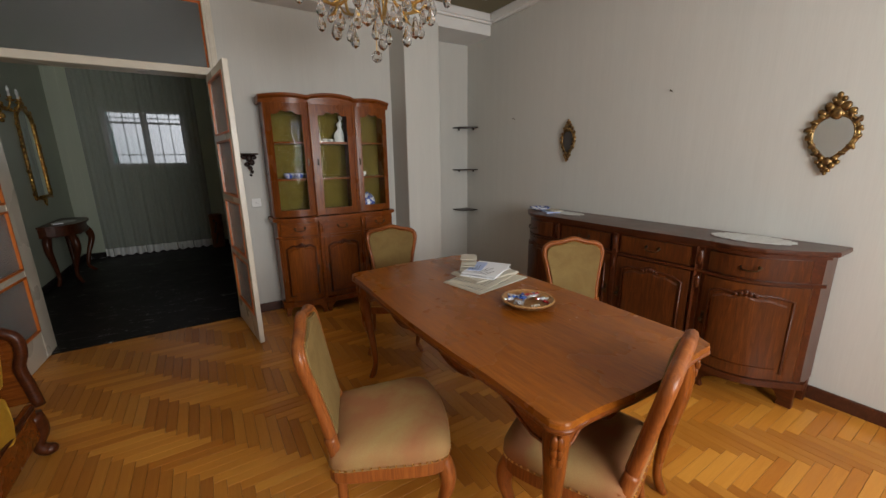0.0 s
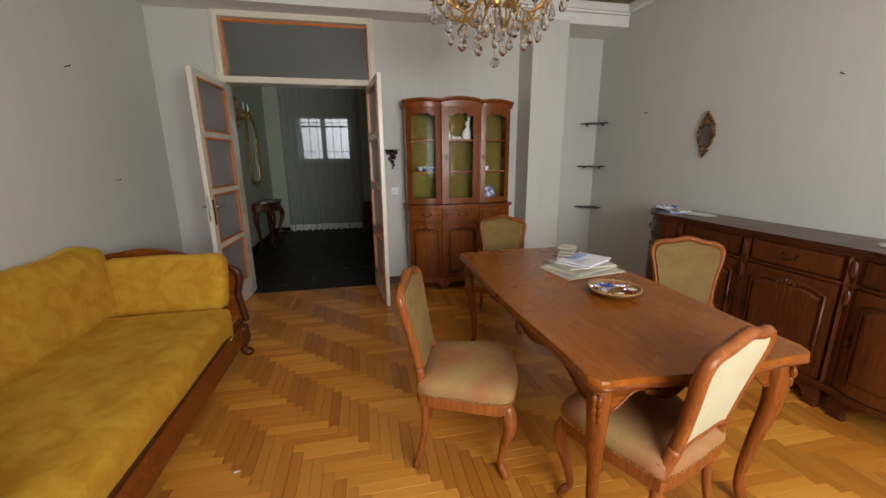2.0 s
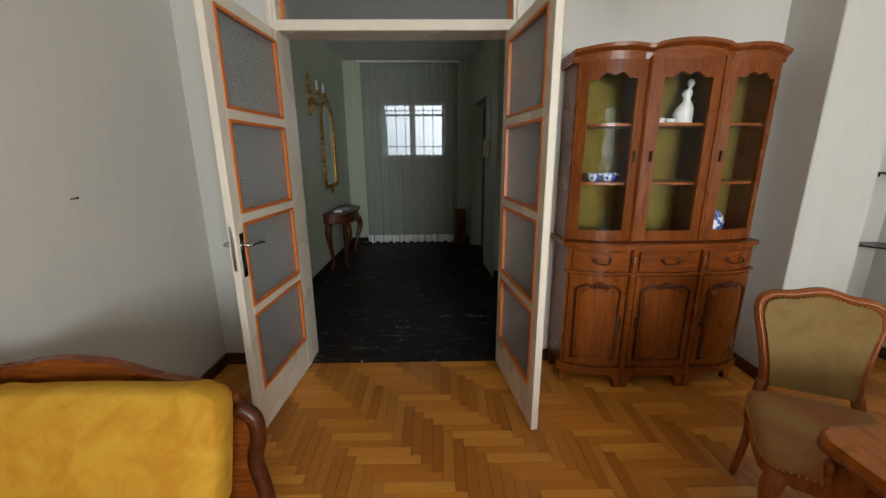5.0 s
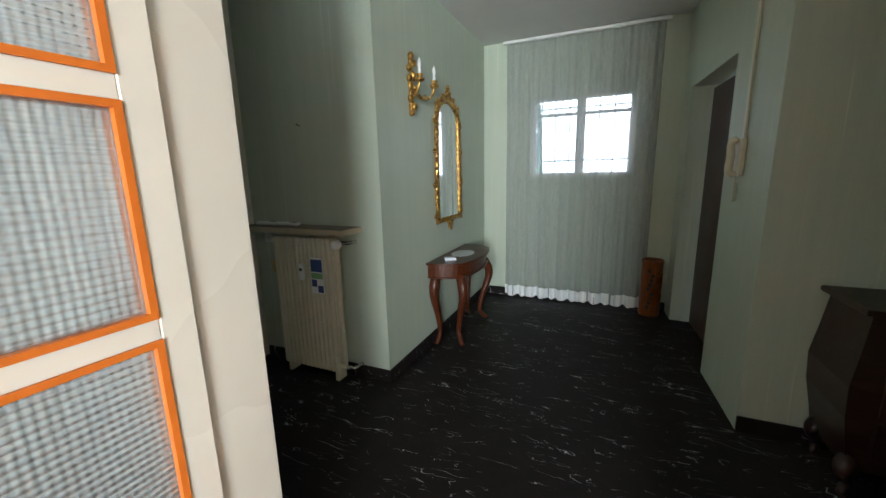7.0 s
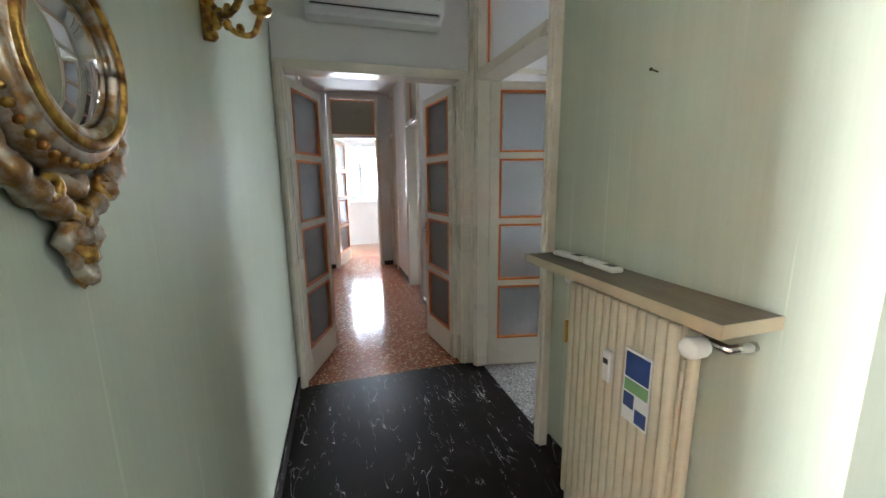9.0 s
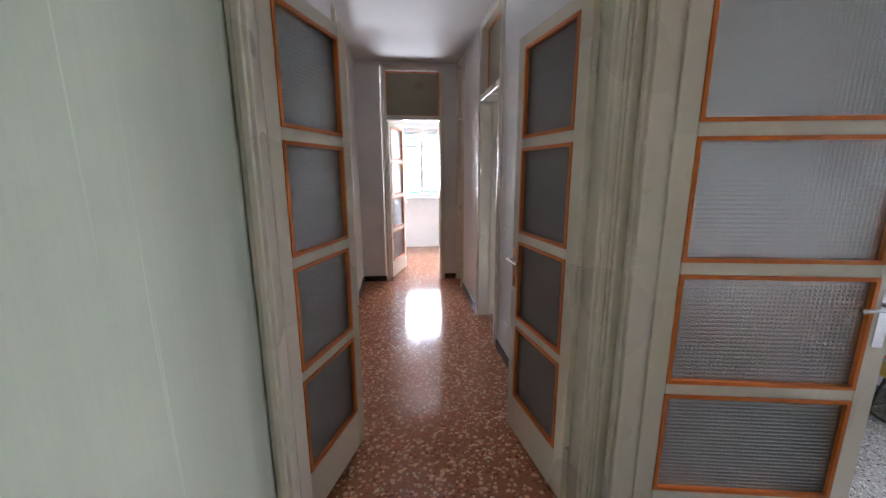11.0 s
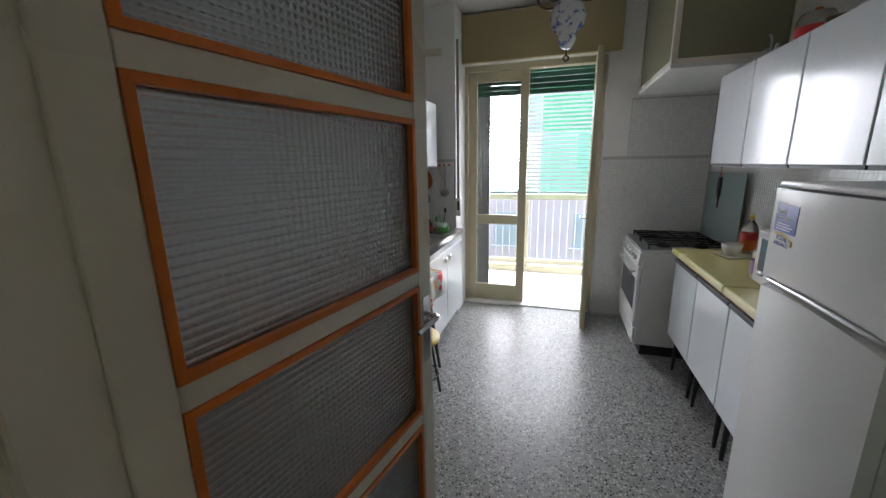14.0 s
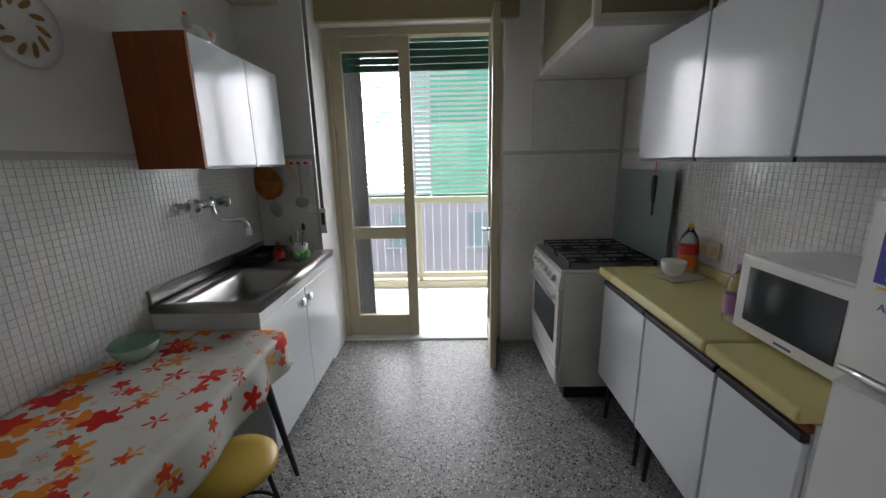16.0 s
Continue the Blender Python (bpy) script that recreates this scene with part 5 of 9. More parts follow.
sheet("folded_paper", (1.97, 1.60, 0.8042), 52, 0.17, 0.09, 0.020, NEWSPRINT, "crumpled folded paper on the pile", 0, 0.25)
WICKER = wood("pale_wicker", (0.55, 0.33, 0.13), (0.42, 0.22, 0.075), (0.22, 0.10, 0.035), 0.5)


def sweet_bowl():
    b = thing("wicker_bowl", (1.902, 0.998, 0.752), "round wicker bowl with wrapped sweets", "bowl")
    part("bowl", lathe([(0.0, 0.002), (0.075, 0.002), (0.105, 0.014), (0.124, 0.032), (0.130, 0.036), (0.126, 0.040), (0.116, 0.034), (0.098, 0.020), (0.07, 0.010), (0.0, 0.010)], 28), WICKER, b, "", True)
    bm = bmesh.new()
    n = 60
    for s in (0, 1):
        tube([((0.127 + 0.004 * math.cos(14 * math.pi * 2 * k / n + math.pi * s)) * math.cos(2 * math.pi * k / n), (0.127 + 0.004 * math.cos(14 * math.pi * 2 * k / n + math.pi * s)) * math.sin(2 * math.pi * k / n), 0.038 + 0.003 * math.sin(14 * math.pi * 2 * k / n + math.pi * s)) for k in range(n + 1)], 0.0045, 6, bm)
    part("rim", bm, WICKER, b, "plaited wicker rim", True)
    foils = [material("foil", c, 0.25, 0.6) for c in ((0.62, 0.64, 0.68), (0.55, 0.03, 0.03), (0.05, 0.12, 0.45), (0.65, 0.60, 0.50))]
    rnd = random.Random(4)
    for k in range(34):
        a, r = rnd.uniform(0, 6.28), 0.095 * rnd.random() ** 0.6
        x, y, t = r * math.cos(a), r * math.sin(a), rnd.uniform(0, 3.1)
        z = 0.024 + 0.012 * rnd.random() + 0.016 * (1 - r / 0.095)
        bm = bmesh.new()
        blob(bm, (x, y, z), (0.014, 0.009, 0.008), (0.3 * rnd.random(), 0, t), 7, 4)
        for s in (-1, 1):
            q = Vector((math.cos(t), math.sin(t), 0)) * s
            tube([Vector((x, y, z)) + q * 0.012, Vector((x, y, z)) + q * 0.024], [0.003, 0.008], 6, bm, 0.4)
        part("wrapped_sweet", bm, foils[0 if (x < -0.01 and k % 3) else (k % 4)], b)


sweet_bowl()
LACE = velvet("white_lace", (0.66, 0.66, 0.63), (0.50, 0.50, 0.48), 60, 0.2)


def doily(at, turn, rx, ry, label):
    bm = bmesh.new()
    n = 72
    rings = []
    for r, z in ((0.0, 0.0035), (0.45, 0.003), (0.8, 0.0045), (1.0, 0.002)):
        rings.append([bm.verts.new((rx * r * math.cos(2 * math.pi * k / n) * (1 + (0.05 * math.cos(18 * 2 * math.pi * k / n) if r == 1.0 else 0)), ry * r * math.sin(2 * math.pi * k / n) * (1 + (0.05 * math.cos(18 * 2 * math.pi * k / n) if r == 1.0 else 0)), z + 0.002 * noise.noise((r * 4, k * 0.3, 0)))) for k in range(n)] if r else [bm.verts.new((0, 0, z))])
    for k in range(n):
        bm.faces.new((rings[0][0], rings[1][k], rings[1][(k + 1) % n]))
        for a, b in zip(rings[1:], rings[2:]):
            bm.faces.new((a[k], a[(k + 1) % n], b[(k + 1) % n], b[k]))
    ext = bmesh.ops.extrude_face_region(bm, geom=bm.faces[:])
    for v in ext["geom"]:
        if isinstance(v, bmesh.types.BMVert):
            v.co.z -= 0.0022
    o = part("doily", bm, LACE)
    o.matrix_basis = pose(*at, 0, 0, turn)
    return tagged(o, label, "doily")


doily((3.42, 0.62, 0.978), 90, 0.21, 0.135, "white crocheted doily on the sideboard")
doily((3.42, 2.02, 0.978), 90, 0.15, 0.09, "small white crocheted doily on the sideboard")
BLUE_GLASS = material("blue_white_china", (0.5, 0.53, 0.62), 0.15)
china = place_of(BLUE_GLASS)
finish(BLUE_GLASS, ramp(BLUE_GLASS, noise_of(BLUE_GLASS, china, 34, 3), (0.45, (0.72, 0.73, 0.75)), (0.55, (0.05, 0.09, 0.36))))
plate = thing("blue_plate", (3.40, 2.36, 0.976), "dark blue china dish on the sideboard", "dish")
part("dish", lathe([(0, 0.002), (0.05, 0.002), (0.09, 0.016), (0.105, 0.03), (0.101, 0.032), (0.085, 0.02), (0.05, 0.008), (0, 0.008)], 24), BLUE_GLASS, plate, "", True)
sheet("booklet", (3.37, 2.20, 0.976), 60, 0.20, 0.13, 0.012, PAPER_BLUE, "blue and white booklet on the sideboard", 4)
sheet("booklet", (3.39, 2.17, 0.9885), 75, 0.15, 0.10, 0.010, NEWSPRINT, "cream booklet on the sideboard", 3)

# inside the display cabinet
def figurine(at, s, lean):
    bm = lathe([(0.0, 0.0), (0.055, 0.0), (0.058, 0.012), (0.05, 0.03), (0.058, 0.06), (0.048, 0.10), (0.026, 0.135), (0.020, 0.155), (0.030, 0.18), (0.026, 0.20), (0.010, 0.215), (0.010, 0.222), (0.020, 0.235), (0.022, 0.252), (0.014, 0.268), (0.0, 0.272)], 14)
    for v in bm.verts:
        v.co.x += lean * v.co.z + 0.006 * math.sin(v.co.z * 60)
        v.co.xy = v.co.xy * (1 + 0.10 * math.sin(7 * math.atan2(v.co.y, v.co.x)) * (1 if v.co.z < 0.12 else 0.2))
    bmesh.ops.scale(bm, vec=(s, s, s), verts=bm.verts)
    o = part("figurine", bm, PORCELAIN, None, "", True)
    o.location = at
    return tagged(o, "white porcelain figurine on a cabinet shelf", "figurine", "figurines in the cabinet")


figurine((1.585, 3.58, 1.656), 0.82, -0.10)
figurine((1.80, 3.58, 1.656), 0.95, 0.12)


def cup(at, r, h, mat, label, ear=True, cat="cup"):
    c = thing("cup", at, label, cat, "china in the cabinet")
    part("cup_body", lathe([(0, 0.001), (r * 0.55, 0.001), (r * 0.6, 0.006), (r * 0.9, h * 0.4), (r, h), (r * 0.93, h), (r * 0.8, h * 0.4), (r * 0.5, 0.01), (0, 0.01)], 18), mat, c, "", True)
    if ear:
        part("ear", tube(smooth_path([(r * 0.9, 0, h * 0.8), (r * 1.4, 0, h * 0.75), (r * 1.35, 0, h * 0.35), (r * 0.85, 0, h * 0.3)], 4), 0.004, 6), mat, c, "", True)
    return c


cup((1.655, 3.55, 1.656), 0.024, 0.035, PORCELAIN, "tiny white porcelain cup on a shelf")
cup((1.71, 3.54, 1.656), 0.028, 0.03, PORCELAIN, "tiny white porcelain bowl on a shelf", False)
cup((1.29, 3.56, 1.321), 0.042, 0.05, BLUE_GLASS, "blue and white china cup on a shelf")
cup((1.385, 3.56, 1.321), 0.042, 0.05, BLUE_GLASS, "blue and white china cup on a shelf")
cup((2.03, 3.56, 1.321), 0.035, 0.05, PORCELAIN, "small white china cup on a shelf", False)
jar = thing("china_jar", (2.06, 3.56, 0.984), "round blue and white china jar", "jar")
part("jar_body", lathe([(0, 0.001), (0.055, 0.001), (0.075, 0.03), (0.08, 0.08), (0.065, 0.125), (0.05, 0.135), (0, 0.135)], 22), BLUE_GLASS, jar, "", True)
part("lid", lathe([(0.052, 0.136), (0.045, 0.15), (0.015, 0.158), (0.012, 0.17), (0, 0.172)], 18), BLUE_GLASS, jar, "", True)
scrap = part("paper_scrap", boxes((-0.012, 0.012, -0.005, 0.005, 0, 0.003), bevel=0.001), PAPER_WHITE)
scrap.matrix_basis = pose(-0.02, 1.03, 0.001, 0, 0, 20)
tagged(scrap, "tiny white scrap lying on the parquet", "scrap")


# ---- hall ----
def sheer():
    m = bpy.data.materials.new("sheer_white_curtain")
    m.use_nodes = True
    t = m.node_tree
    t.nodes.remove(t.nodes["Principled BSDF"])
    out = t.nodes["Material Output"]
    clear = t.nodes.new("ShaderNodeBsdfTransparent")
    lit = t.nodes.new("ShaderNodeBsdfTranslucent")
    face = t.nodes.new("ShaderNodeBsdfDiffuse")
    for n in (lit, face):
        n.inputs[0].default_value = (0.52, 0.54, 0.53, 1)
    a, b = t.nodes.new("ShaderNodeMixShader"), t.nodes.new("ShaderNodeMixShader")
    a.inputs[0].default_value = 0.5
    wire(m, lit.outputs[0], a.inputs[1])
    wire(m, face.outputs[0], a.inputs[2])
    weave = noise_of(m, place_of(m, (1, 1, 0.1)), 160, 2)
    r = node(m, "ShaderNodeMapRange")
    r.inputs["To Min"].default_value, r.inputs["To Max"].default_value = 0.36, 0.54
    wire(m, weave, r.inputs["Value"])
    wire(m, r.outputs[0], b.inputs[0])
    wire(m, clear.outputs[0], b.inputs[1])
    wire(m, a.outputs[0], b.inputs[2])
    wire(m, b.outputs[0], out.inputs["Surface"])
    return m


SHEER = sheer()
HEM_CLOTH = plaster("white_hem_cloth", (0.80, 0.81, 0.80), (0.72, 0.73, 0.72), 0.9)


def curtain():
    c = thing("curtain", (-0.11, 7.60, 0), "long sheer white pleated curtain", "curtain")
    bm = bmesh.new()
    nx, nz = 190, 16
    half = 0.765
    grid = []
    for j in range(nz + 1):
        z = 0.025 + 2.85 * j / nz
        row = []
        for i in range(nx + 1):
            u = i / nx
            fold = 0.008 * math.sin(u * 2 * math.pi * 21 + 1.6 * noise.noise((u * 7, z * 0.4, 3))) + 0.016 * math.sin(u * 2 * math.pi * 8 + 2 + 0.9 * noise.noise((u * 4, z * 0.5, 8)))
            fold *= 1.5 - 0.8 * j / nz
            dip = 0.012 * math.sin(u * 2 * math.pi * 13) if j == 0 else 0
            row.append(bm.verts.new((-half + 2 * half * u, fold, z + dip)))
        grid.append(row)
    for j in range(nz):
        for i in range(nx):
            bm.faces.new((grid[j][i], grid[j][i + 1], grid[j + 1][i + 1], grid[j + 1][i]))
    part("cloth", bm, SHEER, c, "", True)
    bm = bmesh.new()
    rows = []
    for z in (0.02, 0.145):
        rows.append([bm.verts.new((-half + 2 * half * i / nx, -0.008 + 0.016 * math.sin(i / nx * 2 * math.pi * 21) + 0.024 * math.sin(i / nx * 2 * math.pi * 8 + 2), z + (0.012 * math.sin(i / nx * 2 * math.pi * 13) if z < 0.1 else 0))) for i in range(nx + 1)])
    for i in range(nx):
        bm.faces.new((rows[0][i], rows[0][i + 1], rows[1][i + 1], rows[1][i]))
    part("hem", bm, HEM_CLOTH, c, "double white hem", True)
    part("rail", boxes((-half - 0.04, half + 0.04, -0.025, 0.025, 2.878, 2.91), bevel=0.004), PLASTIC_WHITE, c, "white curtain rail")


curtain()
WHITE_PAINT = paint("white_window_paint", (0.70, 0.70, 0.67), 0.35)
IRON = material("grey_iron", (0.12, 0.12, 0.12), 0.5, 0.5)
w2 = thing("window_2", (0, 0, 0), "white entrance window behind the curtain", "window", "", 0, "structure")
for x0, x1 in ((-0.62, -0.55), (-0.125, -0.035), (0.41, 0.48)):
    part("window_frame", boxes((x0, x1, 7.70, 7.76, 1.44, 2.31), bevel=0.004), WHITE_PAINT, w2)
for x0, x1 in ((-0.55, -0.125), (-0.035, 0.41)):
    for z0, z1 in ((1.44, 1.485), (2.265, 2.31), (2.10, 2.13)):
        part("window_frame", boxes((x0, x1, 7.705, 7.755, z0, z1)), WHITE_PAINT, w2)
    p = part("pane", boxes((x0 - 0.003, x1 + 0.003, 7.728, 7.732, 1.48, 2.27)), CLEAR, w2)
    p.visible_shadow = False
bm = bmesh.new()
for k in range(7):
    x = -0.52 + 0.155 * k
    tube([(x, 7.86, 1.44), (x, 7.86, 2.31)], 0.006, 6, bm)
for z in (1.62, 2.2):
    tube([(-0.62, 7.86, z), (0.48, 7.86, z)], 0.007, 6, bm)
part("grille", bm, IRON, w2, "iron bars outside the window")


def gilt_mirror():
    m = thing("gilt_mirror", (-1.152, 6.50, 1.61), "tall mirror in a carved gilded frame", "mirror", turn=90)
    hw, z0, z1 = 0.27, -0.53, 0.42
    side = [(-hw, z0), (-hw * 1.02, -0.2), (-hw * 0.97, 0.15), (-hw * 0.9, z1), (-hw * 0.5, z1 + 0.09), (0, z1 + 0.12)]
    pts = [(v.x, v.z) for v in smooth_path([(a, 0, b) for a, b in side], 5)]
    loop = pts + [(-a, b) for a, b in pts[::-1][1:]]
    part("glass", prism(loop, -0.010, -0.004, "y"), MIRROR, m, "tall silvered glass")
    bm = tube([(a, -0.012, b) for a, b in loop + loop[:1]], 0.020, 8)
    tube([(a * 0.9, -0.016, b * 0.965) for a, b in loop + loop[:1]], 0.008, 6, bm)
    rnd = random.Random(8)
    for i in range(0, len(loop), 1):
        a, b = loop[i]
        r = 0.013 + 0.010 * rnd.random()
        blob(bm, (a * 1.06, -0.016, b * 1.015), (r * 1.5, 0.014, r), (0, rnd.uniform(0, 3), 0), 8, 5)
        if i % 4 == 1:
            blob(bm, (a * 1.16, -0.014, b * 1.02), (0.035, 0.014, 0.022), (0, rnd.uniform(-0.7, 0.7), 0), 8, 5)
            blob(bm, (a * 1.12, -0.02, b * 1.02 + 0.03), (0.022, 0.012, 0.018), (0, 0.6, 0), 8, 5)
    crest(bm, z1 + 0.13, 1, 1.25)
    crest(bm, z0 - 0.02, -1, 0.9)
    part("frame", bm, GILT, m, "carved gilded frame", True)


gilt_mirror()


def sconce(at, turn, label, low=0.0):
    """Gilded wall light with two candle arms."""
    s = thing("wall_sconce", at, label, "wall light", "gilded wall sconces", turn)
    bm = bmesh.new()
    for k, (x, z, r) in enumerate(((0, 0.20, 0.030), (0.02, 0.15, 0.032), (-0.025, 0.11, 0.034), (0.015, 0.06, 0.036), (-0.012, 0.0, 0.042), (0.025, -0.05, 0.036), (-0.02, -0.10, 0.034), (0.01, -0.15, 0.030), (-0.008, -0.20, 0.024), (0.03, -0.02, 0.026), (-0.035, 0.04, 0.026))):
        b2 = bmesh.new()
        blob(b2, (x, -0.022 - 0.010 * (k % 2), z), (r * 0.8, 0.022, r), (0, k * 0.9, 0), 9, 6)
        part("leaf", b2, GILT, s, "", True)
    tube(smooth_path([(0, -0.012, 0.21), (0.012, -0.014, 0.08), (-0.008, -0.016, -0.06), (0, -0.012, -0.215)], 5), 0.016, 8, bm)
    part("backplate", bm, GILT, s, "carved gilded backplate", True)
    for q in (-1, 1):
        arm = tube(smooth_path([(0, -0.03, -0.01 - low), (q * 0.06, -0.07, -0.06 - low), (q * 0.11, -0.12, -0.05 - low), (q * 0.12, -0.15, 0.02 - low)], 5), 0.010, 8)
        for t in (0.3, 0.6):
            blob(arm, (q * 0.12 * t, -0.03 - 0.1 * t, -0.05 - low), (0.018, 0.014, 0.02), (0, q * t, 0), 8, 5)
        part("arm", arm, GILT, s, "", True)
        part("cup", lathe([(0.0, 0.01), (0.03, 0.02), (0.038, 0.035), (0.018, 0.04), (0.022, 0.06), (0.028, 0.065), (0.0, 0.066)], 14, centre=(q * 0.12, -0.15, -low)), GILT, s, "", True)
        part("candle", lathe([(0.012, 0.064), (0.012, 0.105), (0.0, 0.107)], 10, centre=(q * 0.12, -0.15, -low)), PORCELAIN, s, "ivory candle tube", True)
        part("bulb", lathe([(0.007, 0.105), (0.015, 0.123), (0.013, 0.145), (0.003, 0.172), (0, 0.174)], 10, centre=(q * 0.12, -0.15, -low)), PORCELAIN, s, "unlit candle bulb", True)


sconce((-1.152, 5.80, 2.15), 90, "gilded wall sconce with two candle lamps", 0.03)
sconce((-2.10, 3.902, 2.15), 178.8, "gilded wall sconce with two candle lamps", 0.10)


def console():
    c = thing("console_table", (-1.153, 6.46, 0), "small carved console table with cabriole legs", "table", turn=90)
    w, d = 0.475, 0.33
    pts = [(-w, 0), (-w - 0.01, -0.08), (-w + 0.03, -0.2), (-w + 0.10, -0.30), (-0.2, -d - 0.02), (0, -d - 0.035), (0.2, -d - 0.02), (w - 0.10, -0.30), (w - 0.03, -0.2), (w + 0.01, -0.08), (w, 0)]
    ring = [(v.x, v.y) for v in smooth_path([(a, b, 0) for a, b in pts], 3)]
    part("tabletop", prism(ring[::-1], 0.735, 0.757, bevel=0.007), WALNUT_DARK, c, "dark polished shaped top")
    part("body", prism([(a * 0.93, b * 0.92) for a, b in ring][::-1], 0.62, 0.735, bevel=0.008), WALNUT_DARK, c, "bowed apron with a drawer")
    bm = tube([(a * 0.945, b * 0.935 - 0.004, 0.625) for a, b in ring], 0.009, 6)
    for a in (-0.2, 0, 0.2):
        blob(bm, (a, -d * 0.97, 0.62), (0.045, 0.012, 0.016))
    part("carving", bm, WALNUT_DARK, c, "", True)
    for x, y, sx, sy in ((-0.40, -0.06, -1, 0.2), (0.40, -0.06, 1, 0.2), (-0.34, -0.26, -1, -1), (0.34, -0.26, 1, -1)):
        part("leg", cabriole(bmesh.new(), x, y, 0.63, sx, sy, 1.25, 10, 1.5), WALNUT_DARK, c, "", True)


console()
doily((-0.99, 6.45, 0.759), 90, 0.15, 0.10, "white lace doily on the console")
pk = part("folded_napkin", boxes((-0.05, 0.05, -0.035, 0.035, 0, 0.022), bevel=0.006, segments=2), PAPER_WHITE)
pk.matrix_basis = pose(-1.0, 6.16, 0.758, 0, 0, 30)
tagged(pk, "small white folded napkin on the console", "napkin")


def umbrella_stand():
    u = thing("umbrella_stand", (0.70, 7.50, 0), "round brown umbrella stand with dark flowers", "umbrella stand")
    part("body", lathe([(0.0, 0.0), (0.098, 0.0), (0.105, 0.02), (0.10, 0.04), (0.10, 0.55), (0.106, 0.57), (0.104, 0.59), (0.095, 0.59), (0.092, 0.05), (0.0, 0.05)], 28), WALNUT_UP, u, "", True)
    bm = bmesh.new()
    for k in range(9):
        a = -1.9 + 0.12 * ((k * 5) % 4)
        z = 0.10 + 0.048 * k
        blob(bm, (0.1015 * math.cos(a), 0.1015 * math.sin(a), z), (0.018, 0.004, 0.022), (0, 0, a + math.pi / 2), 8, 5)
    part("painted_flowers", bm, BLACK, u, "dark painted flowers")


umbrella_stand()
IVORY = paint("ivory_plastic", (0.62, 0.56, 0.40), 0.35, 0.1)
ic = thing("intercom", (0.972, 6.02, 1.56), "ivory wall intercom with a coiled cord", "intercom", turn=-86)
part("base", boxes((-0.045, 0.045, -0.03, 0, -0.11, 0.11), bevel=0.008, segments=2), IVORY, ic)
part("handset", tube(smooth_path([(-0.01, -0.035, 0.105), (-0.01, -0.062, 0.08), (-0.01, -0.058, 0.0), (-0.01, -0.062, -0.08), (-0.01, -0.035, -0.105)], 4), 0.022, 10), IVORY, ic, "", True)
part("cord", tube([(0.012 * math.cos(k * 1.4), -0.02 + 0.012 * math.sin(k * 1.4), -0.11 - 0.004 * k) for k in range(40)], 0.003, 5), IVORY, ic, "coiled ivory cord", True)
part("cable_duct", boxes((-0.012, 0.012, -0.012, 0, 0.11, 1.35)), IVORY, ic, "ivory cable duct up the wall")
for z in (1.60, 1.50):
    wall_socket((0.965, 6.19, z), -86, "pale switch plate beside the intercom")
sr = part("alarm_sensor", boxes((-0.035, 0.035, -0.04, 0, -0.055, 0.055), bevel=0.01, segments=2), PLASTIC_WHITE)
sr.matrix_basis = pose(0.95, 6.75, 2.74, 0, 0, -86)
tagged(sr, "white alarm sensor high on the wall", "sensor")


def commode():
    c = thing("commode", (1.78, 5.612, 0), "dark carved wooden chest of drawers", "chest")
    def curve(x):
        return 0.36 + 0.03 * math.cos(x / 0.5 * math.pi / 2)
    w = 0.50
    outer = []
    bm = bmesh.new()
    rows = []
    for z, k in ((0.14, 0.94), (0.25, 0.97), (0.40, 1.03), (0.55, 1.05), (0.70, 1.0), (0.88, 0.95)):
        rows.append([bm.verts.new((x * k, -(curve(x) * k if 0 < i < 12 else 0.0), z)) for i, x in enumerate([-w] + [-w + 2 * w * j / 10 for j in range(11)] + [w])])
    for a, b in zip(rows, rows[1:]):
        for i in range(12):
            bm.faces.new((a[i], a[i + 1], b[i + 1], b[i]))
    part("body", bm, SHADOW_WOOD, c, "bowed dark body")
    part("top", solid(curve, -w - 0.02, w + 0.02, 0.88, 0.91, -0.03, bevel=0.008), SHADOW_WOOD, c)
    for z in (0.22, 0.44, 0.66):
        d = part("drawer", slab(bmesh.new(), curve, -0.42, 0.42, z, z + 0.19, 0.0, 0.03), SHADOW_WOOD, c)
        for x in (-0.22, 0.22):
            bail(d, lambda q: curve(q) + 0.012, x, z + 0.1)
    for x, y in ((-0.45, -0.33), (0.45, -0.33), (-0.45, -0.04), (0.45, -0.04)):
        part("leg", cabriole(bmesh.new(), x, y, 0.18, 1 if x > 0 else -1, -1, 1.2), SHADOW_WOOD, c, "", True)


commode()
RAD = paint("yellowed_radiator_paint", (0.66, 0.60, 0.44), 0.4, 0.2)


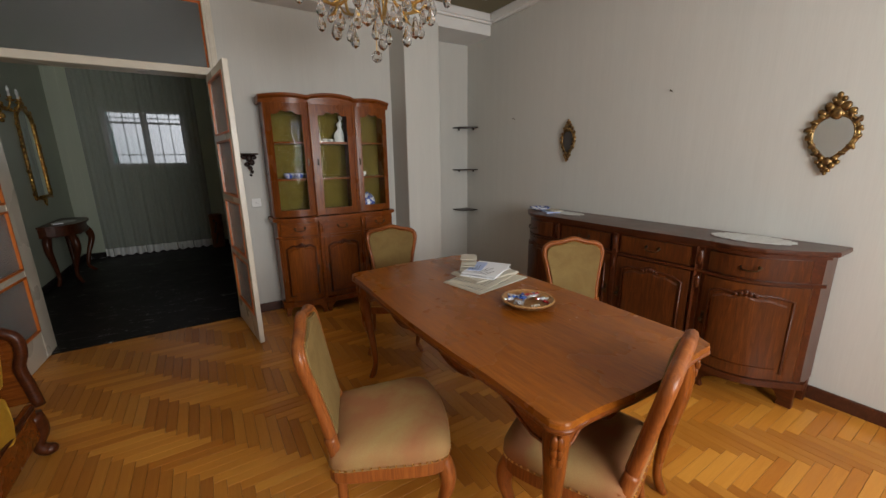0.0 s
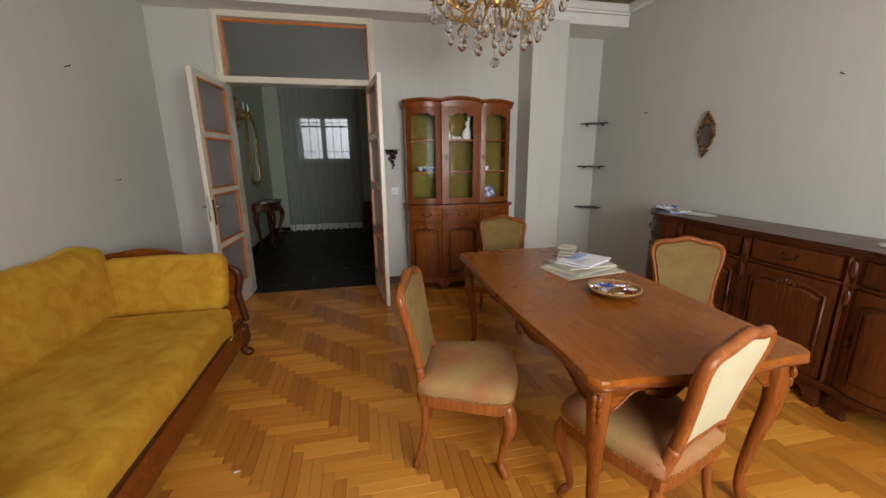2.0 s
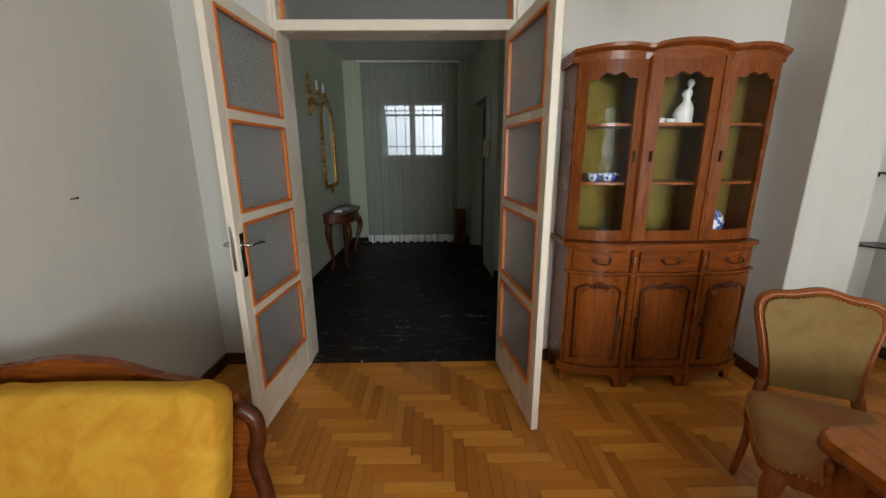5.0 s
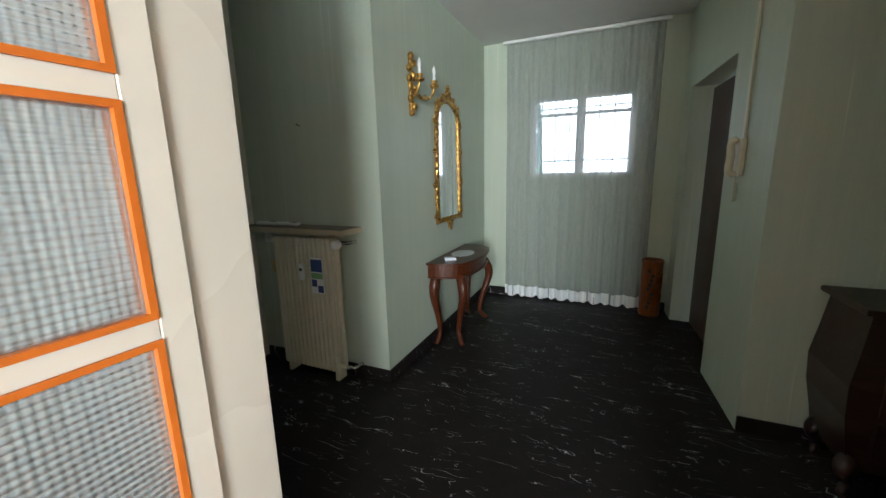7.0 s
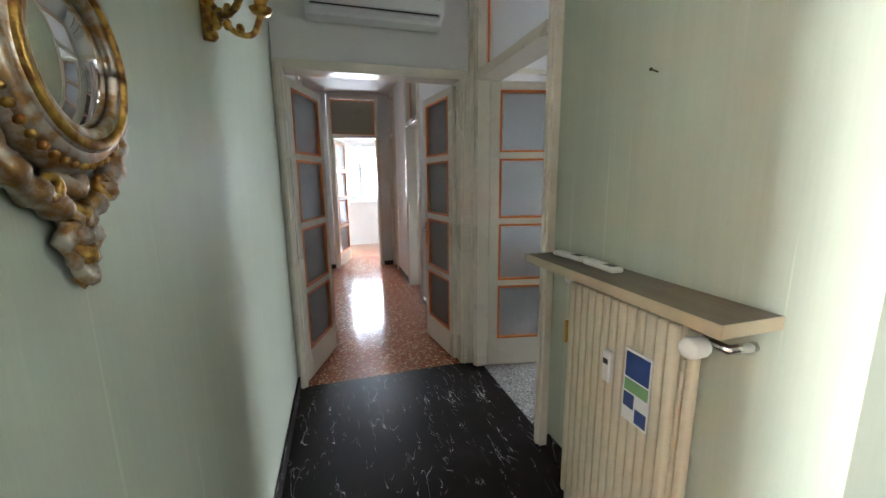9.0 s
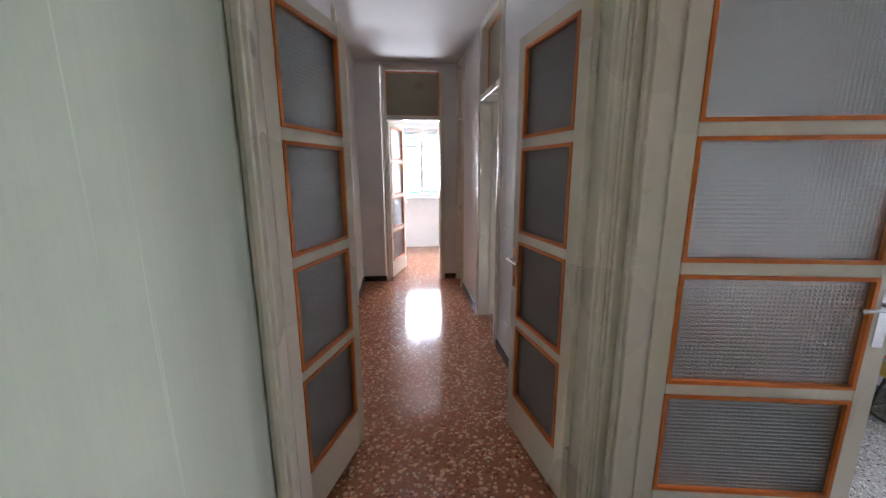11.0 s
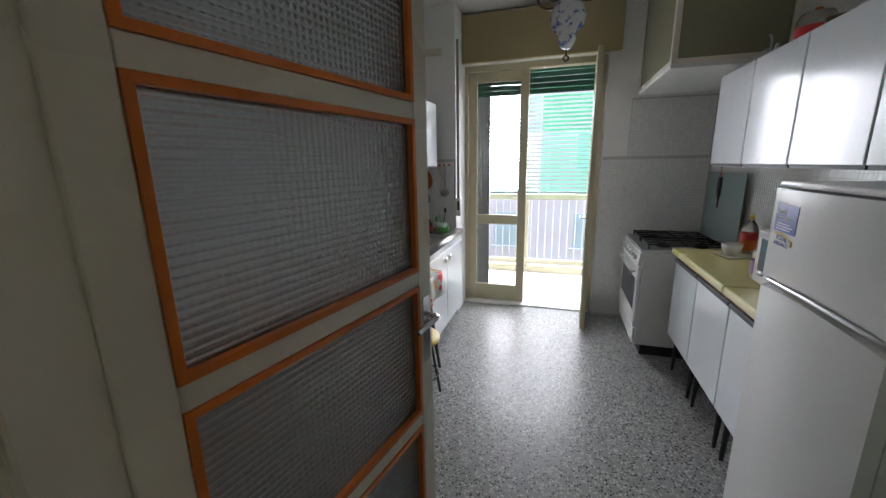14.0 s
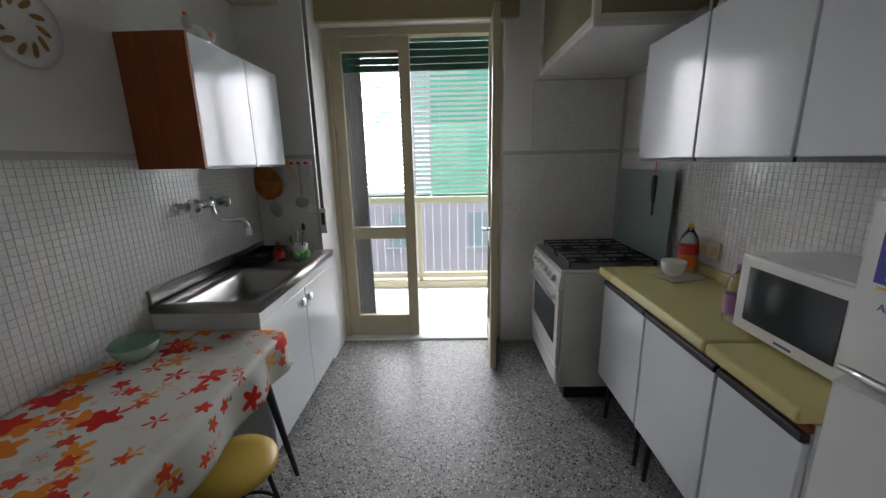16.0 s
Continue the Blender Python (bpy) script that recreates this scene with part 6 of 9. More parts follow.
def radiator():
    r = thing("radiator", (-1.76, 5.335, 0), "old cream column radiator under a shelf", "radiator")
    n = 13
    for k in range(n):
        x = -0.245 + 0.49 * k / (n - 1)
        bm = boxes((x - 0.0165, x + 0.0165, -0.145, -0.115, 0.075, 1.08), (x - 0.0165, x + 0.0165, -0.06, -0.03, 0.075, 1.08), (x - 0.015, x + 0.015, -0.115, -0.06, 0.075, 0.13), (x - 0.015, x + 0.015, -0.115, -0.06, 1.025, 1.08), bevel=0.009, segments=2)
        part("column", bm, RAD, r, "", True)
    for z in (1.045, 0.105):
        part("pipe", tube([(-0.265, -0.088, z), (0.30, -0.088, z)], 0.016), RAD, r, "", True)
    part("valve", lathe([(0.0, 0.0), (0.026, 0.0), (0.03, 0.01), (0.03, 0.05), (0.024, 0.062), (0.0, 0.064)], 18, centre=(0, 0, 0)), PLASTIC_WHITE, r, "white thermostat knob", True).matrix_basis = pose(0.335, -0.13, 1.045, 90, 0, 0)
    part("valve_body", tube([(0.30, -0.088, 1.045), (0.375, -0.088, 1.045), (0.38, -0.03, 1.045), (0.38, -0.002, 1.045)], 0.015), CHROME, r, "chrome valve", True)
    part("valve_body", tube([(0.30, -0.088, 0.105), (0.365, -0.088, 0.105), (0.37, -0.03, 0.105), (0.37, -0.002, 0.105)], 0.015), CHROME, r, "chrome lower valve", True)
    m = part("heat_meter", boxes((-0.01, 0.03, -0.17, -0.146, 0.77, 0.89), bevel=0.005), PLASTIC_WHITE, r, "white heat meter")
    part("display", boxes((-0.002, 0.022, -0.1715, -0.1702, 0.84, 0.86)), BLACK, m)
    for x in (-0.22, 0.22):
        part("bracket", boxes((x - 0.008, x + 0.008, -0.06, 0.0, 0.9, 0.94)), RAD, r)
    part("bleed_valve", boxes((-0.272, -0.262, -0.155, -0.125, 0.80, 0.90), bevel=0.003), BRASS, r, "tarnished brass strip")
    for x in (-0.23, 0.23):
        part("foot", boxes((x - 0.015, x + 0.015, -0.13, -0.04, 0.0, 0.08)), RAD, r)


radiator()
BOARD_TOP = wood("grey_brown_laminate", (0.22, 0.18, 0.12), (0.18, 0.145, 0.095), (0.13, 0.10, 0.07), 0.4)
BOARD_EDGE = paint("beige_edge_band", (0.50, 0.42, 0.28), 0.45)
sh = thing("radiator_shelf", (-1.835, 5.338, 1.118), "grey laminate shelf above the radiator", "shelf")
part("board", boxes((-0.44, 0.51, -0.21, 0, 0.0, 0.034)), BOARD_TOP, sh)
part("edge", boxes((-0.442, 0.512, -0.214, -0.2102, -0.001, 0.035)), BOARD_EDGE, sh, "beige edge strip")
part("edge", boxes((0.5102, 0.513, -0.21, 0, -0.001, 0.035)), BOARD_EDGE, sh)
for x, l, r in ((-2.12, 0.19, 4), (-1.91, 0.19, -2)):
    rc = thing("remote_control", (x, 5.255, 1.154), "white air conditioner remote control on the shelf", "remote", "remotes on the shelf", r)
    part("case", boxes((-l / 2, l / 2, -0.026, 0.026, 0, 0.022), bevel=0.009, segments=3), PLASTIC_WHITE, rc)
    part("screen", boxes((l / 2 - 0.07, l / 2 - 0.02, -0.017, 0.017, 0.0222, 0.0232)), FOIL_GREY := material("lcd_grey", (0.25, 0.28, 0.26), 0.25), rc)
cal = thing("calendar", (-1.615, 5.184, 0.81), "small blue and green picture calendar", "calendar")
cv = boxes((-0.055, 0.055, -0.006, -0.001, -0.13, 0.13))
part("card", cv, PLASTIC_WHITE, cal)
BLUE_PRINT = paint("blue_print", (0.02, 0.05, 0.20), 0.4, 0.4)
GREEN_PRINT = paint("green_print", (0.22, 0.42, 0.16), 0.4, 0.4)
part("picture", boxes((-0.05, 0.05, -0.0075, -0.0062, 0.03, 0.12)), BLUE_PRINT, cal, "dark blue picture")
part("picture", boxes((-0.05, 0.05, -0.0075, -0.0062, -0.02, 0.022)), GREEN_PRINT, cal, "green band")
part("picture", boxes((-0.05, -0.005, -0.0075, -0.0062, -0.08, -0.028), (0.003, 0.05, -0.0075, -0.0062, -0.12, -0.07)), BLUE_PRINT, cal, "blue blocks")


def round_mirror():
    m = thing("round_mirror", (-1.335, 3.886, 1.667), "round convex mirror in a worn gilt baroque frame", "mirror", turn=178.8)
    m.scale = (0.74, 0.75, 0.78)
    ring = lambda r, y, t, bm: tube([(r * math.cos(2 * math.pi * k / 40), y, r * math.sin(2 * math.pi * k / 40)) for k in range(41)], t, 10, bm)
    bm = bmesh.new()
    for r, y, t in ((0.165, -0.022, 0.024), (0.152, -0.04, 0.022), (0.138, -0.052, 0.018), (0.122, -0.058, 0.012)):
        ring(r, y, t, bm)
    part("rim", bm, OLD_GILT, m, "silvered round rim", True)
    bm = ring(0.138, -0.066, 0.010, bmesh.new())
    part("gold_rim", bm, GILT, m, "gilded outer rim", True)
    g = lathe([(0.118, 0.0), (0.09, 0.012), (0.05, 0.022), (0.0, 0.026)], 32)
    bmesh.ops.transform(g, verts=g.verts, matrix=pose(0, -0.048, 0, 90, 0, 0))
    part("glass", g, MIRROR, m, "convex silvered glass", True)
    for k in range(44):
        a = 2 * math.pi * k / 44
        bm = bmesh.new()
        blob(bm, (0.172 * math.cos(a), -0.046, 0.172 * math.sin(a)), (0.010, 0.010, 0.008), (0, -a, 0), 6, 4)
        part("bead", bm, GILT, m, "", True)
    tight = lambda b: b if b < 0.15 else 0.15 + 0.8 * (b - 0.15)
    # leaf scrolls: curling stems with lobed leaves, above and below
    for s in (1, -1):
        for q in (1, -1):
            stem = [(q * 0.02, 0.40), (q * 0.045, 0.34), (q * 0.02, 0.29), (q * 0.07, 0.25), (q * 0.12, 0.21), (q * 0.165, 0.14), (q * 0.20, 0.08), (q * 0.185, 0.03)]
            path = smooth_path([(a, -0.022, s * tight(b)) for a, b in stem], 4)
            radii = [0.008 + 0.016 * math.sin(math.pi * i / (len(path) - 1)) + 0.005 * math.sin(i * 1.9) for i in range(len(path))]
            part("scroll", tube(path, radii, 8), OLD_GILT, m, "worn silvered leaf scroll", True)
            curl = [(q * (0.075 + 0.034 * (1 - k / 14) * math.cos(k * 0.7)), -0.034, s * (0.205 + 0.026 * (1 - k / 14) * math.sin(k * 0.7))) for k in range(13)]
            part("curl", tube(curl, [0.011 - 0.0005 * k for k in range(13)], 8), GILT, m, "gilded curl", True)
        for k, (z, w) in enumerate(((0.21, 0.050), (0.265, 0.042), (0.315, 0.034), (0.36, 0.028), (0.405, 0.020))):
            z = tight(z)
            leaf = [(w, -0.012, s * (z - 0.018)), (w * 0.55, -0.02, s * z), (0, -0.026, s * (z + 0.016)), (-w * 0.55, -0.02, s * z), (-w, -0.012, s * (z - 0.018))]
            part("leaf", tube(smooth_path(leaf, 3), [0.006, 0.010, 0.013, 0.016, 0.017, 0.018, 0.019, 0.018, 0.017, 0.016, 0.013, 0.010, 0.006], 8), GILT if k % 2 else OLD_GILT, m, "", True)
    part("finial", lathe([(0.0, -0.395), (0.009, -0.385), (0.014, -0.375), (0.010, -0.365), (0.016, -0.355), (0.0, -0.345)], 12, centre=(0, -0.014, 0)), GILT, m, "", True)


round_mirror()


def air_conditioner():
    a = thing("air_conditioner", (-3.458, 4.595, 2.655), "white wall air conditioner with open flap", "air conditioner", turn=90)
    side = [(0.0, -0.14), (-0.12, -0.14), (-0.19, -0.09), (-0.21, 0.0), (-0.21, 0.12), (-0.18, 0.155), (0.0, 0.155)]
    pts = [(a_, b_) for a_, b_ in side]
    part("case", prism(pts, -0.435, 0.435, "x", bevel=0.006), PLASTIC_WHITE, a)
    part("flap", boxes((-0.40, 0.40, -0.205, -0.125, -0.125, -0.118)), PLASTIC_WHITE, a, "white outlet flap").matrix_basis = pose(0, 0.0, 0.0, 0, 0, 0)
    part("slot", boxes((-0.40, 0.40, -0.212, -0.2105, -0.02, -0.008), (-0.40, 0.40, -0.186, -0.178, -0.105, -0.098)), BLACK, a, "dark outlet slots")
    part("label", boxes((0.02, 0.05, -0.2125, -0.2105, -0.055, -0.035)), IVORY, a, "small yellow sticker")


air_conditioner()
wall_socket((-2.22, 5.339, 1.04), 0, "white plastic switch plate beside the radiator")
# corridor fittings
for (x, z, note) in ((-5.0, 1.05, "white room thermostat on the corridor wall"), (-4.88, 0.29, "white plastic wall socket")):
    wall_socket((x, 5.289, z), 0, note)
# far room window
w3 = thing("window_3", (0, 0, 0), "white casement window with green shutter", "window", "", 0, "structure")
for y0, y1 in ((4.25, 4.33), (4.91, 4.99), (5.57, 5.65)):
    part("window_frame", boxes((-9.90, -9.83, y0, y1, 1.02, 2.35), bevel=0.004), WHITE_PAINT, w3)
for y0, y1 in ((4.33, 4.91), (4.99, 5.57)):
    for z0, z1 in ((1.02, 1.09), (2.28, 2.35)):
        part("window_frame", boxes((-9.895, -9.835, y0, y1, z0, z1)), WHITE_PAINT, w3)
    p = part("pane", boxes((-9.867, -9.863, y0 - 0.003, y1 + 0.003, 1.08, 2.29)), CLEAR, w3)
    p.visible_shadow = False
part("window_sill", boxes((-9.8, -9.70, 4.2, 5.7, 0.99, 1.019), bevel=0.005), WHITE_PAINT, w3)
SHUTTER_GREEN = paint("dark_green_shutter", (0.02, 0.10, 0.065), 0.5, 0.2)
for k in range(7):
    z = 2.0 + 0.05 * k
    part("shutter_slat", boxes((-9.965, -9.945, 4.26, 5.64, z, z + 0.046), bevel=0.004), SHUTTER_GREEN, w3)
TEAL = paint("teal_awning", (0.02, 0.42, 0.28), 0.6, 0.2)
structure("awning", boxes((-10.12, -10.06, 4.7, 5.5, 1.02, 1.14)), TEAL, "teal awning edge outside the window", "awning")
LEAF = bpy.data.materials.new("leaves")
LEAF.use_nodes = True
finish(LEAF, ramp(LEAF, node(LEAF, "ShaderNodeNewGeometry").outputs["Random Per Island"], (0, (0.03, 0.07, 0.015)), (1, (0.10, 0.17, 0.04))))


def tree(at, height, spread, seed):
    t = thing("tree", at, "leafy green tree outside the window", "tree", "trees outside")
    rnd = random.Random(seed)
    bm = tube([(0, 0, 0), (0.1, 0.05, height * 0.35), (0.0, 0.1, height * 0.7)], [0.16, 0.12, 0.05], 8)
    for k in range(6):
        a = k * 1.1
        tube([(0.05, 0.05, height * (0.3 + 0.05 * k)), (spread * 0.6 * math.cos(a), spread * 0.6 * math.sin(a), height * (0.5 + 0.06 * k))], [0.06, 0.015], 6, bm)
    part("trunk", bm, SHADOW_WOOD, t)
    verts, faces = [], []
    for k in range(5200):
        a, b, r = rnd.uniform(0, 6.28), rnd.uniform(-1, 1), rnd.random() ** 0.45
        c = Vector((spread * r * math.cos(a) * math.sqrt(1 - b * b), spread * r * math.sin(a) * math.sqrt(1 - b * b), height * 0.66 + height * 0.36 * r * b))
        if noise.noise(c * 0.9 + Vector((seed, 0, 0))) < -0.12:
            continue
        q = Euler((rnd.uniform(0, 6), rnd.uniform(0, 6), rnd.uniform(0, 6))).to_matrix()
        s = rnd.uniform(0.09, 0.17)
        i = len(verts)
        verts += [c + q @ Vector(p) * s for p in ((-1, 0, 0), (0, -0.5, 0.1), (1, 0, 0), (0, 0.5, 0.1))]
        faces.append((i, i + 1, i + 2, i + 3))
    me = bpy.data.meshes.new("crown")
    me.from_pydata(verts, [], faces)
    me.materials.append(LEAF)
    o = new("crown", me)
    o.parent = t
    tagged(o, "", "", "", "stuff")


tree((-19, 5.2, -6), 9.0, 3.0, 1)
tree((-21, 9.5, -6), 9.5, 3.2, 2)
tree((-20, 1.0, -6), 8.6, 2.8, 3)
tree((-25, 6.0, -6), 11.0, 3.6, 4)
structure("ground", boxes((-400, 400, -400, 400, -6.2, -6.0)), plaster("street_ground", (0.22, 0.21, 0.19), (0.16, 0.155, 0.14)), "grey ground far below", "ground")


# ---- kitchen ----
LACQUER = paint("white_lacquer", (0.72, 0.75, 0.77), 0.16, 0.04)
ENAMEL = paint("white_enamel", (0.72, 0.72, 0.69), 0.22, 0.06)
CHERRY = wood("cherry_veneer", (0.36, 0.105, 0.035), (0.29, 0.080, 0.026), (0.20, 0.05, 0.018), 0.4, along="z", coat=0.05)
YELLOW_TOP = paint("pale_yellow_worktop", (0.66, 0.60, 0.25), 0.28, 0.12)
RUBBER = material("black_plastic", (0.015, 0.015, 0.016), 0.5)
KX = KE - 0.002


def wall_unit(y0, y1, label):
    """White wall cupboard on the right wall; its door faces -x."""
    u = thing("wall_cabinet", (KX, (y0 + y1) / 2, 1.5), label, "cabinet", "white wall cabinets", -90)
    w = (y1 - y0) / 2
    part("body", boxes((-w + 0.001, w - 0.001, -0.288, 0, 0.012, 0.54)), LACQUER, u)
    d = part("door", boxes((-w + 0.003, w - 0.003, -0.308, -0.290, 0.004, 0.545), bevel=0.003), LACQUER, u)
    part("grip", boxes((-w + 0.004, w - 0.004, -0.30, -0.262, -0.012, 0.003)), RUBBER, d, "black grip strip")
    return u


for a, b in ((7.655, 8.115), (7.195, 7.65), (6.735, 7.19), (6.275, 6.73)):
    wall_unit(a, b, "glossy white wall cabinet with black grip")


def base_unit(y0, y1, label):
    u = thing("base_cabinet", (KX, (y0 + y1) / 2, 0), label, "cabinet", "white base cabinets", -90)
    w = (y1 - y0) / 2
    part("body", boxes((-w + 0.001, w - 0.001, -0.425, 0, 0.285, 0.875)), LACQUER, u)
    d = part("door", boxes((-w + 0.003, w - 0.003, -0.447, -0.427, 0.275, 0.822), bevel=0.003), LACQUER, u)
    part("grip", boxes((-w + 0.003, w - 0.003, -0.455, -0.43, 0.824, 0.85), bevel=0.004), RUBBER, d, "black grip strip")
    part("rail", boxes((-w + 0.003, w - 0.003, -0.44, -0.427, 0.852, 0.874)), CHERRY, u, "brown rail under the worktop")
    for x in (-w + 0.05, w - 0.05):
        for y in (-0.39, -0.06):
            part("leg", tube([(x, y, 0.285), (x * 1.03, y - 0.008, 0.0)], [0.018, 0.010], 8), RUBBER, u, "black tapered leg")
    return u


for a, b in ((7.625, 8.075), (7.165, 7.62), (6.85, 7.16)):
    base_unit(a, b, "white base cabinet on black tapered legs")
for a, b in ((7.20, 8.10), (6.85, 7.196)):
    wt = thing("worktop", (KX, (a + b) / 2, 0.876), "pale yellow worktop with a rounded edge", "worktop", "yellow worktops", -90)
    w = (b - a) / 2
    part("slab", boxes((-w + 0.001, w - 0.001, -0.475, 0, 0, 0.044), bevel=0.012, segments=3), YELLOW_TOP, wt)
    part("upstand", boxes((-w + 0.002, w - 0.002, -0.022, -0.001, 0.045, 0.095), bevel=0.006, segments=2), YELLOW_TOP, wt)


def fridge():
    f = thing("fridge", (KX - 0.005, 6.455, 0), "white two-door fridge with a sticker", "fridge", turn=-90)
    w = 0.295
    part("body", boxes((-w, w, -0.48, 0, 0.03, 1.43), bevel=0.012, segments=2), ENAMEL, f)
    def front(z0, z1):
        bm = bmesh.new()
        n = 16
        rows = []
        for k in range(n + 1):
            x = -w + 2 * w * k / n
            y = -0.52 - 0.016 * (1 - (x / w) ** 2)
            sag = 0.022 * (1 - (x / w) ** 2)
            rows.append([bm.verts.new(p) for p in ((x, -0.483, z0), (x, y, z0 + (sag if z0 > 1 else 0)), (x, y, z1 - (0 if z1 > 1.2 else 0.02 - sag)), (x, -0.483, z1))])
        for a, b in zip(rows, rows[1:]):
            for k in range(4):
                bm.faces.new((a[k], b[k], b[(k + 1) % 4], a[(k + 1) % 4]))
        bm.faces.new(rows[0][::-1])
        bm.faces.new(rows[-1])
        bmesh.ops.bevel(bm, geom=[e for e in bm.edges if e.calc_length() < 0.6 and len(e.link_faces) == 2 and e.calc_face_angle(0) > 1.2], offset=0.008, segments=2, affect="EDGES")
        return bm
    part("door", front(0.06, 1.085), ENAMEL, f, "lower fridge door")
    fd = part("freezer_door", front(1.105, 1.428), ENAMEL, f, "upper freezer door")
    part("top", boxes((-w - 0.003, w + 0.003, -0.515, 0.0, 1.432, 1.452), bevel=0.008, segments=2), ENAMEL, f)
    part("handle_strip", tube([(-w + 2 * w * k / 12, -0.512 - 0.016 * (1 - ((-w + 2 * w * k / 12) / w) ** 2), 1.095 + 0.012 * (1 - ((-w + 2 * w * k / 12) / w) ** 2)) for k in range(13)], 0.008, 8), STEEL, f, "grey curved grip line", True)
    for x in (-w + 0.05, w - 0.05):
        for y in (-0.44, -0.05):
            part("foot", tube([(x, y, 0.0), (x, y, 0.032)], 0.018), RUBBER, f)
    bow = lambda x: 0.52 + 0.016 * (1 - (x / w) ** 2)
    part("sticker", slab(bmesh.new(), bow, -0.265, -0.115, 1.283, 1.378, -0.001, 0.0015, 8), paint("navy_sticker", (0.03, 0.03, 0.30), 0.3, 0.05), fd, "navy blue sticker")
    for k in range(3):
        part("print", slab(bmesh.new(), bow, -0.245, -0.15 + 0.012 * (k % 2), 1.310 - 0.009 * k, 1.313 - 0.009 * k, 0.0015, 0.0022, 6), material("white_print", (0.8, 0.8, 0.8), 0.5), fd, "small unreadable print")
    return f, fd


fr, fr_door = fridge()


def writing(text, size, mat, parent, m, name="lettering", label=""):
    c = bpy.data.curves.new(name, "FONT")
    c.body, c.size, c.extrude = text, size, 0.0004
    o = bpy.data.objects.new(name, c)
    scene.collection.objects.link(o)
    me = bpy.data.meshes.new_from_object(o.evaluated_get(bpy.context.evaluated_depsgraph_get()))
    bpy.data.objects.remove(o)
    me.materials.append(mat)
    q = new(name, me)
    q.parent = parent
    q.matrix_basis = m
    if label:
        q["label"] = label
    return q


LETTER_WHITE = material("white_letters", (0.8, 0.8, 0.8), 0.5)
LETTER_BLUE = material("blue_letters", (0.05, 0.06, 0.25), 0.5)
YELLOW_INK = material("yellow_ink", (0.75, 0.5, 0.05), 0.5)
for words, size, ink, x, z in (("5 anni", 0.030, LETTER_WHITE, -0.258, 1.346), ("senza pensieri", 0.0185, LETTER_WHITE, -0.252, 1.326), ("TOTAL", 0.026, LETTER_BLUE, -0.235, 1.255), ("ASSISTANCE", 0.018, LETTER_BLUE, -0.245, 1.237)):
    depth = 0.52 + 0.016 * (1 - (x / 0.295) ** 2) + 0.0028
    writing(words, size, ink, fr_door, pose(x, -depth, z, 90, 0, -4.1), label="printed words")
part("swoosh", tube(smooth_path([(-0.255, -0.527, 1.275), (-0.20, -0.531, 1.278), (-0.13, -0.5345, 1.262), (-0.125, -0.535, 1.245)], 4), 0.003, 6, flat=0.3), YELLOW_INK, fr_door, "yellow curved stroke")


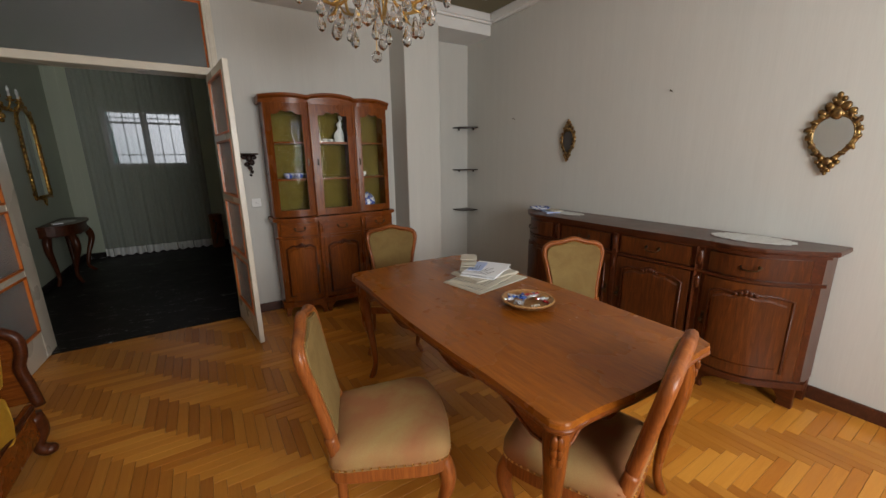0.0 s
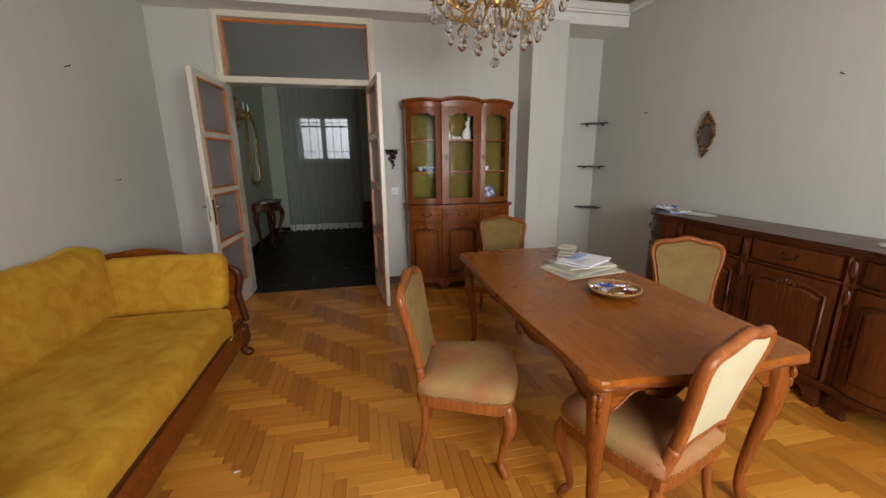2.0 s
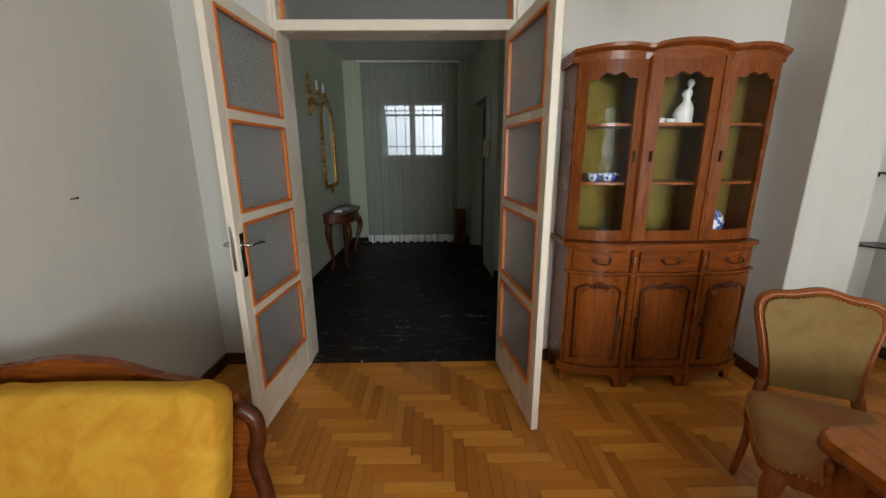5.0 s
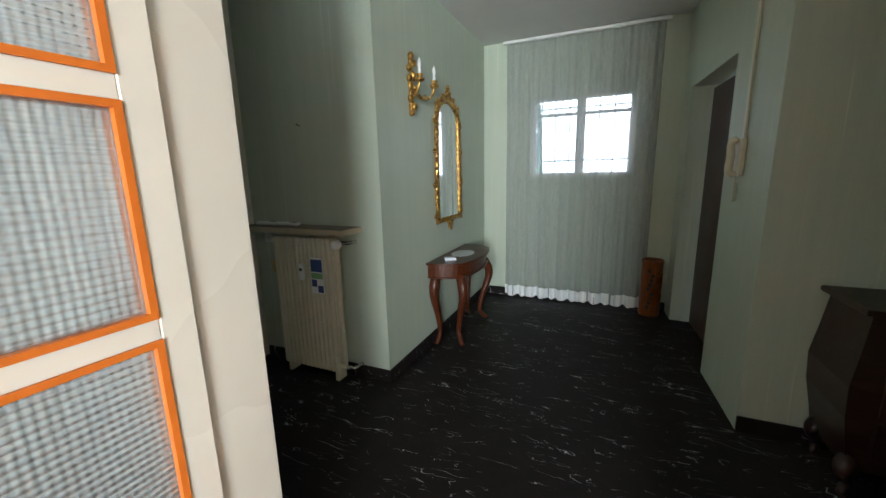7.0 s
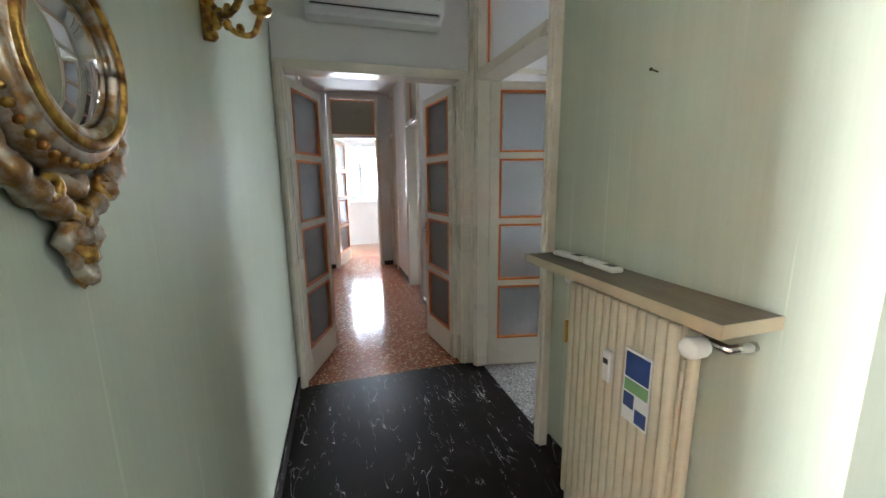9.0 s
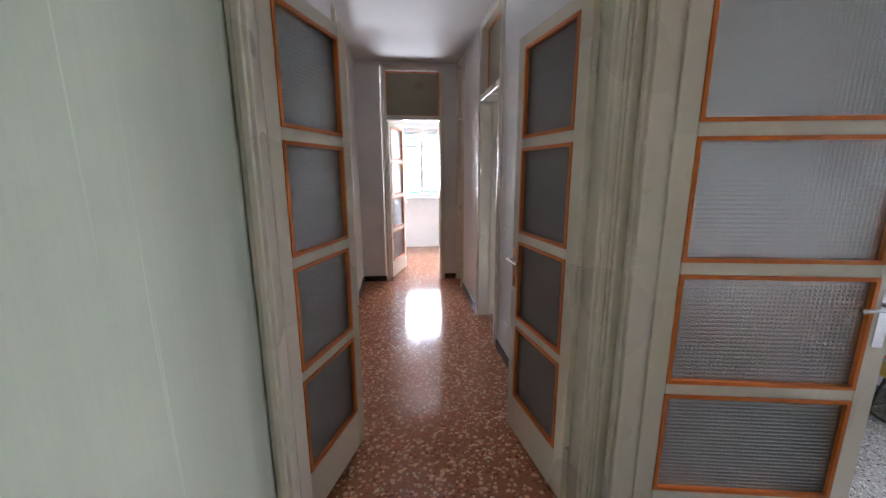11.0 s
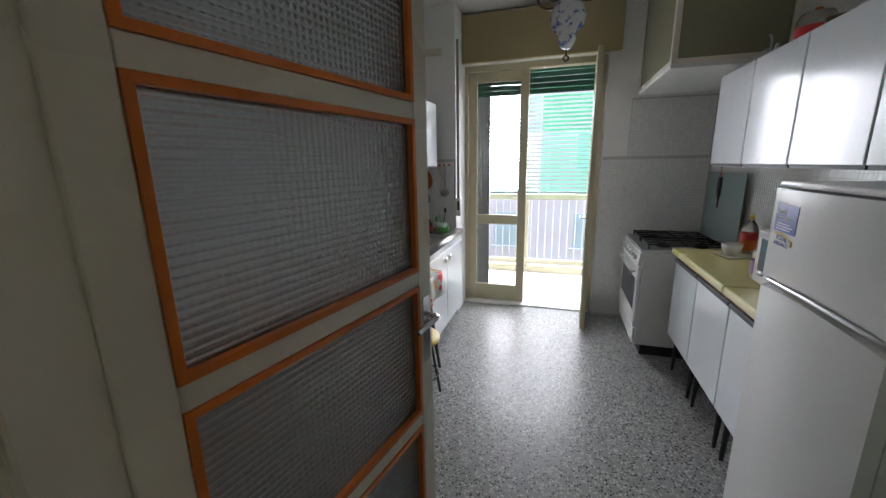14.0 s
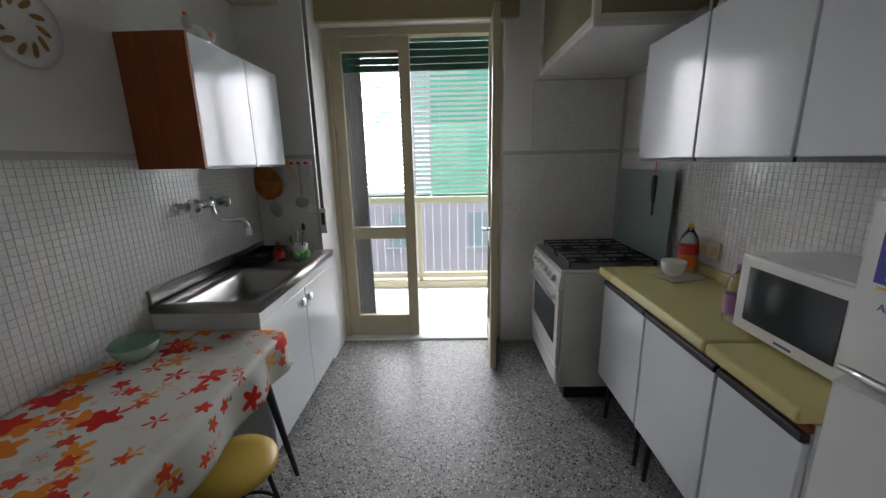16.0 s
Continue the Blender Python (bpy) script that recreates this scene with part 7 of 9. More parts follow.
def stove():
    s = thing("gas_stove", (KX - 0.03, 8.565, 0), "white gas cooker with oven and glass lid", "stove", turn=-90)
    w, d = 0.355, 0.60
    part("body", boxes((-w, w, -d, 0, 0.09, 0.845), bevel=0.004), ENAMEL, s)
    part("plinth", boxes((-w + 0.02, w - 0.02, -d + 0.04, -0.02, 0.0, 0.089)), RUBBER, s, "black plinth")
    part("hob", boxes((-w - 0.003, w + 0.003, -d - 0.02, 0.004, 0.846, 0.868), bevel=0.006, segments=2), STEEL, s, "steel hob plate")
    p = part("control_panel", prism([(-d - 0.001, 0.735), (-d - 0.035, 0.74), (-d - 0.022, 0.842), (-d - 0.001, 0.844)], -w, w, "x", bevel=0.003), ENAMEL, s)
    for k in range(6):
        kb = lathe([(0.021, 0.0), (0.019, 0.022), (0.0, 0.024)], 16)
        bmesh.ops.transform(kb, verts=kb.verts, matrix=pose(-w + 0.09 + 0.105 * k, -d - 0.03, 0.79, 83, 0, 0))
        part("knob", kb, ENAMEL, p, "white knob", True)
    dr = part("oven_door", boxes((-w + 0.01, w - 0.01, -d - 0.028, -d - 0.002, 0.235, 0.728), bevel=0.006, segments=2), ENAMEL, s)
    part("oven_window", boxes((-w + 0.07, w - 0.07, -d - 0.031, -d - 0.0285, 0.36, 0.62), bevel=0.001), OVEN_GLASS, dr, "dark oven window")
    h = tube([(-w + 0.06, -d - 0.06, 0.675), (w - 0.06, -d - 0.06, 0.675)], 0.011)
    for x in (-w + 0.09, w - 0.09):
        tube([(x, -d - 0.028, 0.675), (x, -d - 0.06, 0.675)], 0.008, bm=h)
    part("oven_handle", h, ENAMEL, dr, "", True)
    part("drawer", boxes((-w + 0.01, w - 0.01, -d - 0.024, -d - 0.002, 0.10, 0.225), bevel=0.005), ENAMEL, s)
    for x in (-0.17, 0.17):
        for y in (-0.43, -0.17):
            part("burner", lathe([(0.0, 0.869), (0.05, 0.869), (0.048, 0.88), (0.03, 0.882), (0.032, 0.892), (0.0, 0.894)], 18, centre=(x, y, 0)), RUBBER, s, "", True)
        bm = bmesh.new()
        for q in (-0.14, -0.05, 0.05, 0.14):
            tube([(x + q, -0.56, 0.905), (x + q, -0.05, 0.905)], 0.006, 6, bm)
        for q in (-0.56, -0.43, -0.30, -0.17, -0.05):
            tube([(x - 0.15, q, 0.905), (x + 0.15, q, 0.905)], 0.006, 6, bm)
        for q in (-0.15, 0.15):
            for y in (-0.56, -0.05):
                tube([(x + q * 0.95, y, 0.905), (x + q * 0.95, y, 0.868)], 0.006, 6, bm)
        part("grate", bm, RUBBER, s, "black iron pan grate")
    lid = part("lid", boxes((-w + 0.01, w - 0.01, -0.016, -0.010, 0.90, 1.43), bevel=0.002), LID_GLASS, s, "raised grey-green glass lid")
    part("hinge", tube([(-w + 0.05, -0.02, 0.885), (w - 0.05, -0.02, 0.885)], 0.009), STEEL, s)


OVEN_GLASS = material("dark_oven_glass", (0.02, 0.03, 0.035), 0.08)
LID_GLASS = paint("grey_green_glass", (0.30, 0.37, 0.35), 0.08, 0.05)
stove()


def microwave():
    m = thing("microwave", (KX - 0.008, 7.075, 0.922), "white microwave oven on the worktop", "microwave", turn=-90)
    w = 0.225
    part("case", boxes((-w, w, -0.29, 0, 0.012, 0.272), bevel=0.006), PLASTIC_WHITE, m)
    d = part("door", boxes((-w + 0.002, w - 0.002, -0.312, -0.291, 0.014, 0.27), bevel=0.007, segments=2), PLASTIC_WHITE, m)
    part("window", boxes((-w + 0.045, w - 0.095, -0.3145, -0.3125, 0.055, 0.235)), OVEN_GLASS, d, "black door window")
    part("mark", boxes((-0.05, 0.01, -0.3132, -0.3122, 0.028, 0.035)), LETTER_BLUE, d, "small unreadable mark")
    for x in (-w + 0.03, w - 0.03):
        for y in (-0.26, -0.03):
            part("foot", tube([(x, y, 0), (x, y, 0.013)], 0.012), RUBBER, m)


microwave()


def bottle(name, at, profile, mat, bands, label, cap):
    b = thing(name, at, label, "bottle")
    part("bottle_body", lathe(profile, 20), mat, b, "", True)
    r = max(q[0] for q in profile)
    for z0, z1, m2 in bands:
        part("paper_label", lathe([(r + 0.0008, z0), (r + 0.0008, z1), (r - 0.001, z1), (r - 0.001, z0), (r + 0.0008, z0)], 20), m2, b, "printed band")
    z = profile[-1][1]
    part("cap", lathe([(0.0, z + 0.001), (0.015, z + 0.001), (0.015, z + 0.022), (0.0, z + 0.024)], 14), cap, b, "", True)


ORANGE_LABEL = paint("orange_label", (0.72, 0.16, 0.02), 0.35)
RED_LABEL = paint("red_label", (0.60, 0.03, 0.03), 0.35)
PINK_LABEL = paint("purple_label", (0.42, 0.20, 0.44), 0.35)
CLOUDY = glass_of("cloudy_plastic", (0.85, 0.82, 0.76), 0.25)
bottle("detergent_bottle", (-1.60, 7.97, 0.922), [(0, 0.001), (0.042, 0.001), (0.046, 0.02), (0.046, 0.15), (0.036, 0.19), (0.02, 0.215), (0.014, 0.225), (0.014, 0.235), (0.0, 0.235)], CLOUDY, ((0.03, 0.095, ORANGE_LABEL), (0.10, 0.14, RED_LABEL)), "clear bottle with orange liquid label", YELLOW_INK)
bottle("soap_bottle", (-1.79, 7.36, 0.922), [(0, 0.001), (0.034, 0.001), (0.037, 0.015), (0.037, 0.12), (0.03, 0.155), (0.014, 0.18), (0.013, 0.19), (0.0, 0.19)], CLOUDY, ((0.03, 0.10, PINK_LABEL),), "small clear bottle with purple label", PINK_LABEL)
cloth = part("dish_cloth", boxes((-0.10, 0.10, -0.075, 0.075, 0, 0.008), bevel=0.003), paint("beige_cloth", (0.55, 0.50, 0.40), 0.9, 0.3))
bmd = bmesh.new()
bmd.from_mesh(cloth.data)
bmesh.ops.subdivide_edges(bmd, edges=bmd.edges[:], cuts=3, use_grid_fill=True)
for v in bmd.verts:
    v.co.z += 0.006 * max(0, noise.noise((v.co.x * 30, v.co.y * 30, 0)))
bmd.to_mesh(cloth.data)
bmd.free()
cloth.matrix_basis = pose(-1.69, 7.88, 0.922, 0, 0, 15)
tagged(cloth, "crumpled beige cloth on the worktop", "cloth")
cup((-1.72, 7.88, 0.931), 0.058, 0.075, PORCELAIN, "white china bowl on a cloth", False, "bowl")
so = thing("socket_strip", (KX - 0.004, 7.91, 1.055), "ivory double wall socket", "socket", turn=-90)
part("plate", boxes((-0.075, 0.075, -0.012, 0, -0.045, 0.045), bevel=0.004), IVORY, so)
for x in (-0.035, 0.035):
    part("insert", boxes((x - 0.022, x + 0.022, -0.0145, -0.0122, -0.022, 0.022)), YELLOW_DOOR, so, "amber socket insert")
lt = thing("gas_lighter", (-1.80, 7.985, 1.47), "black gas lighter hanging from a red hook", "lighter")
part("hook", tube(smooth_path([(0, 0, 0.026), (0, 0, -0.01), (0, 0.012, -0.03), (0, 0, -0.04), (0, -0.012, -0.03)], 4), 0.0025, 6), RED_LABEL, lt, "red wire hook")
part("lighter_body", tube(smooth_path([(0, 0, -0.05), (0, 0.003, -0.10), (0, 0, -0.17), (0, -0.004, -0.20), (0, -0.004, -0.25)], 4), [0.010, 0.013, 0.014, 0.014, 0.014, 0.014, 0.013, 0.012, 0.011, 0.009, 0.007, 0.006, 0.005, 0.005, 0.005, 0.005, 0.004], 8), BLACK, lt, "", True)
kt = thing("kettle", (-1.66, 8.0, 2.041), "white enamel kettle on the wall cabinets", "kettle")
part("kettle_body", lathe([(0, 0.001), (0.085, 0.001), (0.092, 0.02), (0.085, 0.07), (0.05, 0.105), (0.04, 0.11), (0, 0.112)], 22), ENAMEL, kt, "", True)
part("lid", lathe([(0.042, 0.112), (0.03, 0.122), (0.008, 0.126), (0.012, 0.14), (0, 0.145)], 16), ENAMEL, kt, "", True)
part("spout", tube(smooth_path([(0.0, -0.075, 0.05), (0.0, -0.12, 0.08), (0.0, -0.14, 0.12)], 4), [0.02, 0.019, 0.018, 0.016, 0.014, 0.013, 0.012, 0.011, 0.010], 10), ENAMEL, kt, "", True)
part("handle", tube(smooth_path([(0, -0.06, 0.09), (0, -0.055, 0.17), (0, 0.0, 0.20), (0, 0.055, 0.17), (0, 0.06, 0.09)], 4), 0.007, 8), ENAMEL, kt, "", True)
bottle("storage_jar", (-1.66, 7.52, 2.041), [(0, 0.001), (0.07, 0.001), (0.075, 0.02), (0.075, 0.13), (0.06, 0.16), (0.0, 0.16)], CLOUDY, ((0.05, 0.10, RED_LABEL),), "glass storage jar with a red band", ORANGE_LABEL)
part_bowl = cup((-1.66, 7.28, 2.041), 0.08, 0.07, DARK_METAL, "dark metal bowl on the wall cabinets", False, "bowl")


# cupboard above the stove
def high_cupboard():
    c = thing("high_cupboard", (KX, 9.015, 2.09), "high cupboard with olive glass doors", "cupboard")
    x0, y0, h = -0.642, -1.055, 0.82
    part("bottom", boxes((x0, 0, y0, 0, 0, 0.025)), WHITE, c, "white underside")
    for q in ((x0, x0 + 0.035, y0, y0 + 0.035, 0.026, h), (x0, x0 + 0.035, -0.035, 0, 0.026, h), (-0.04, 0, y0, y0 + 0.035, 0.026, h), (x0 + 0.036, -0.041, y0, y0 + 0.03, 0.026, 0.055), (x0, x0 + 0.03, y0 + 0.036, -0.036, 0.026, 0.055)):
        part("frame", boxes(q, bevel=0.003), CREAM, c)
    part("glass_door", boxes((x0 + 0.037, -0.042, y0 + 0.010, y0 + 0.018, 0.057, h)), OLIVE_GLASS, c, "olive frosted glass door")
    part("glass_door", boxes((x0 + 0.010, x0 + 0.018, y0 + 0.037, -0.037, 0.057, h)), OLIVE_GLASS, c, "olive frosted glass door")


OLIVE_GLASS = paint("olive_glass", (0.30, 0.29, 0.18), 0.2, 0.15)
high_cupboard()


# sink side
SINK_STEEL = finish(material("worn_sink_steel", (0.36, 0.35, 0.33), 0.3, 1.0))


def sink_unit():
    s = thing("sink_unit", (KW + 0.002, 8.165, 0), "white sink cabinet with a steel top", "sink", turn=90)
    w, d = 0.535, 0.50
    part("body", boxes((-w + 0.004, w - 0.004, -d + 0.02, 0, 0.11, 0.72), (-w + 0.004, -w + 0.022, -d + 0.02, 0, 0.72, 0.858), (w - 0.022, w - 0.004, -d + 0.02, 0, 0.72, 0.858)), LACQUER, s)
    part("apron", boxes((-w, w, -d - 0.002, -d + 0.019, 0.80, 0.858)), LACQUER, s)
    for a, b in ((-w + 0.004, -0.003), (0.003, w - 0.004)):
        dr = part("door", boxes((a, b, -d, -d + 0.019, 0.115, 0.797), bevel=0.003), LACQUER, s)
        x = b - 0.05 if a < -0.1 else a + 0.05
        part("handle", boxes((x - 0.016, x + 0.016, -d - 0.018, -d - 0.0005, 0.70, 0.745), bevel=0.004), CHROME, dr, "square chrome knob")
    # steel top with bowl and drainer
    bm = bmesh.new()
    x0, x1, y0, y1 = -w - 0.004, w + 0.004, -d - 0.012, 0.0
    bx0, bx1, by0, by1 = -0.47, 0.06, -0.44, -0.11
    z = 0.90
    rim = lambda a, b, c, e, h: [bm.verts.new(p) for p in ((a, c, h), (b, c, h), (b, e, h), (a, e, h))]
    o, i1, i2 = rim(x0, x1, y0, y1, z), rim(bx0, bx1, by0, by1, z), rim(bx0 + 0.04, bx1 - 0.04, by0 + 0.04, by1 - 0.04, z - 0.14)
    ob = rim(x0, x1, y0, y1, z - 0.04)
    for k in range(4):
        m = (k + 1) % 4
        bm.faces.new((o[k], o[m], i1[m], i1[k]))
        bm.faces.new((i1[k], i1[m], i2[m], i2[k]))
        bm.faces.new((o[m], o[k], ob[k], ob[m]))
    bm.faces.new(i2)
    bmesh.ops.bevel(bm, geom=[e for e in bm.edges if all(v in i1 + i2 for v in e.verts)], offset=0.03, segments=4, affect="EDGES", profile=0.5)
    part("steel_top", bm, SINK_STEEL, s, "brushed steel sink top", True)
    part("backsplash", boxes((x0, x1, -0.018, 0.0, z + 0.0005, z + 0.07), bevel=0.004), SINK_STEEL, s)
    bm = bmesh.new()
    for k in range(7):
        box(bm, 0.17 + 0.045 * k, 0.185 + 0.045 * k, -0.42, -0.10, z + 0.0004, z + 0.0045)
    part("drainer_ribs", bm, SINK_STEEL, s, "ribs of the drainer")
    part("drain", lathe([(0, z - 0.1385), (0.035, z - 0.1385), (0.038, z - 0.136), (0.03, z - 0.137), (0, z - 0.138)], 18, centre=(-0.20, -0.27, 0)), CHROME, s)
    for x in (-w + 0.05, w - 0.05):
        for y in (-d + 0.05, -0.05):
            part("leg", tube([(x, y, 0), (x, y, 0.11)], 0.018), CHROME, s, "chrome leg")


sink_unit()


def tap():
    t = thing("wall_tap", (KW + 0.006, 8.10, 1.31), "chrome wall mixer tap with a swan spout", "tap", turn=90)
    t.scale = (1.1, 1.1, 1.1)
    bm = tube([(-0.09, -0.05, 0), (0.09, -0.05, 0)], 0.019)
    for x in (-0.075, 0.075):
        tube([(x, 0, 0), (x, -0.05, 0)], 0.021, 10, bm)
        blob(bm, (x * 1.0, -0.003, 0), (0.03, 0.006, 0.03))
    part("tap_body", bm, CHROME, t, "", True)
    for x in (-0.12, 0.12):
        k = tube([(x * 0.75, -0.05, 0), (x, -0.05, 0)], 0.012)
        blob(k, (x, -0.05, 0), (0.02, 0.034, 0.034))
        part("handwheel", k, CHROME, t, "", True)
    part("spout", tube(smooth_path([(0, -0.05, 0), (0.0, -0.07, -0.07), (0.005, -0.13, -0.085), (0.01, -0.20, -0.09), (0.012, -0.215, -0.13)], 4), 0.0125, 8), CHROME, t, "", True)
    part("nozzle", tube([(0.012, -0.215, -0.125), (0.012, -0.216, -0.165)], [0.013, 0.017], 10), PORCELAIN, t, "white spray nozzle")


tap()
# washing-up things by the sink
GREEN = paint("green_plastic", (0.10, 0.42, 0.08), 0.4)
ub = thing("cutlery_holder", (-3.86, 8.55, 0.905), "white cutlery pot with utensils", "holder")
part("pot", lathe([(0, 0.001), (0.05, 0.001), (0.055, 0.07), (0.052, 0.07), (0.046, 0.006), (0, 0.006)], 18), PORCELAIN, ub, "", True)
for k, (dx, dy, h, m2) in enumerate(((0.02, 0.01, 0.22, DARK_METAL), (-0.015, 0.02, 0.16, STEEL), (0.0, -0.02, 0.17, STEEL), (-0.03, -0.01, 0.13, GREEN))):
    bm = tube([(dx * 0.5, dy * 0.5, 0.01), (dx * 1.4, dy * 1.4, h * 0.7)], 0.004, 6)
    blob(bm, (dx * 1.6, dy * 1.6, h * 0.85), (0.014, 0.008, 0.028))
    part("utensil", bm, m2, ub, "")
sg = thing("sponge", (-3.80, 8.43, 0.904), "crumpled green dish sponge", "sponge")
bm = bmesh.new()
for k in range(9):
    blob(bm, (0.03 * math.sin(k * 2.1), 0.03 * math.cos(k * 1.7), 0.018 + 0.006 * (k % 3)), (0.03, 0.018, 0.016), (k, k * 2, 0))
part("foam", bm, GREEN, sg)
bottle("dish_soap", (-3.93, 8.38, 0.905), [(0, 0.001), (0.03, 0.001), (0.032, 0.01), (0.032, 0.07), (0.02, 0.10), (0.01, 0.105), (0, 0.105)], CLOUDY, ((0.02, 0.06, RED_LABEL),), "small soap bottle with red pump", RED_LABEL)
tray = thing("dish_rack", (-4.07, 8.46, 0.9052), "dark plastic dish tray on the drainer", "tray")
part("tray_body", boxes((-0.09, 0.09, -0.16, 0.16, 0, 0.012), (-0.09, -0.08, -0.16, 0.16, 0.012, 0.05), (0.08, 0.09, -0.16, 0.16, 0.012, 0.05), (-0.08, 0.08, -0.16, -0.15, 0.012, 0.05), (-0.08, 0.08, 0.15, 0.16, 0.012, 0.05)), RUBBER, tray)


def left_unit(y0, y1, brown, label):
    u = thing("wall_cabinet", (KW + 0.002, (y0 + y1) / 2, 1.505), label, "cabinet", "cabinets above the sink", 90)
    w = (y1 - y0) / 2
    part("body", boxes((-w + 0.016, w - 0.001, -0.28, 0, 0.0, 0.545)), LACQUER, u)
    part("side_panel", boxes((-w, -w + 0.0155, -0.30, 0, -0.004, 0.55)), CHERRY if brown else LACQUER, u, "cherry veneer side" if brown else "")
    d = part("door", boxes((-w + 0.017, w - 0.002, -0.30, -0.282, 0.004, 0.548), bevel=0.003), LACQUER, u)
    part("grip", boxes((-w + 0.018, w - 0.003, -0.296, -0.27, -0.008, 0.003)), RUBBER, d, "dark grip strip")


left_unit(7.73, 8.185, True, "white wall cabinet with a cherry side panel")
left_unit(8.19, 8.56, False, "narrow white wall cabinet")
og = thing("ceramic_ornament", (-4.0, 8.0, 2.056), "small white ceramic hen with orange marks", "ornament")
bm = bmesh.new()
blob(bm, (0, 0, 0.05), (0.04, 0.09, 0.05))
blob(bm, (0, -0.08, 0.09), (0.022, 0.025, 0.03))
blob(bm, (0, 0.09, 0.085), (0.018, 0.03, 0.035))
part("hen_body", bm, PORCELAIN, og, "", True)
bm = bmesh.new()
blob(bm, (0, -0.085, 0.12), (0.006, 0.018, 0.012))
blob(bm, (0.035, 0.03, 0.06), (0.008, 0.02, 0.015))
part("painted_marks", bm, ORANGE_LABEL, og)
wp = thing("wall_plate", (KW + 0.003, 7.36, 1.965), "round decorated plate hung on the wall", "plate", turn=90)
pl = lathe([(0, 0.0), (0.09, 0.0), (0.125, 0.018), (0.128, 0.022), (0.09, 0.008), (0, 0.006)], 30)
bmesh.ops.transform(pl, verts=pl.verts, matrix=pose(0, 0, 0, 90, 0, 0))
part("plate_body", pl, PORCELAIN, wp, "", True)
bm = bmesh.new()
for k in range(11):
    a = 2 * math.pi * k / 11
    blob(bm, (0.075 * math.cos(a), -0.010, 0.075 * math.sin(a)), (0.028, 0.004, 0.010), (0, -a + 0.5, 0), 8, 4)
part("painted_leaves", bm, WICKER, wp, "brown painted leaves")

# hanging utensils on the pier
hk = thing("utensil_rail", (-3.905, 8.714, 1.515), "red and white rail with kitchen utensils", "rail")
part("strip", boxes((-0.14, 0.12, -0.010, 0, -0.012, 0.014), bevel=0.003), PORCELAIN, hk)
for k in range(5):
    part("pattern", boxes((-0.13 + 0.05 * k, -0.105 + 0.05 * k, -0.0115, -0.0102, -0.008, 0.010)), RED_LABEL, hk, "red pattern")
bm = tube([(0.04, -0.016, -0.01), (0.04, -0.016, -0.22)], 0.005, 6)
part("ladle", blob(bm, (0.04, -0.03, -0.265), (0.048, 0.03, 0.04)), SINK_STEEL, hk, "steel ladle")
bm = tube([(-0.17, -0.016, -0.01), (-0.165, -0.016, -0.27)], 0.006, 6)
part("serving_spoon", blob(bm, (-0.155, -0.02, -0.315), (0.042, 0.012, 0.058), (0, -0.4, 0)), SINK_STEEL, hk, "steel serving spoon")
bm = tube([(-0.04, -0.016, -0.01), (0.02, -0.016, -0.12)], 0.004, 6)
part("spatula", blob(bm, (-0.05, -0.018, 0.0), (0.03, 0.006, 0.022)), YELLOW_INK, hk, "yellow-green scraper")
mt = prism([(v.x, v.z) for v in smooth_path([(-0.08, 0, -0.02), (-0.02, 0, 0.0), (0.055, 0, -0.08), (0.05, 0, -0.16), (-0.03, 0, -0.19), (-0.09, 0, -0.13), (-0.08, 0, -0.02)], 4)[:-1]], -0.035, -0.014, "y", bevel=0.007)
om = part("oven_mitt", mt, velvet("ochre_quilt", (0.55, 0.28, 0.05), (0.35, 0.08, 0.03), 14, 0.2))
om.matrix_basis = pose(-4.07, 8.712, 1.515) @ Matrix.Diagonal((1.25, 1, 1.3, 1))
tagged(om, "quilted ochre and red oven mitt on a hook", "oven mitt")
sb = thing("shutter_strap", (-3.735, 8.718, 0), "grey shutter strap with its wall box", "strap")
part("strap", boxes((-0.012, 0.012, -0.012, -0.009, 1.16, 2.62)), paint("grey_webbing", (0.22, 0.21, 0.19), 0.8), sb, "grey webbing strap")
part("strap_box", boxes((-0.022, 0.022, -0.014, -0.0005, 1.02, 1.20), bevel=0.003), PLASTIC_WHITE, sb)
part("slot", boxes((-0.012, 0.012, -0.016, -0.0142, 1.08, 1.17)), BLACK, sb)


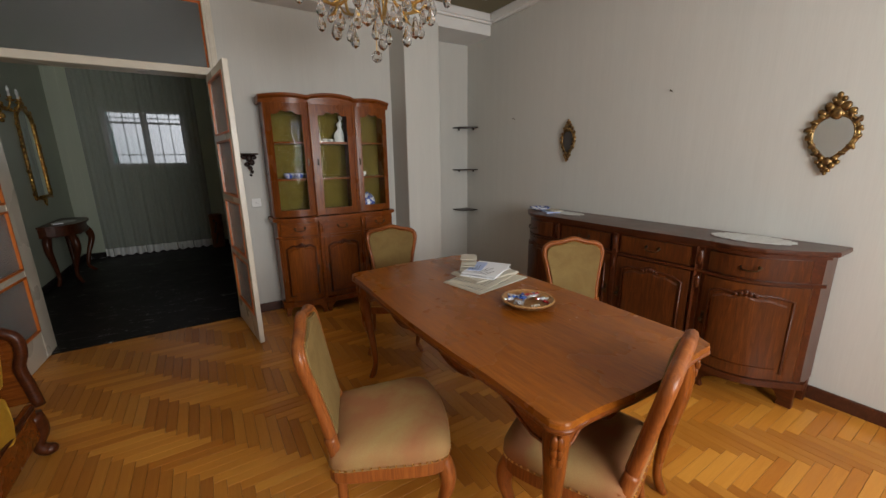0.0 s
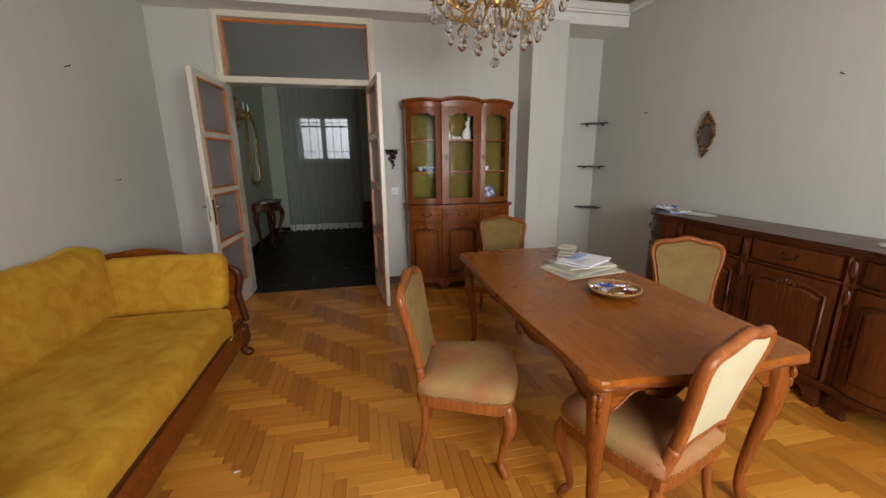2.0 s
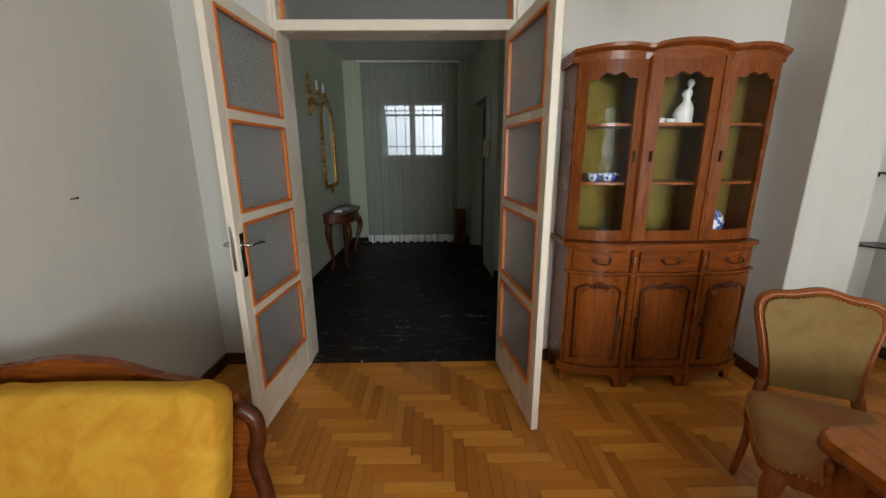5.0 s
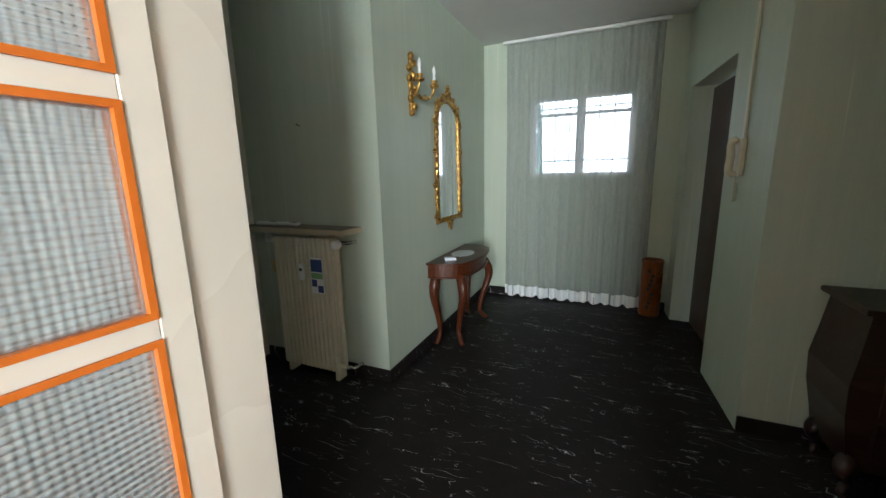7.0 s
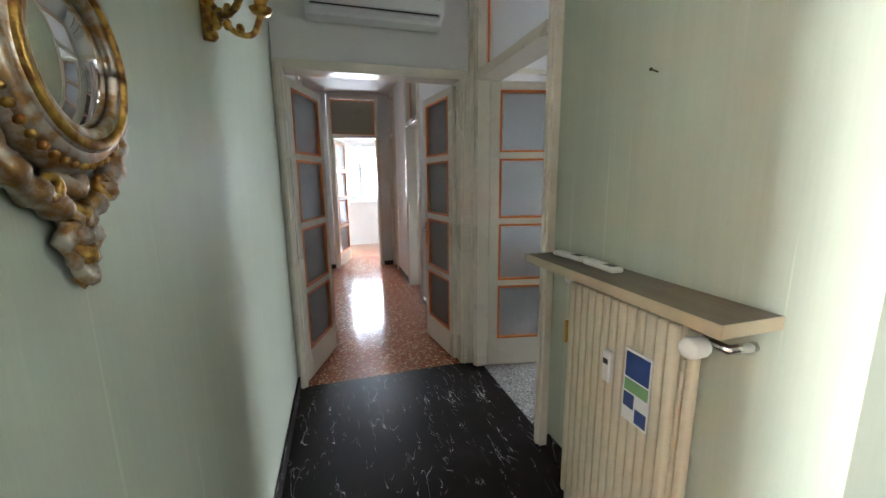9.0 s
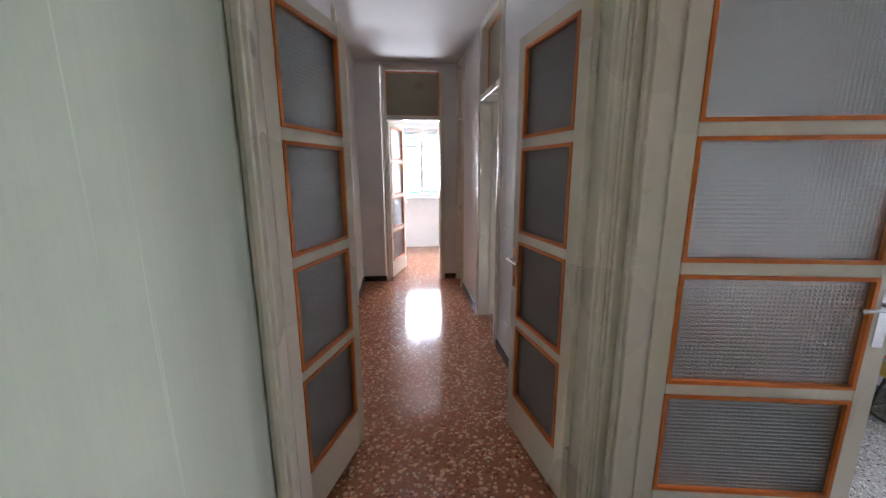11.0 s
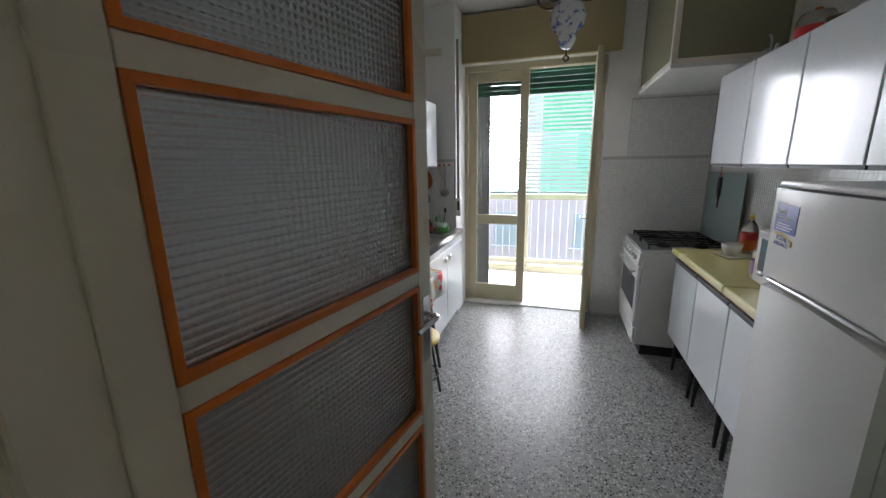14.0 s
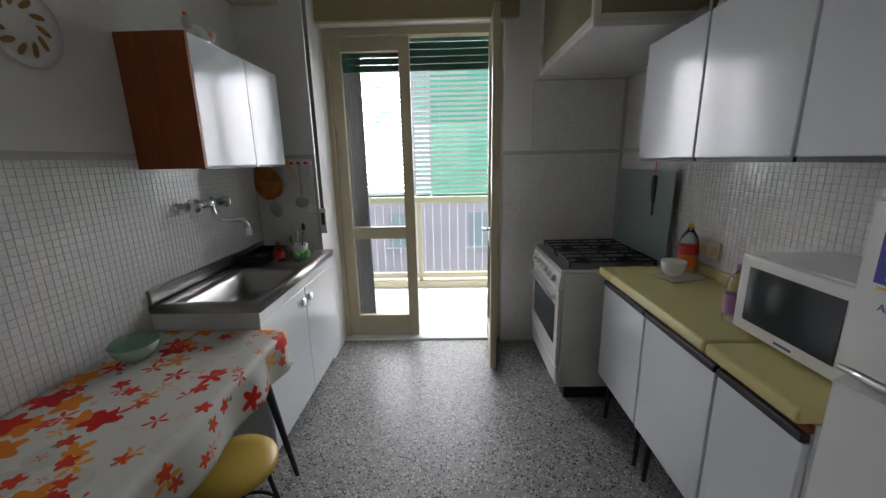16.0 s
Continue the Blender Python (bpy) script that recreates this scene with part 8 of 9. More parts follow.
# table, cloth and stool
def floral():
    m = paint("floral_oilcloth", (0.66, 0.65, 0.60), 0.5, 0.05)
    m.node_tree.nodes["Principled BSDF"].inputs["Specular IOR Level"].default_value = 0.2
    b = m.node_tree.nodes["Principled BSDF"]
    v = node(m, "ShaderNodeTexCoord").outputs["UV"]
    c = mix(m, noise_of(m, v, 3, 3), (0.62, 0.61, 0.56), (0.52, 0.52, 0.47))
    def petals(scale, shift, size, count, keep):
        mp = node(m, "ShaderNodeMapping")
        mp.inputs["Location"].default_value = shift
        wire(m, v, mp.inputs["Vector"])
        flat = node(m, "ShaderNodeVectorMath", )
        flat.operation = "MULTIPLY"
        flat.inputs[1].default_value = (1, 1, 0)
        wire(m, mp.outputs[0], flat.inputs[0])
        vo = node(m, "ShaderNodeTexVoronoi", Scale=scale, Randomness=0.75)
        wire(m, flat.outputs[0], vo.inputs["Vector"])
        d = node(m, "ShaderNodeVectorMath")
        d.operation = "SUBTRACT"
        wire(m, flat.outputs[0], d.inputs[0])
        wire(m, vo.outputs["Position"], d.inputs[1])
        s = node(m, "ShaderNodeSeparateXYZ")
        wire(m, d.outputs[0], s.inputs[0])
        at = node(m, "ShaderNodeMath")
        at.operation = "ARCTAN2"
        wire(m, s.outputs["Y"], at.inputs[0])
        wire(m, s.outputs["X"], at.inputs[1])
        sc = node(m, "ShaderNodeSeparateColor")
        wire(m, vo.outputs["Color"], sc.inputs[0])
        def calc(op, a, b2):
            q = node(m, "ShaderNodeMath")
            q.operation = op
            for slot, val in zip(q.inputs, (a, b2)):
                if isinstance(val, (int, float)):
                    slot.default_value = val
                else:
                    wire(m, val, slot)
            return q.outputs[0]
        turn = calc("ADD", calc("MULTIPLY", at.outputs[0], count), calc("MULTIPLY", sc.outputs[1], 9.0))
        edge = calc("MULTIPLY", calc("ADD", calc("MULTIPLY", calc("COSINE", turn, 0.0), 0.20), 0.80), size)
        ln = node(m, "ShaderNodeVectorMath")
        ln.operation = "LENGTH"
        wire(m, d.outputs[0], ln.inputs[0])
        inside = calc("LESS_THAN", ln.outputs["Value"], edge)
        return calc("MULTIPLY", inside, calc("LESS_THAN", sc.outputs[0], keep)), sc.outputs[2]
    for scale, shift, size, count, keep, col0, col1 in (
            (7.5, (0.3, 0.9, 0), 0.068, 1.0, 0.45, (0.50, 0.50, 0.44), (0.58, 0.56, 0.48)),
            (8.0, (0.7, 0.2, 0), 0.057, 5.0, 0.78, (0.70, 0.20, 0.01), (0.76, 0.36, 0.03)),
            (7.5, (0.0, 0.0, 0), 0.059, 5.0, 0.75, (0.55, 0.008, 0.006), (0.66, 0.04, 0.012)),
            (14.0, (0.4, 0.1, 0), 0.030, 5.0, 0.55, (0.62, 0.02, 0.012), (0.76, 0.22, 0.03)),
            (14.0, (0.9, 0.5, 0), 0.012, 3.0, 0.40, (0.20, 0.20, 0.08), (0.40, 0.34, 0.10))):
        f, tone = petals(scale, shift, size, count, keep)
        c = mix(m, f, c, mix(m, tone, col0, col1))
    wire(m, c, b.inputs["Base Color"])
    return m


FLORAL = floral()
TX0, TX1, TY0, TY1, TZ = KW + 0.01, -3.575, 6.10, 7.61, 0.785
kt2 = thing("kitchen_table", ((TX0 + TX1) / 2, (TY0 + TY1) / 2, 0), "kitchen table with black tapered legs", "table")
hx, hy = (TX1 - TX0) / 2, (TY1 - TY0) / 2
part("tabletop", boxes((-hx + 0.01, hx - 0.01, -hy + 0.01, hy - 0.01, TZ - 0.035, TZ - 0.003), bevel=0.004), ENAMEL, kt2)
for sx in (-1, 1):
    for sy in (-1, 1):
        part("leg", tube([(sx * (hx - 0.10), sy * (hy - 0.10), TZ - 0.035), (sx * (hx - 0.03), sy * (hy - 0.0), 0.0)], [0.022, 0.011], 10), RUBBER, kt2, "black tapered leg")
bm = bmesh.new()
nx, ny = 34, 74
grid = []
sheet_at = {}
uv = bm.loops.layers.uv.new("sheet")
for j in range(ny + 1):
    row = []
    for i in range(nx + 1):
        x = TX0 + 0.004 + (TX1 - TX0 + 0.17) * i / nx
        y = TY0 - 0.14 + (TY1 - TY0 + 0.28) * j / ny
        over_x = max(0.0, x - TX1 - 0.004)
        over_y = max(0.0, y - TY1 - 0.003, TY0 - 0.003 - y)
        drop = min(0.17, over_x + over_y)
        fold = 0.012 * math.sin(y * 21 + 1.5 * math.sin(y * 5)) * min(1, over_x / 0.08) + 0.010 * math.sin(x * 25) * min(1, over_y / 0.08)
        px = min(x, TX1 + 0.004) + (fold + 0.03 * over_x if over_x else 0)
        py = min(max(y, TY0 - 0.003), TY1 + 0.003) + ((0.3 * fold) if over_y else 0)
        sheet_at[(i, j)] = (x, y)
        row.append(bm.verts.new((px, py, TZ - drop + 0.0015 * noise.noise((x * 9, y * 9, 0)))))
    grid.append(row)
for j in range(ny):
    for i in range(nx):
        cell = bm.faces.new((grid[j][i], grid[j][i + 1], grid[j + 1][i + 1], grid[j + 1][i]))
        for loop, key in zip(cell.loops, ((i, j), (i + 1, j), (i + 1, j + 1), (i, j + 1))):
            loop[uv].uv = sheet_at[key]
tc = part("tablecloth", bm, FLORAL, None, "", True)
sol = tc.modifiers.new("thickness", "SOLIDIFY")
sol.thickness = 0.0015
tagged(tc, "white oilcloth with red and orange flowers", "tablecloth")
MINT = glass_of("mint_glass", (0.66, 0.86, 0.74), 0.15)
mb = thing("mint_bowl", (-4.05, 7.36, TZ + 0.003), "mint green bowl with a clear lid", "bowl")
part("bowl", lathe([(0, 0.001), (0.04, 0.001), (0.07, 0.03), (0.082, 0.065), (0.078, 0.065), (0.064, 0.03), (0.036, 0.006), (0, 0.006)], 24), paint("mint_plastic", (0.42, 0.60, 0.48), 0.25, 0.05), mb, "", True)
part("lid", lathe([(0.084, 0.066), (0.07, 0.08), (0.03, 0.088), (0.014, 0.09), (0.016, 0.10), (0, 0.102)], 24), MINT, mb, "clear lid", True)
st2 = thing("stool", (-3.63, 7.19, 0), "round yellow stool with black wire legs", "stool")
part("seat", lathe([(0, 0.43), (0.15, 0.43), (0.158, 0.438), (0.158, 0.452), (0.148, 0.462), (0.10, 0.466), (0, 0.467)], 28), paint("mustard_vinyl", (0.58, 0.40, 0.07), 0.35, 0.1), st2, "mustard yellow seat", True)
for k in range(4):
    a = math.pi / 4 + k * math.pi / 2
    part("leg", tube([(0.10 * math.cos(a), 0.10 * math.sin(a), 0.43), (0.17 * math.cos(a), 0.17 * math.sin(a), 0.0)], 0.009, 8), RUBBER, st2, "black metal leg")
part("ring", tube([(0.139 * math.cos(2 * math.pi * k / 24), 0.139 * math.sin(2 * math.pi * k / 24), 0.19) for k in range(25)], 0.007, 6), RUBBER, st2, "black foot ring", True)

# cream cable duct high on the wall
dk = thing("cable_duct", (0, 0, 0), "cream cable duct below the kitchen ceiling", "duct", "", 0, "structure")
part("duct_run", boxes((KW, KW + 0.04, 5.47, 8.72, 2.50, 2.545), bevel=0.004), BEIGE_DUCT := paint("cream_duct_paint", (0.62, 0.58, 0.46), 0.4, 0.1), dk)
part("duct_run", boxes((KW + 0.0405, -3.886, 8.682, 8.719, 2.50, 2.56), bevel=0.004), BEIGE_DUCT, dk)

# pendant lamp
lm = thing("pendant_lamp", (-2.795, 7.3, 2.755), "white and blue ceramic pendant lamp", "lamp")
part("rod", tube([(0, 0, 0.165), (0, 0, -0.40)], 0.006), BRASS, lm)
part("rose", lathe([(0, 0.165), (0.05, 0.165), (0.045, 0.145), (0, 0.135)], 16), BRASS, lm, "", True)
part("ceramic_body", lathe([(0, -0.40), (0.03, -0.40), (0.035, -0.43), (0.075, -0.47), (0.088, -0.52), (0.075, -0.565), (0.04, -0.60), (0.045, -0.62), (0.03, -0.65), (0.022, -0.66), (0, -0.665)], 24), BLUE_BAND := material("blue_painted_ceramic", (0.7, 0.7, 0.72), 0.15), lm, "white ceramic body with blue flowers", True)
bandv = place_of(BLUE_BAND)
finish(BLUE_BAND, ramp(BLUE_BAND, noise_of(BLUE_BAND, bandv, 26, 3), (0.54, (0.72, 0.72, 0.72)), (0.62, (0.10, 0.14, 0.42))))
part("finial", tube(smooth_path([(0, 0, -0.66), (0, 0, -0.69), (0.014, 0, -0.705), (0, 0, -0.72), (-0.014, 0, -0.705), (0, 0, -0.69)], 4), 0.004, 6), DARK_METAL, lm, "dark ring", True)
for k in range(5):
    a = 2 * math.pi * k / 5
    ca, sa = math.cos(a), math.sin(a)
    part("arm", tube(smooth_path([(0.03 * ca, 0.03 * sa, -0.43), (0.10 * ca, 0.10 * sa, -0.45), (0.18 * ca, 0.18 * sa, -0.41), (0.21 * ca, 0.21 * sa, -0.33)], 4), 0.006, 6), DARK_METAL, lm, "dark curved arm", True)
    part("holder", lathe([(0.0, -0.33), (0.03, -0.325), (0.02, -0.30), (0.018, -0.22), (0, -0.215)], 12, centre=(0.21 * ca, 0.21 * sa, 0)), PORCELAIN, lm, "", True)

# ---- balcony door and balcony ----
BEIGE = paint("beige_door_paint", (0.56, 0.50, 0.34), 0.35, 0.15)
SHUTTER_BOX = paint("ochre_box_paint", (0.38, 0.31, 0.16), 0.45, 0.15)
structure("shutter_box", boxes((-3.885, -2.325, 8.97, 9.018, 2.475, 2.9), bevel=0.006), SHUTTER_BOX, "ochre painted roller shutter box", "shutter box")
bd = thing("door_frame_8", (0, 0, 0), "beige frame of the balcony door", "door frame", "", 0, "structure")
for x0, x1 in ((-3.785, -3.725), (-2.495, -2.425)):
    part("jamb", boxes((x0, x1, 9.10, 9.20, 0, 2.475), bevel=0.004), BEIGE, bd)
part("head", boxes((-3.725, -2.495, 9.102, 9.198, 2.42, 2.475)), BEIGE, bd)
part("threshold", boxes((-3.76, -2.44, 9.05, 9.20, -0.01, 0.018), bevel=0.004), WHITE, bd, "pale stone threshold")


def balcony_leaf(name, hinge, turn, flip, label):
    d = thing(name, (*hinge, 0), label, "door", "balcony doors", turn, "structure")
    w, s = 0.605, 0.085
    for x in (0, w - s):
        part("stile", boxes((x, x + s, -0.022, 0.022, 0.022, 2.415), bevel=0.005), BEIGE, d)
    for z0, z1 in ((0.022, 0.205), (0.885, 0.985), (2.32, 2.415)):
        part("rail", boxes((s + 0.0005, w - s - 0.0005, -0.021, 0.021, z0, z1), bevel=0.004), BEIGE, d)
    for z0, z1 in ((0.205, 0.885), (0.985, 2.32)):
        p = part("pane", boxes((s - 0.003, w - s + 0.003, -0.003, 0.003, z0 - 0.003, z1 + 0.003)), CLEAR, d, "clear glass pane")
        p.visible_shadow = False
    if flip:
        handle(d, w - 0.04, 1.02, 0.022 * flip)
    return d


balcony_leaf("door_11", (-3.723, 9.15), 0, 0, "closed beige glazed balcony door leaf")
balcony_leaf("door_12", (-2.50, 9.15), -93, -1, "open beige glazed balcony door leaf")
rs = thing("roller_shutter", (0, 0, 0), "dark green roller shutter, nearly raised", "shutter")
for k in range(5):
    z = 2.20 + 0.052 * k
    part("slat", boxes((-3.73, -2.46, 9.245, 9.262, z, z + 0.049), bevel=0.004), SHUTTER_GREEN, rs)
GREY_METAL = paint("grey_grille_paint", (0.13, 0.14, 0.15), 0.45)
fg = thing("folding_grille", (-3.69, 9.30, 0), "grey folding security grille, folded aside", "grille")
for k in range(11):
    x = 0.0148 * k
    part("bar", boxes((x, x + 0.0125, -0.014 + 0.004 * (k % 2), 0.014, 0.03, 2.40)), GREY_METAL, fg)
bl = thing("balcony_railing", (0, 0, 0), "cream framed balcony railing with thin bars", "railing")
for z0, z1, y0, y1 in ((0.10, 0.16, 10.55, 10.60), (1.02, 1.10, 10.53, 10.62)):
    part("rail", boxes((-5.2, -0.8, y0, y1, z0, z1), bevel=0.006), BEIGE, bl)
for x in (-5.1, -4.15, -3.21, -2.25, -1.3):
    part("post", boxes((x - 0.025, x + 0.025, 10.552, 10.598, -0.02, 1.02)), BEIGE, bl)
for k in range(44):
    x = -5.15 + 0.1 * k
    part("bar", tube([(x, 10.575, 0.155), (x, 10.575, 1.025)], 0.006, 6), PORCELAIN, bl)
part("ledge", boxes((-5.2, -0.8, 10.50, 10.66, -0.02, 0.06)), BEIGE, bl, "cream edge of the balcony")
GREEN_SLAT = paint("green_blind", (0.06, 0.34, 0.19), 0.5, 0.1)
GREEN_SLAT.node_tree.nodes["Principled BSDF"].inputs["Transmission Weight"].default_value = 0.0
for x0, x1, low in ((-5.15, -3.26, 1.16), (-3.22, -3.06, 1.16), (-3.04, -0.85, 1.16)):
    vb = thing("slatted_blind", ((x0 + x1) / 2, 10.46, 0), "green slatted blind on the balcony", "blind", "green balcony blinds")
    w = (x1 - x0) / 2
    n = 30
    for k in range(n):
        z = low + 0.052 * k
        me = boxes((-w, w, -0.019, 0.019, -0.0012, 0.0012))
        o = part("slat", me, GREEN_SLAT, vb)
        o.matrix_basis = pose(0, 0, z, 48 if x0 > -3.1 else 34, 0, 0)
    part("bottom_rail", boxes((-w, w, -0.015, 0.015, low - 0.05, low - 0.025)), SHUTTER_GREEN, vb)
    for x in (-w + 0.1, w - 0.1):
        part("cord", tube([(x, 0, low - 0.03), (x, 0, 2.75)], 0.0025, 5), PORCELAIN, vb, "white cord")


# building across the street
FAR_SHUTTER = paint("faded_far_shutter", (0.52, 0.60, 0.56), 0.6, 0.1)
PINK_WALL = plaster("pale_render", (0.80, 0.70, 0.66), (0.74, 0.63, 0.60))
def building(at, w, storeys, label):
    b = thing("apartment_building", at, label, "building", "buildings outside")
    h = storeys * 3.1
    part("wall", boxes((-w, w, 0, 9, 0, h)), PINK_WALL, b)
    part("roof", boxes((-w - 0.4, w + 0.4, -0.4, 9.4, h, h + 0.3)), WHITE, b)
    for s in range(storeys):
        for k in range(int(w * 2 / 3.2)):
            x = -w + 1.6 + 3.2 * k
            wv = part("window", boxes((x - 0.55, x + 0.55, -0.03, 0.05, s * 3.1 + 1.0, s * 3.1 + 2.4)), FAR_SHUTTER, b, "shuttered window")
            part("sill", boxes((x - 0.65, x + 0.65, -0.12, 0.0, s * 3.1 + 0.92, s * 3.1 + 0.99)), WHITE, wv)


building((-4, 21, -6), 12, 4, "pale rendered apartment building across the street")


# ---- pieces: parquet planks and wall tiles ----
PARQUET = wood("oak_parquet", (0.70, 0.33, 0.052), (0.58, 0.235, 0.030), (0.42, 0.14, 0.015), 0.32, along="x", coat=0.2, tint=0.65)
ISLAND = wood("oak_parquet_joined", (0.70, 0.33, 0.052), (0.58, 0.235, 0.030), (0.42, 0.14, 0.015), 0.32, along="x", coat=0.25, tint=0.0)
# same oak, darkened: shading by grain direction is painted into the crosswise planks
CROSS_SHADED = wood("oak_parquet_cross_shaded", (0.56, 0.25, 0.040), (0.45, 0.175, 0.022), (0.31, 0.10, 0.012), 0.32, along="x", coat=0.2, tint=0.6)
ISLAND_CROSS_SHADED = wood("oak_parquet_cross_shaded_joined", (0.56, 0.25, 0.040), (0.45, 0.175, 0.022), (0.31, 0.10, 0.012), 0.32, along="y", coat=0.2, tint=0.0)
PLANK_L, PLANK_W = 0.33, 0.055
X0, X1, Y0, Y1 = -1.235, 3.605, -2.1, 3.70


def island_tint(m, dark, mid, pale, amount):
    """Vary joined pieces one by one."""
    b = m.node_tree.nodes["Principled BSDF"]
    src = b.inputs["Base Color"].links[0].from_socket
    g = node(m, "ShaderNodeNewGeometry")
    wire(m, mix(m, amount, src, ramp(m, g.outputs["Random Per Island"], (0, dark), (0.5, mid), (1, pale))), b.inputs["Base Color"])


island_tint(ISLAND, (0.42, 0.14, 0.015), (0.58, 0.235, 0.030), (0.70, 0.33, 0.052), 0.65)


island_tint(ISLAND_CROSS_SHADED, (0.31, 0.10, 0.012), (0.45, 0.175, 0.022), (0.56, 0.25, 0.040), 0.6)


def plank_mesh(mat):
    bm = bmesh.new()
    l, w, e = PLANK_L / 2 - 0.0006, PLANK_W / 2 - 0.0006, 0.0012
    low = [bm.verts.new(p) for p in ((-l, -w, -0.012), (l, -w, -0.012), (l, w, -0.012), (-l, w, -0.012))]
    mid = [bm.verts.new(p) for p in ((-l, -w, -e), (l, -w, -e), (l, w, -e), (-l, w, -e))]
    top = [bm.verts.new(p) for p in ((-l + e, -w + e, 0), (l - e, -w + e, 0), (l - e, w - e, 0), (-l + e, w - e, 0))]
    for a, b in ((low, mid), (mid, top)):
        for k in range(4):
            bm.faces.new((a[k], a[(k + 1) % 4], b[(k + 1) % 4], b[k]))
    bm.faces.new(top)
    me = bpy.data.meshes.new("plank")
    bm.to_mesh(me)
    bm.free()
    me.materials.append(mat)
    return me


plank, shaded_cross_plank = plank_mesh(PARQUET), plank_mesh(CROSS_SHADED)
parquet = thing("floor_parquet", (0, 0, 0), "honey oak herringbone parquet, polished", "floor", "", 0, "structure")
rnd = random.Random(11)
near, far = [], []
for j in range(-30, 30):
    for n in range(-160, 160):
        ox, oy = n * PLANK_W + j * PLANK_L, -n * PLANK_W + j * PLANK_L
        for flat in (True, False):
            if flat:
                x, y, q = ox + PLANK_L / 2, oy + PLANK_W / 2, 0.0
            else:
                x, y, q = ox + PLANK_L + PLANK_W / 2, oy + PLANK_L / 2, math.pi / 2
            hx, hy = (PLANK_L / 2, PLANK_W / 2) if flat else (PLANK_W / 2, PLANK_L / 2)
            if x + hx < X0 or x - hx > X1 or y + hy < Y0 or y - hy > Y1:
                continue
            inside = x - hx >= X0 and x + hx <= X1 and y - hy >= Y0 and y + hy <= Y1
            (near if inside and -0.25 < x < 1.25 and 0.55 < y < 3.65 else far).append((x, y, q, hx, hy))
near.sort(key=lambda p: abs(p[0] - 0.4) * 1.5 + abs(p[1] - 2.4))
far += near[300:]
for x, y, q, hx, hy in near[:300]:
    o = new("plank", shaded_cross_plank if q else plank)
    o.parent = parquet
    o.matrix_basis = Matrix.Translation((x, y, rnd.uniform(-0.0003, 0.0003))) @ Matrix.Rotation(q + (math.pi if rnd.random() < 0.5 else 0), 4, "Z")
verts, faces, kinds = [], [], []
for x, y, q, hx, hy in far:
    x0, x1, y0, y1 = max(X0, x - hx), min(X1, x + hx), max(Y0, y - hy), min(Y1, y + hy)
    if x1 - x0 < 0.006 or y1 - y0 < 0.006:
        continue
    g, e, z, i = 0.0006, 0.0018, rnd.uniform(-0.0003, 0.0003), len(verts)
    for a, h in ((g, -0.012), (g, -0.0012), (e, 0.0)):
        verts += [(x0 + a, y0 + a, h + z), (x1 - a, y0 + a, h + z), (x1 - a, y1 - a, h + z), (x0 + a, y1 - a, h + z)]
    for r in (0, 4):
        faces += [(i + r + k, i + r + (k + 1) % 4, i + r + 4 + (k + 1) % 4, i + r + 4 + k) for k in range(4)]
    faces.append((i + 8, i + 9, i + 10, i + 11))
    # crosswise planks take the oak with the painted-in shading
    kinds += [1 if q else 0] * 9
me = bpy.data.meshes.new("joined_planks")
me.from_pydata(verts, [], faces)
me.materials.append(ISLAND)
me.materials.append(ISLAND_CROSS_SHADED)
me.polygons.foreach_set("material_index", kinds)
o = new("joined_planks", me)
o.parent = parquet
tagged(o, "", "", "", "stuff")

# mosaic tiles of the kitchen
TILE = paint("white_glazed_mosaic", (0.74, 0.74, 0.72), 0.16, 0.05)
island_tint(TILE, (0.66, 0.66, 0.64), (0.74, 0.74, 0.72), (0.78, 0.78, 0.76), 0.5)
GROUT = plaster("grey_grout", (0.50, 0.50, 0.48), (0.43, 0.43, 0.41))
PITCH, SIZE = 0.0272, 0.0256
tiles = {"wall_17": [], "wall_18": [], "wall_19": []}


def lay(wall, fixed, axis, sign, u0, u1, z0, z1):
    """Rows of tiles on an upright face; axis: the way the rows run; sign: which way the face looks."""
    nu, nz = int((u1 - u0) / PITCH), int((z1 - z0) / PITCH)
    for j in range(nz):
        for i in range(nu):
            tiles[wall].append((fixed, axis, sign, u0 + (i + 0.5) * PITCH, z0 + (j + 0.5) * PITCH))


lay("wall_17", KW, "y", 1, 5.50, 8.715, 0.02, 1.57)
lay("wall_19", 8.72, "x", -1, KW + 0.01, -3.765, 0.02, 1.57)
lay("wall_19", 9.02, "x", -1, -2.415, KE - 0.005, 0.02, 1.57)
lay("wall_19", 9.02, "x", -1, -2.20, KE - 0.005, 1.571, 2.07)
lay("wall_18", KE, "y", -1, 5.50, 9.01, 0.02, 1.57)
lay("wall_18", KE, "y", -1, 8.13, 9.01, 1.571, 2.07)


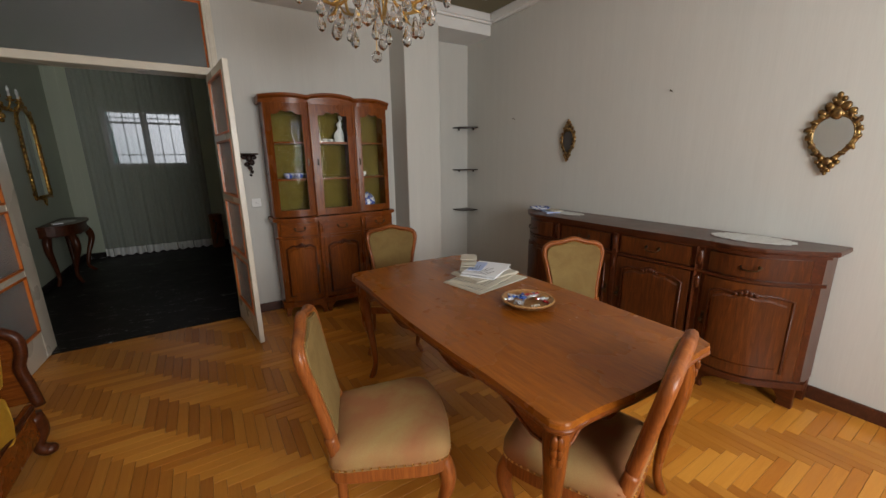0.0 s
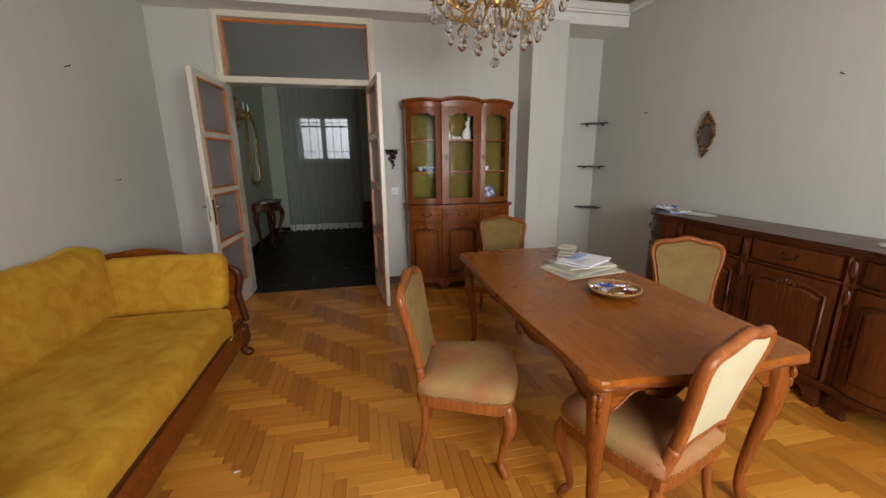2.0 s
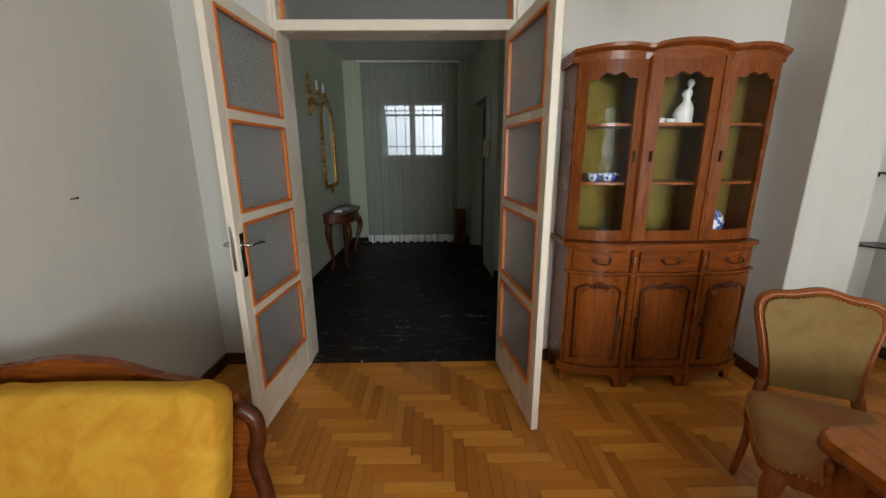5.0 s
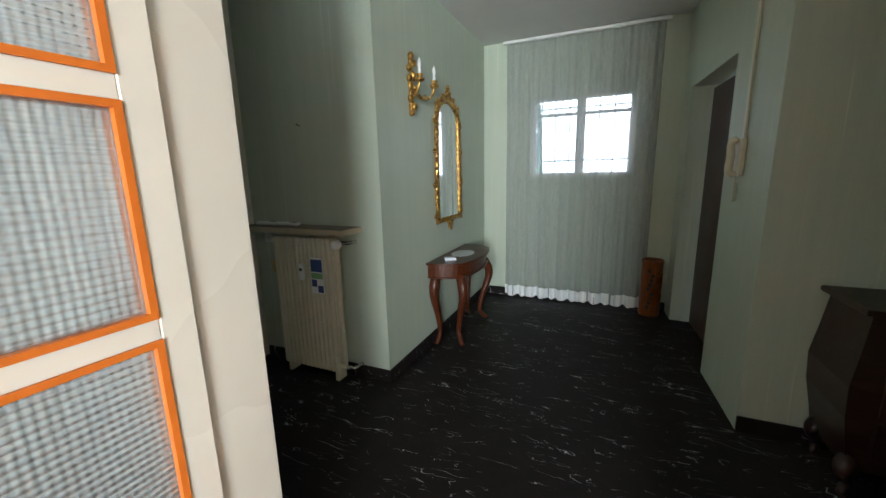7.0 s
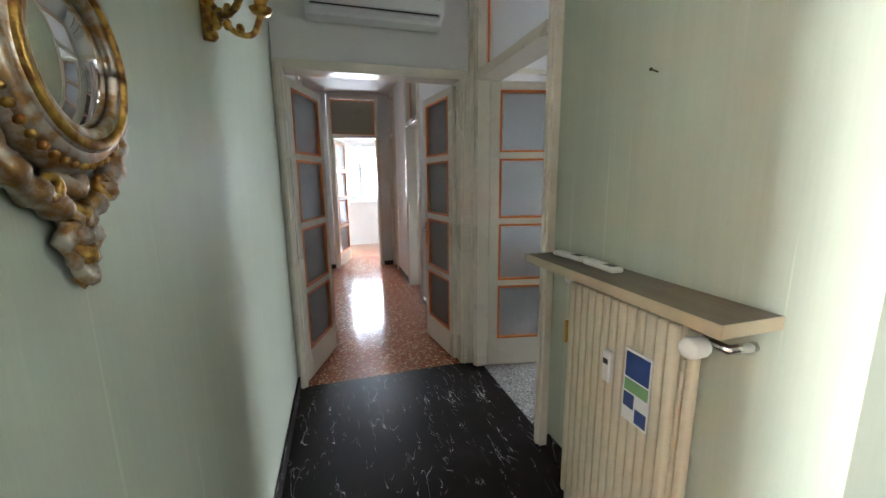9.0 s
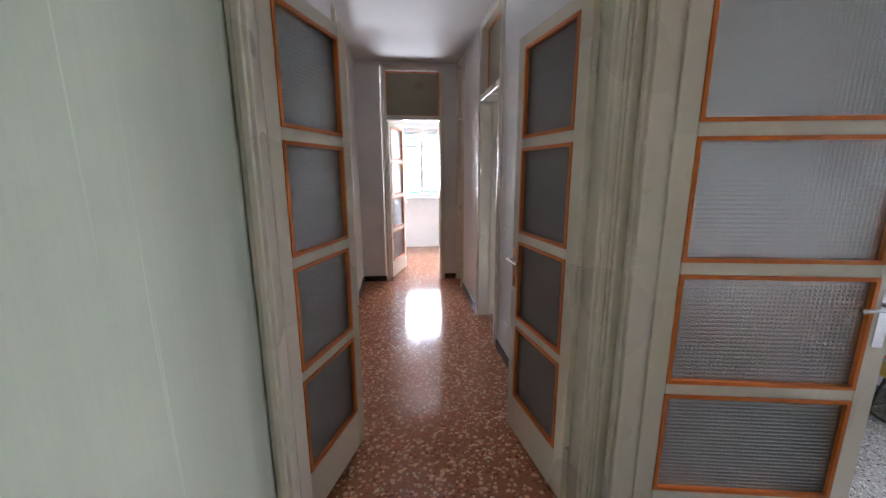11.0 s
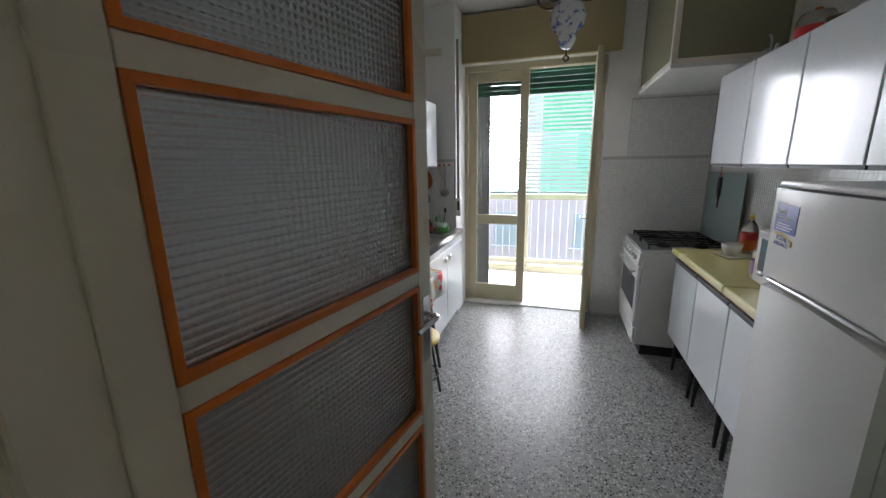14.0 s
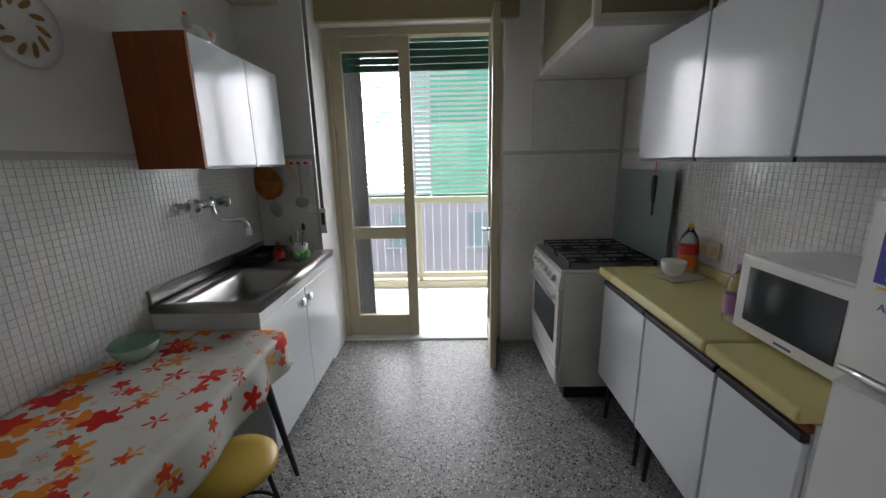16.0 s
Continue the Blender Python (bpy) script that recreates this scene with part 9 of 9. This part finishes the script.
def tile_corners(fixed, axis, sign, u, z):
    s, e = SIZE / 2, SIZE / 2 - 0.0014
    out = []
    for r, d in ((s, 0.0004), (s, 0.0018), (e, 0.0028)):
        for a, b in ((-r, -r), (r, -r), (r, r), (-r, r)):
            p = fixed + sign * d
            out.append((p, u + a, z + b) if axis == "y" else (u + a, p, z + b))
    return out


tb = bmesh.new()
pts = [tb.verts.new((p[0] - KW, p[1], p[2])) for p in tile_corners(KW, "y", 1, 0, 0)]
TF = [(r + k, r + (k + 1) % 4, r + 4 + (k + 1) % 4, r + 4 + k) for r in (0, 4) for k in range(4)] + [(8, 9, 10, 11)]
for f in TF:
    tb.faces.new([pts[k] for k in f])
bmesh.ops.recalc_face_normals(tb, faces=tb.faces)
tile_data = bpy.data.meshes.new("tile")
tb.to_mesh(tile_data)
tb.free()
tile_data.materials.append(TILE)
for name, rows in tiles.items():
    wall = bpy.data.objects[name]
    wall.data.materials[0] = WHITE
    verts, faces, count = [], [], 0
    for fixed, axis, sign, u, z in rows:
        if name == "wall_17" and 7.45 < u < 7.95 and 1.0 < z < 1.42 and count < 300:
            t = new("tile", tile_data)
            t.parent = wall
            t.location = (KW, u, z)
            count += 1
            continue
        i = len(verts)
        tilt = [rnd.uniform(-0.0004, 0.0004) for _ in range(4)]
        for k, p in enumerate(tile_corners(fixed, axis, sign, u, z)):
            q = list(p)
            q[0 if axis == "y" else 1] += sign * tilt[k % 4] if k > 7 else 0
            verts.append(tuple(q))
        faces += [tuple(i + k for k in f) for f in TF]
    me = bpy.data.meshes.new("joined_tiles")
    me.from_pydata(verts, [], faces)
    me.materials.append(TILE)
    me.validate()
    o = new("joined_tiles", me)
    o.parent = wall
    tagged(o, "", "", "", "stuff")
for spec in ((KW + 0.0002, KW + 0.0012, 5.46, 8.718, 0.004, 1.572), (KE - 0.0012, KE - 0.0002, 5.46, 9.018, 0.004, 1.572), (KE - 0.0012, KE - 0.0002, 8.125, 9.018, 1.5722, 2.075),
             (KW + 0.002, -3.7605, 8.7188, 8.7198, 0.004, 1.572), (-2.418, KE - 0.002, 9.0188, 9.0198, 0.004, 1.572), (-2.205, KE - 0.002, 9.0188, 9.0198, 1.5722, 2.075)):
    structure("grout", boxes(spec), GROUT, "grey grout between the mosaic tiles", "grout")
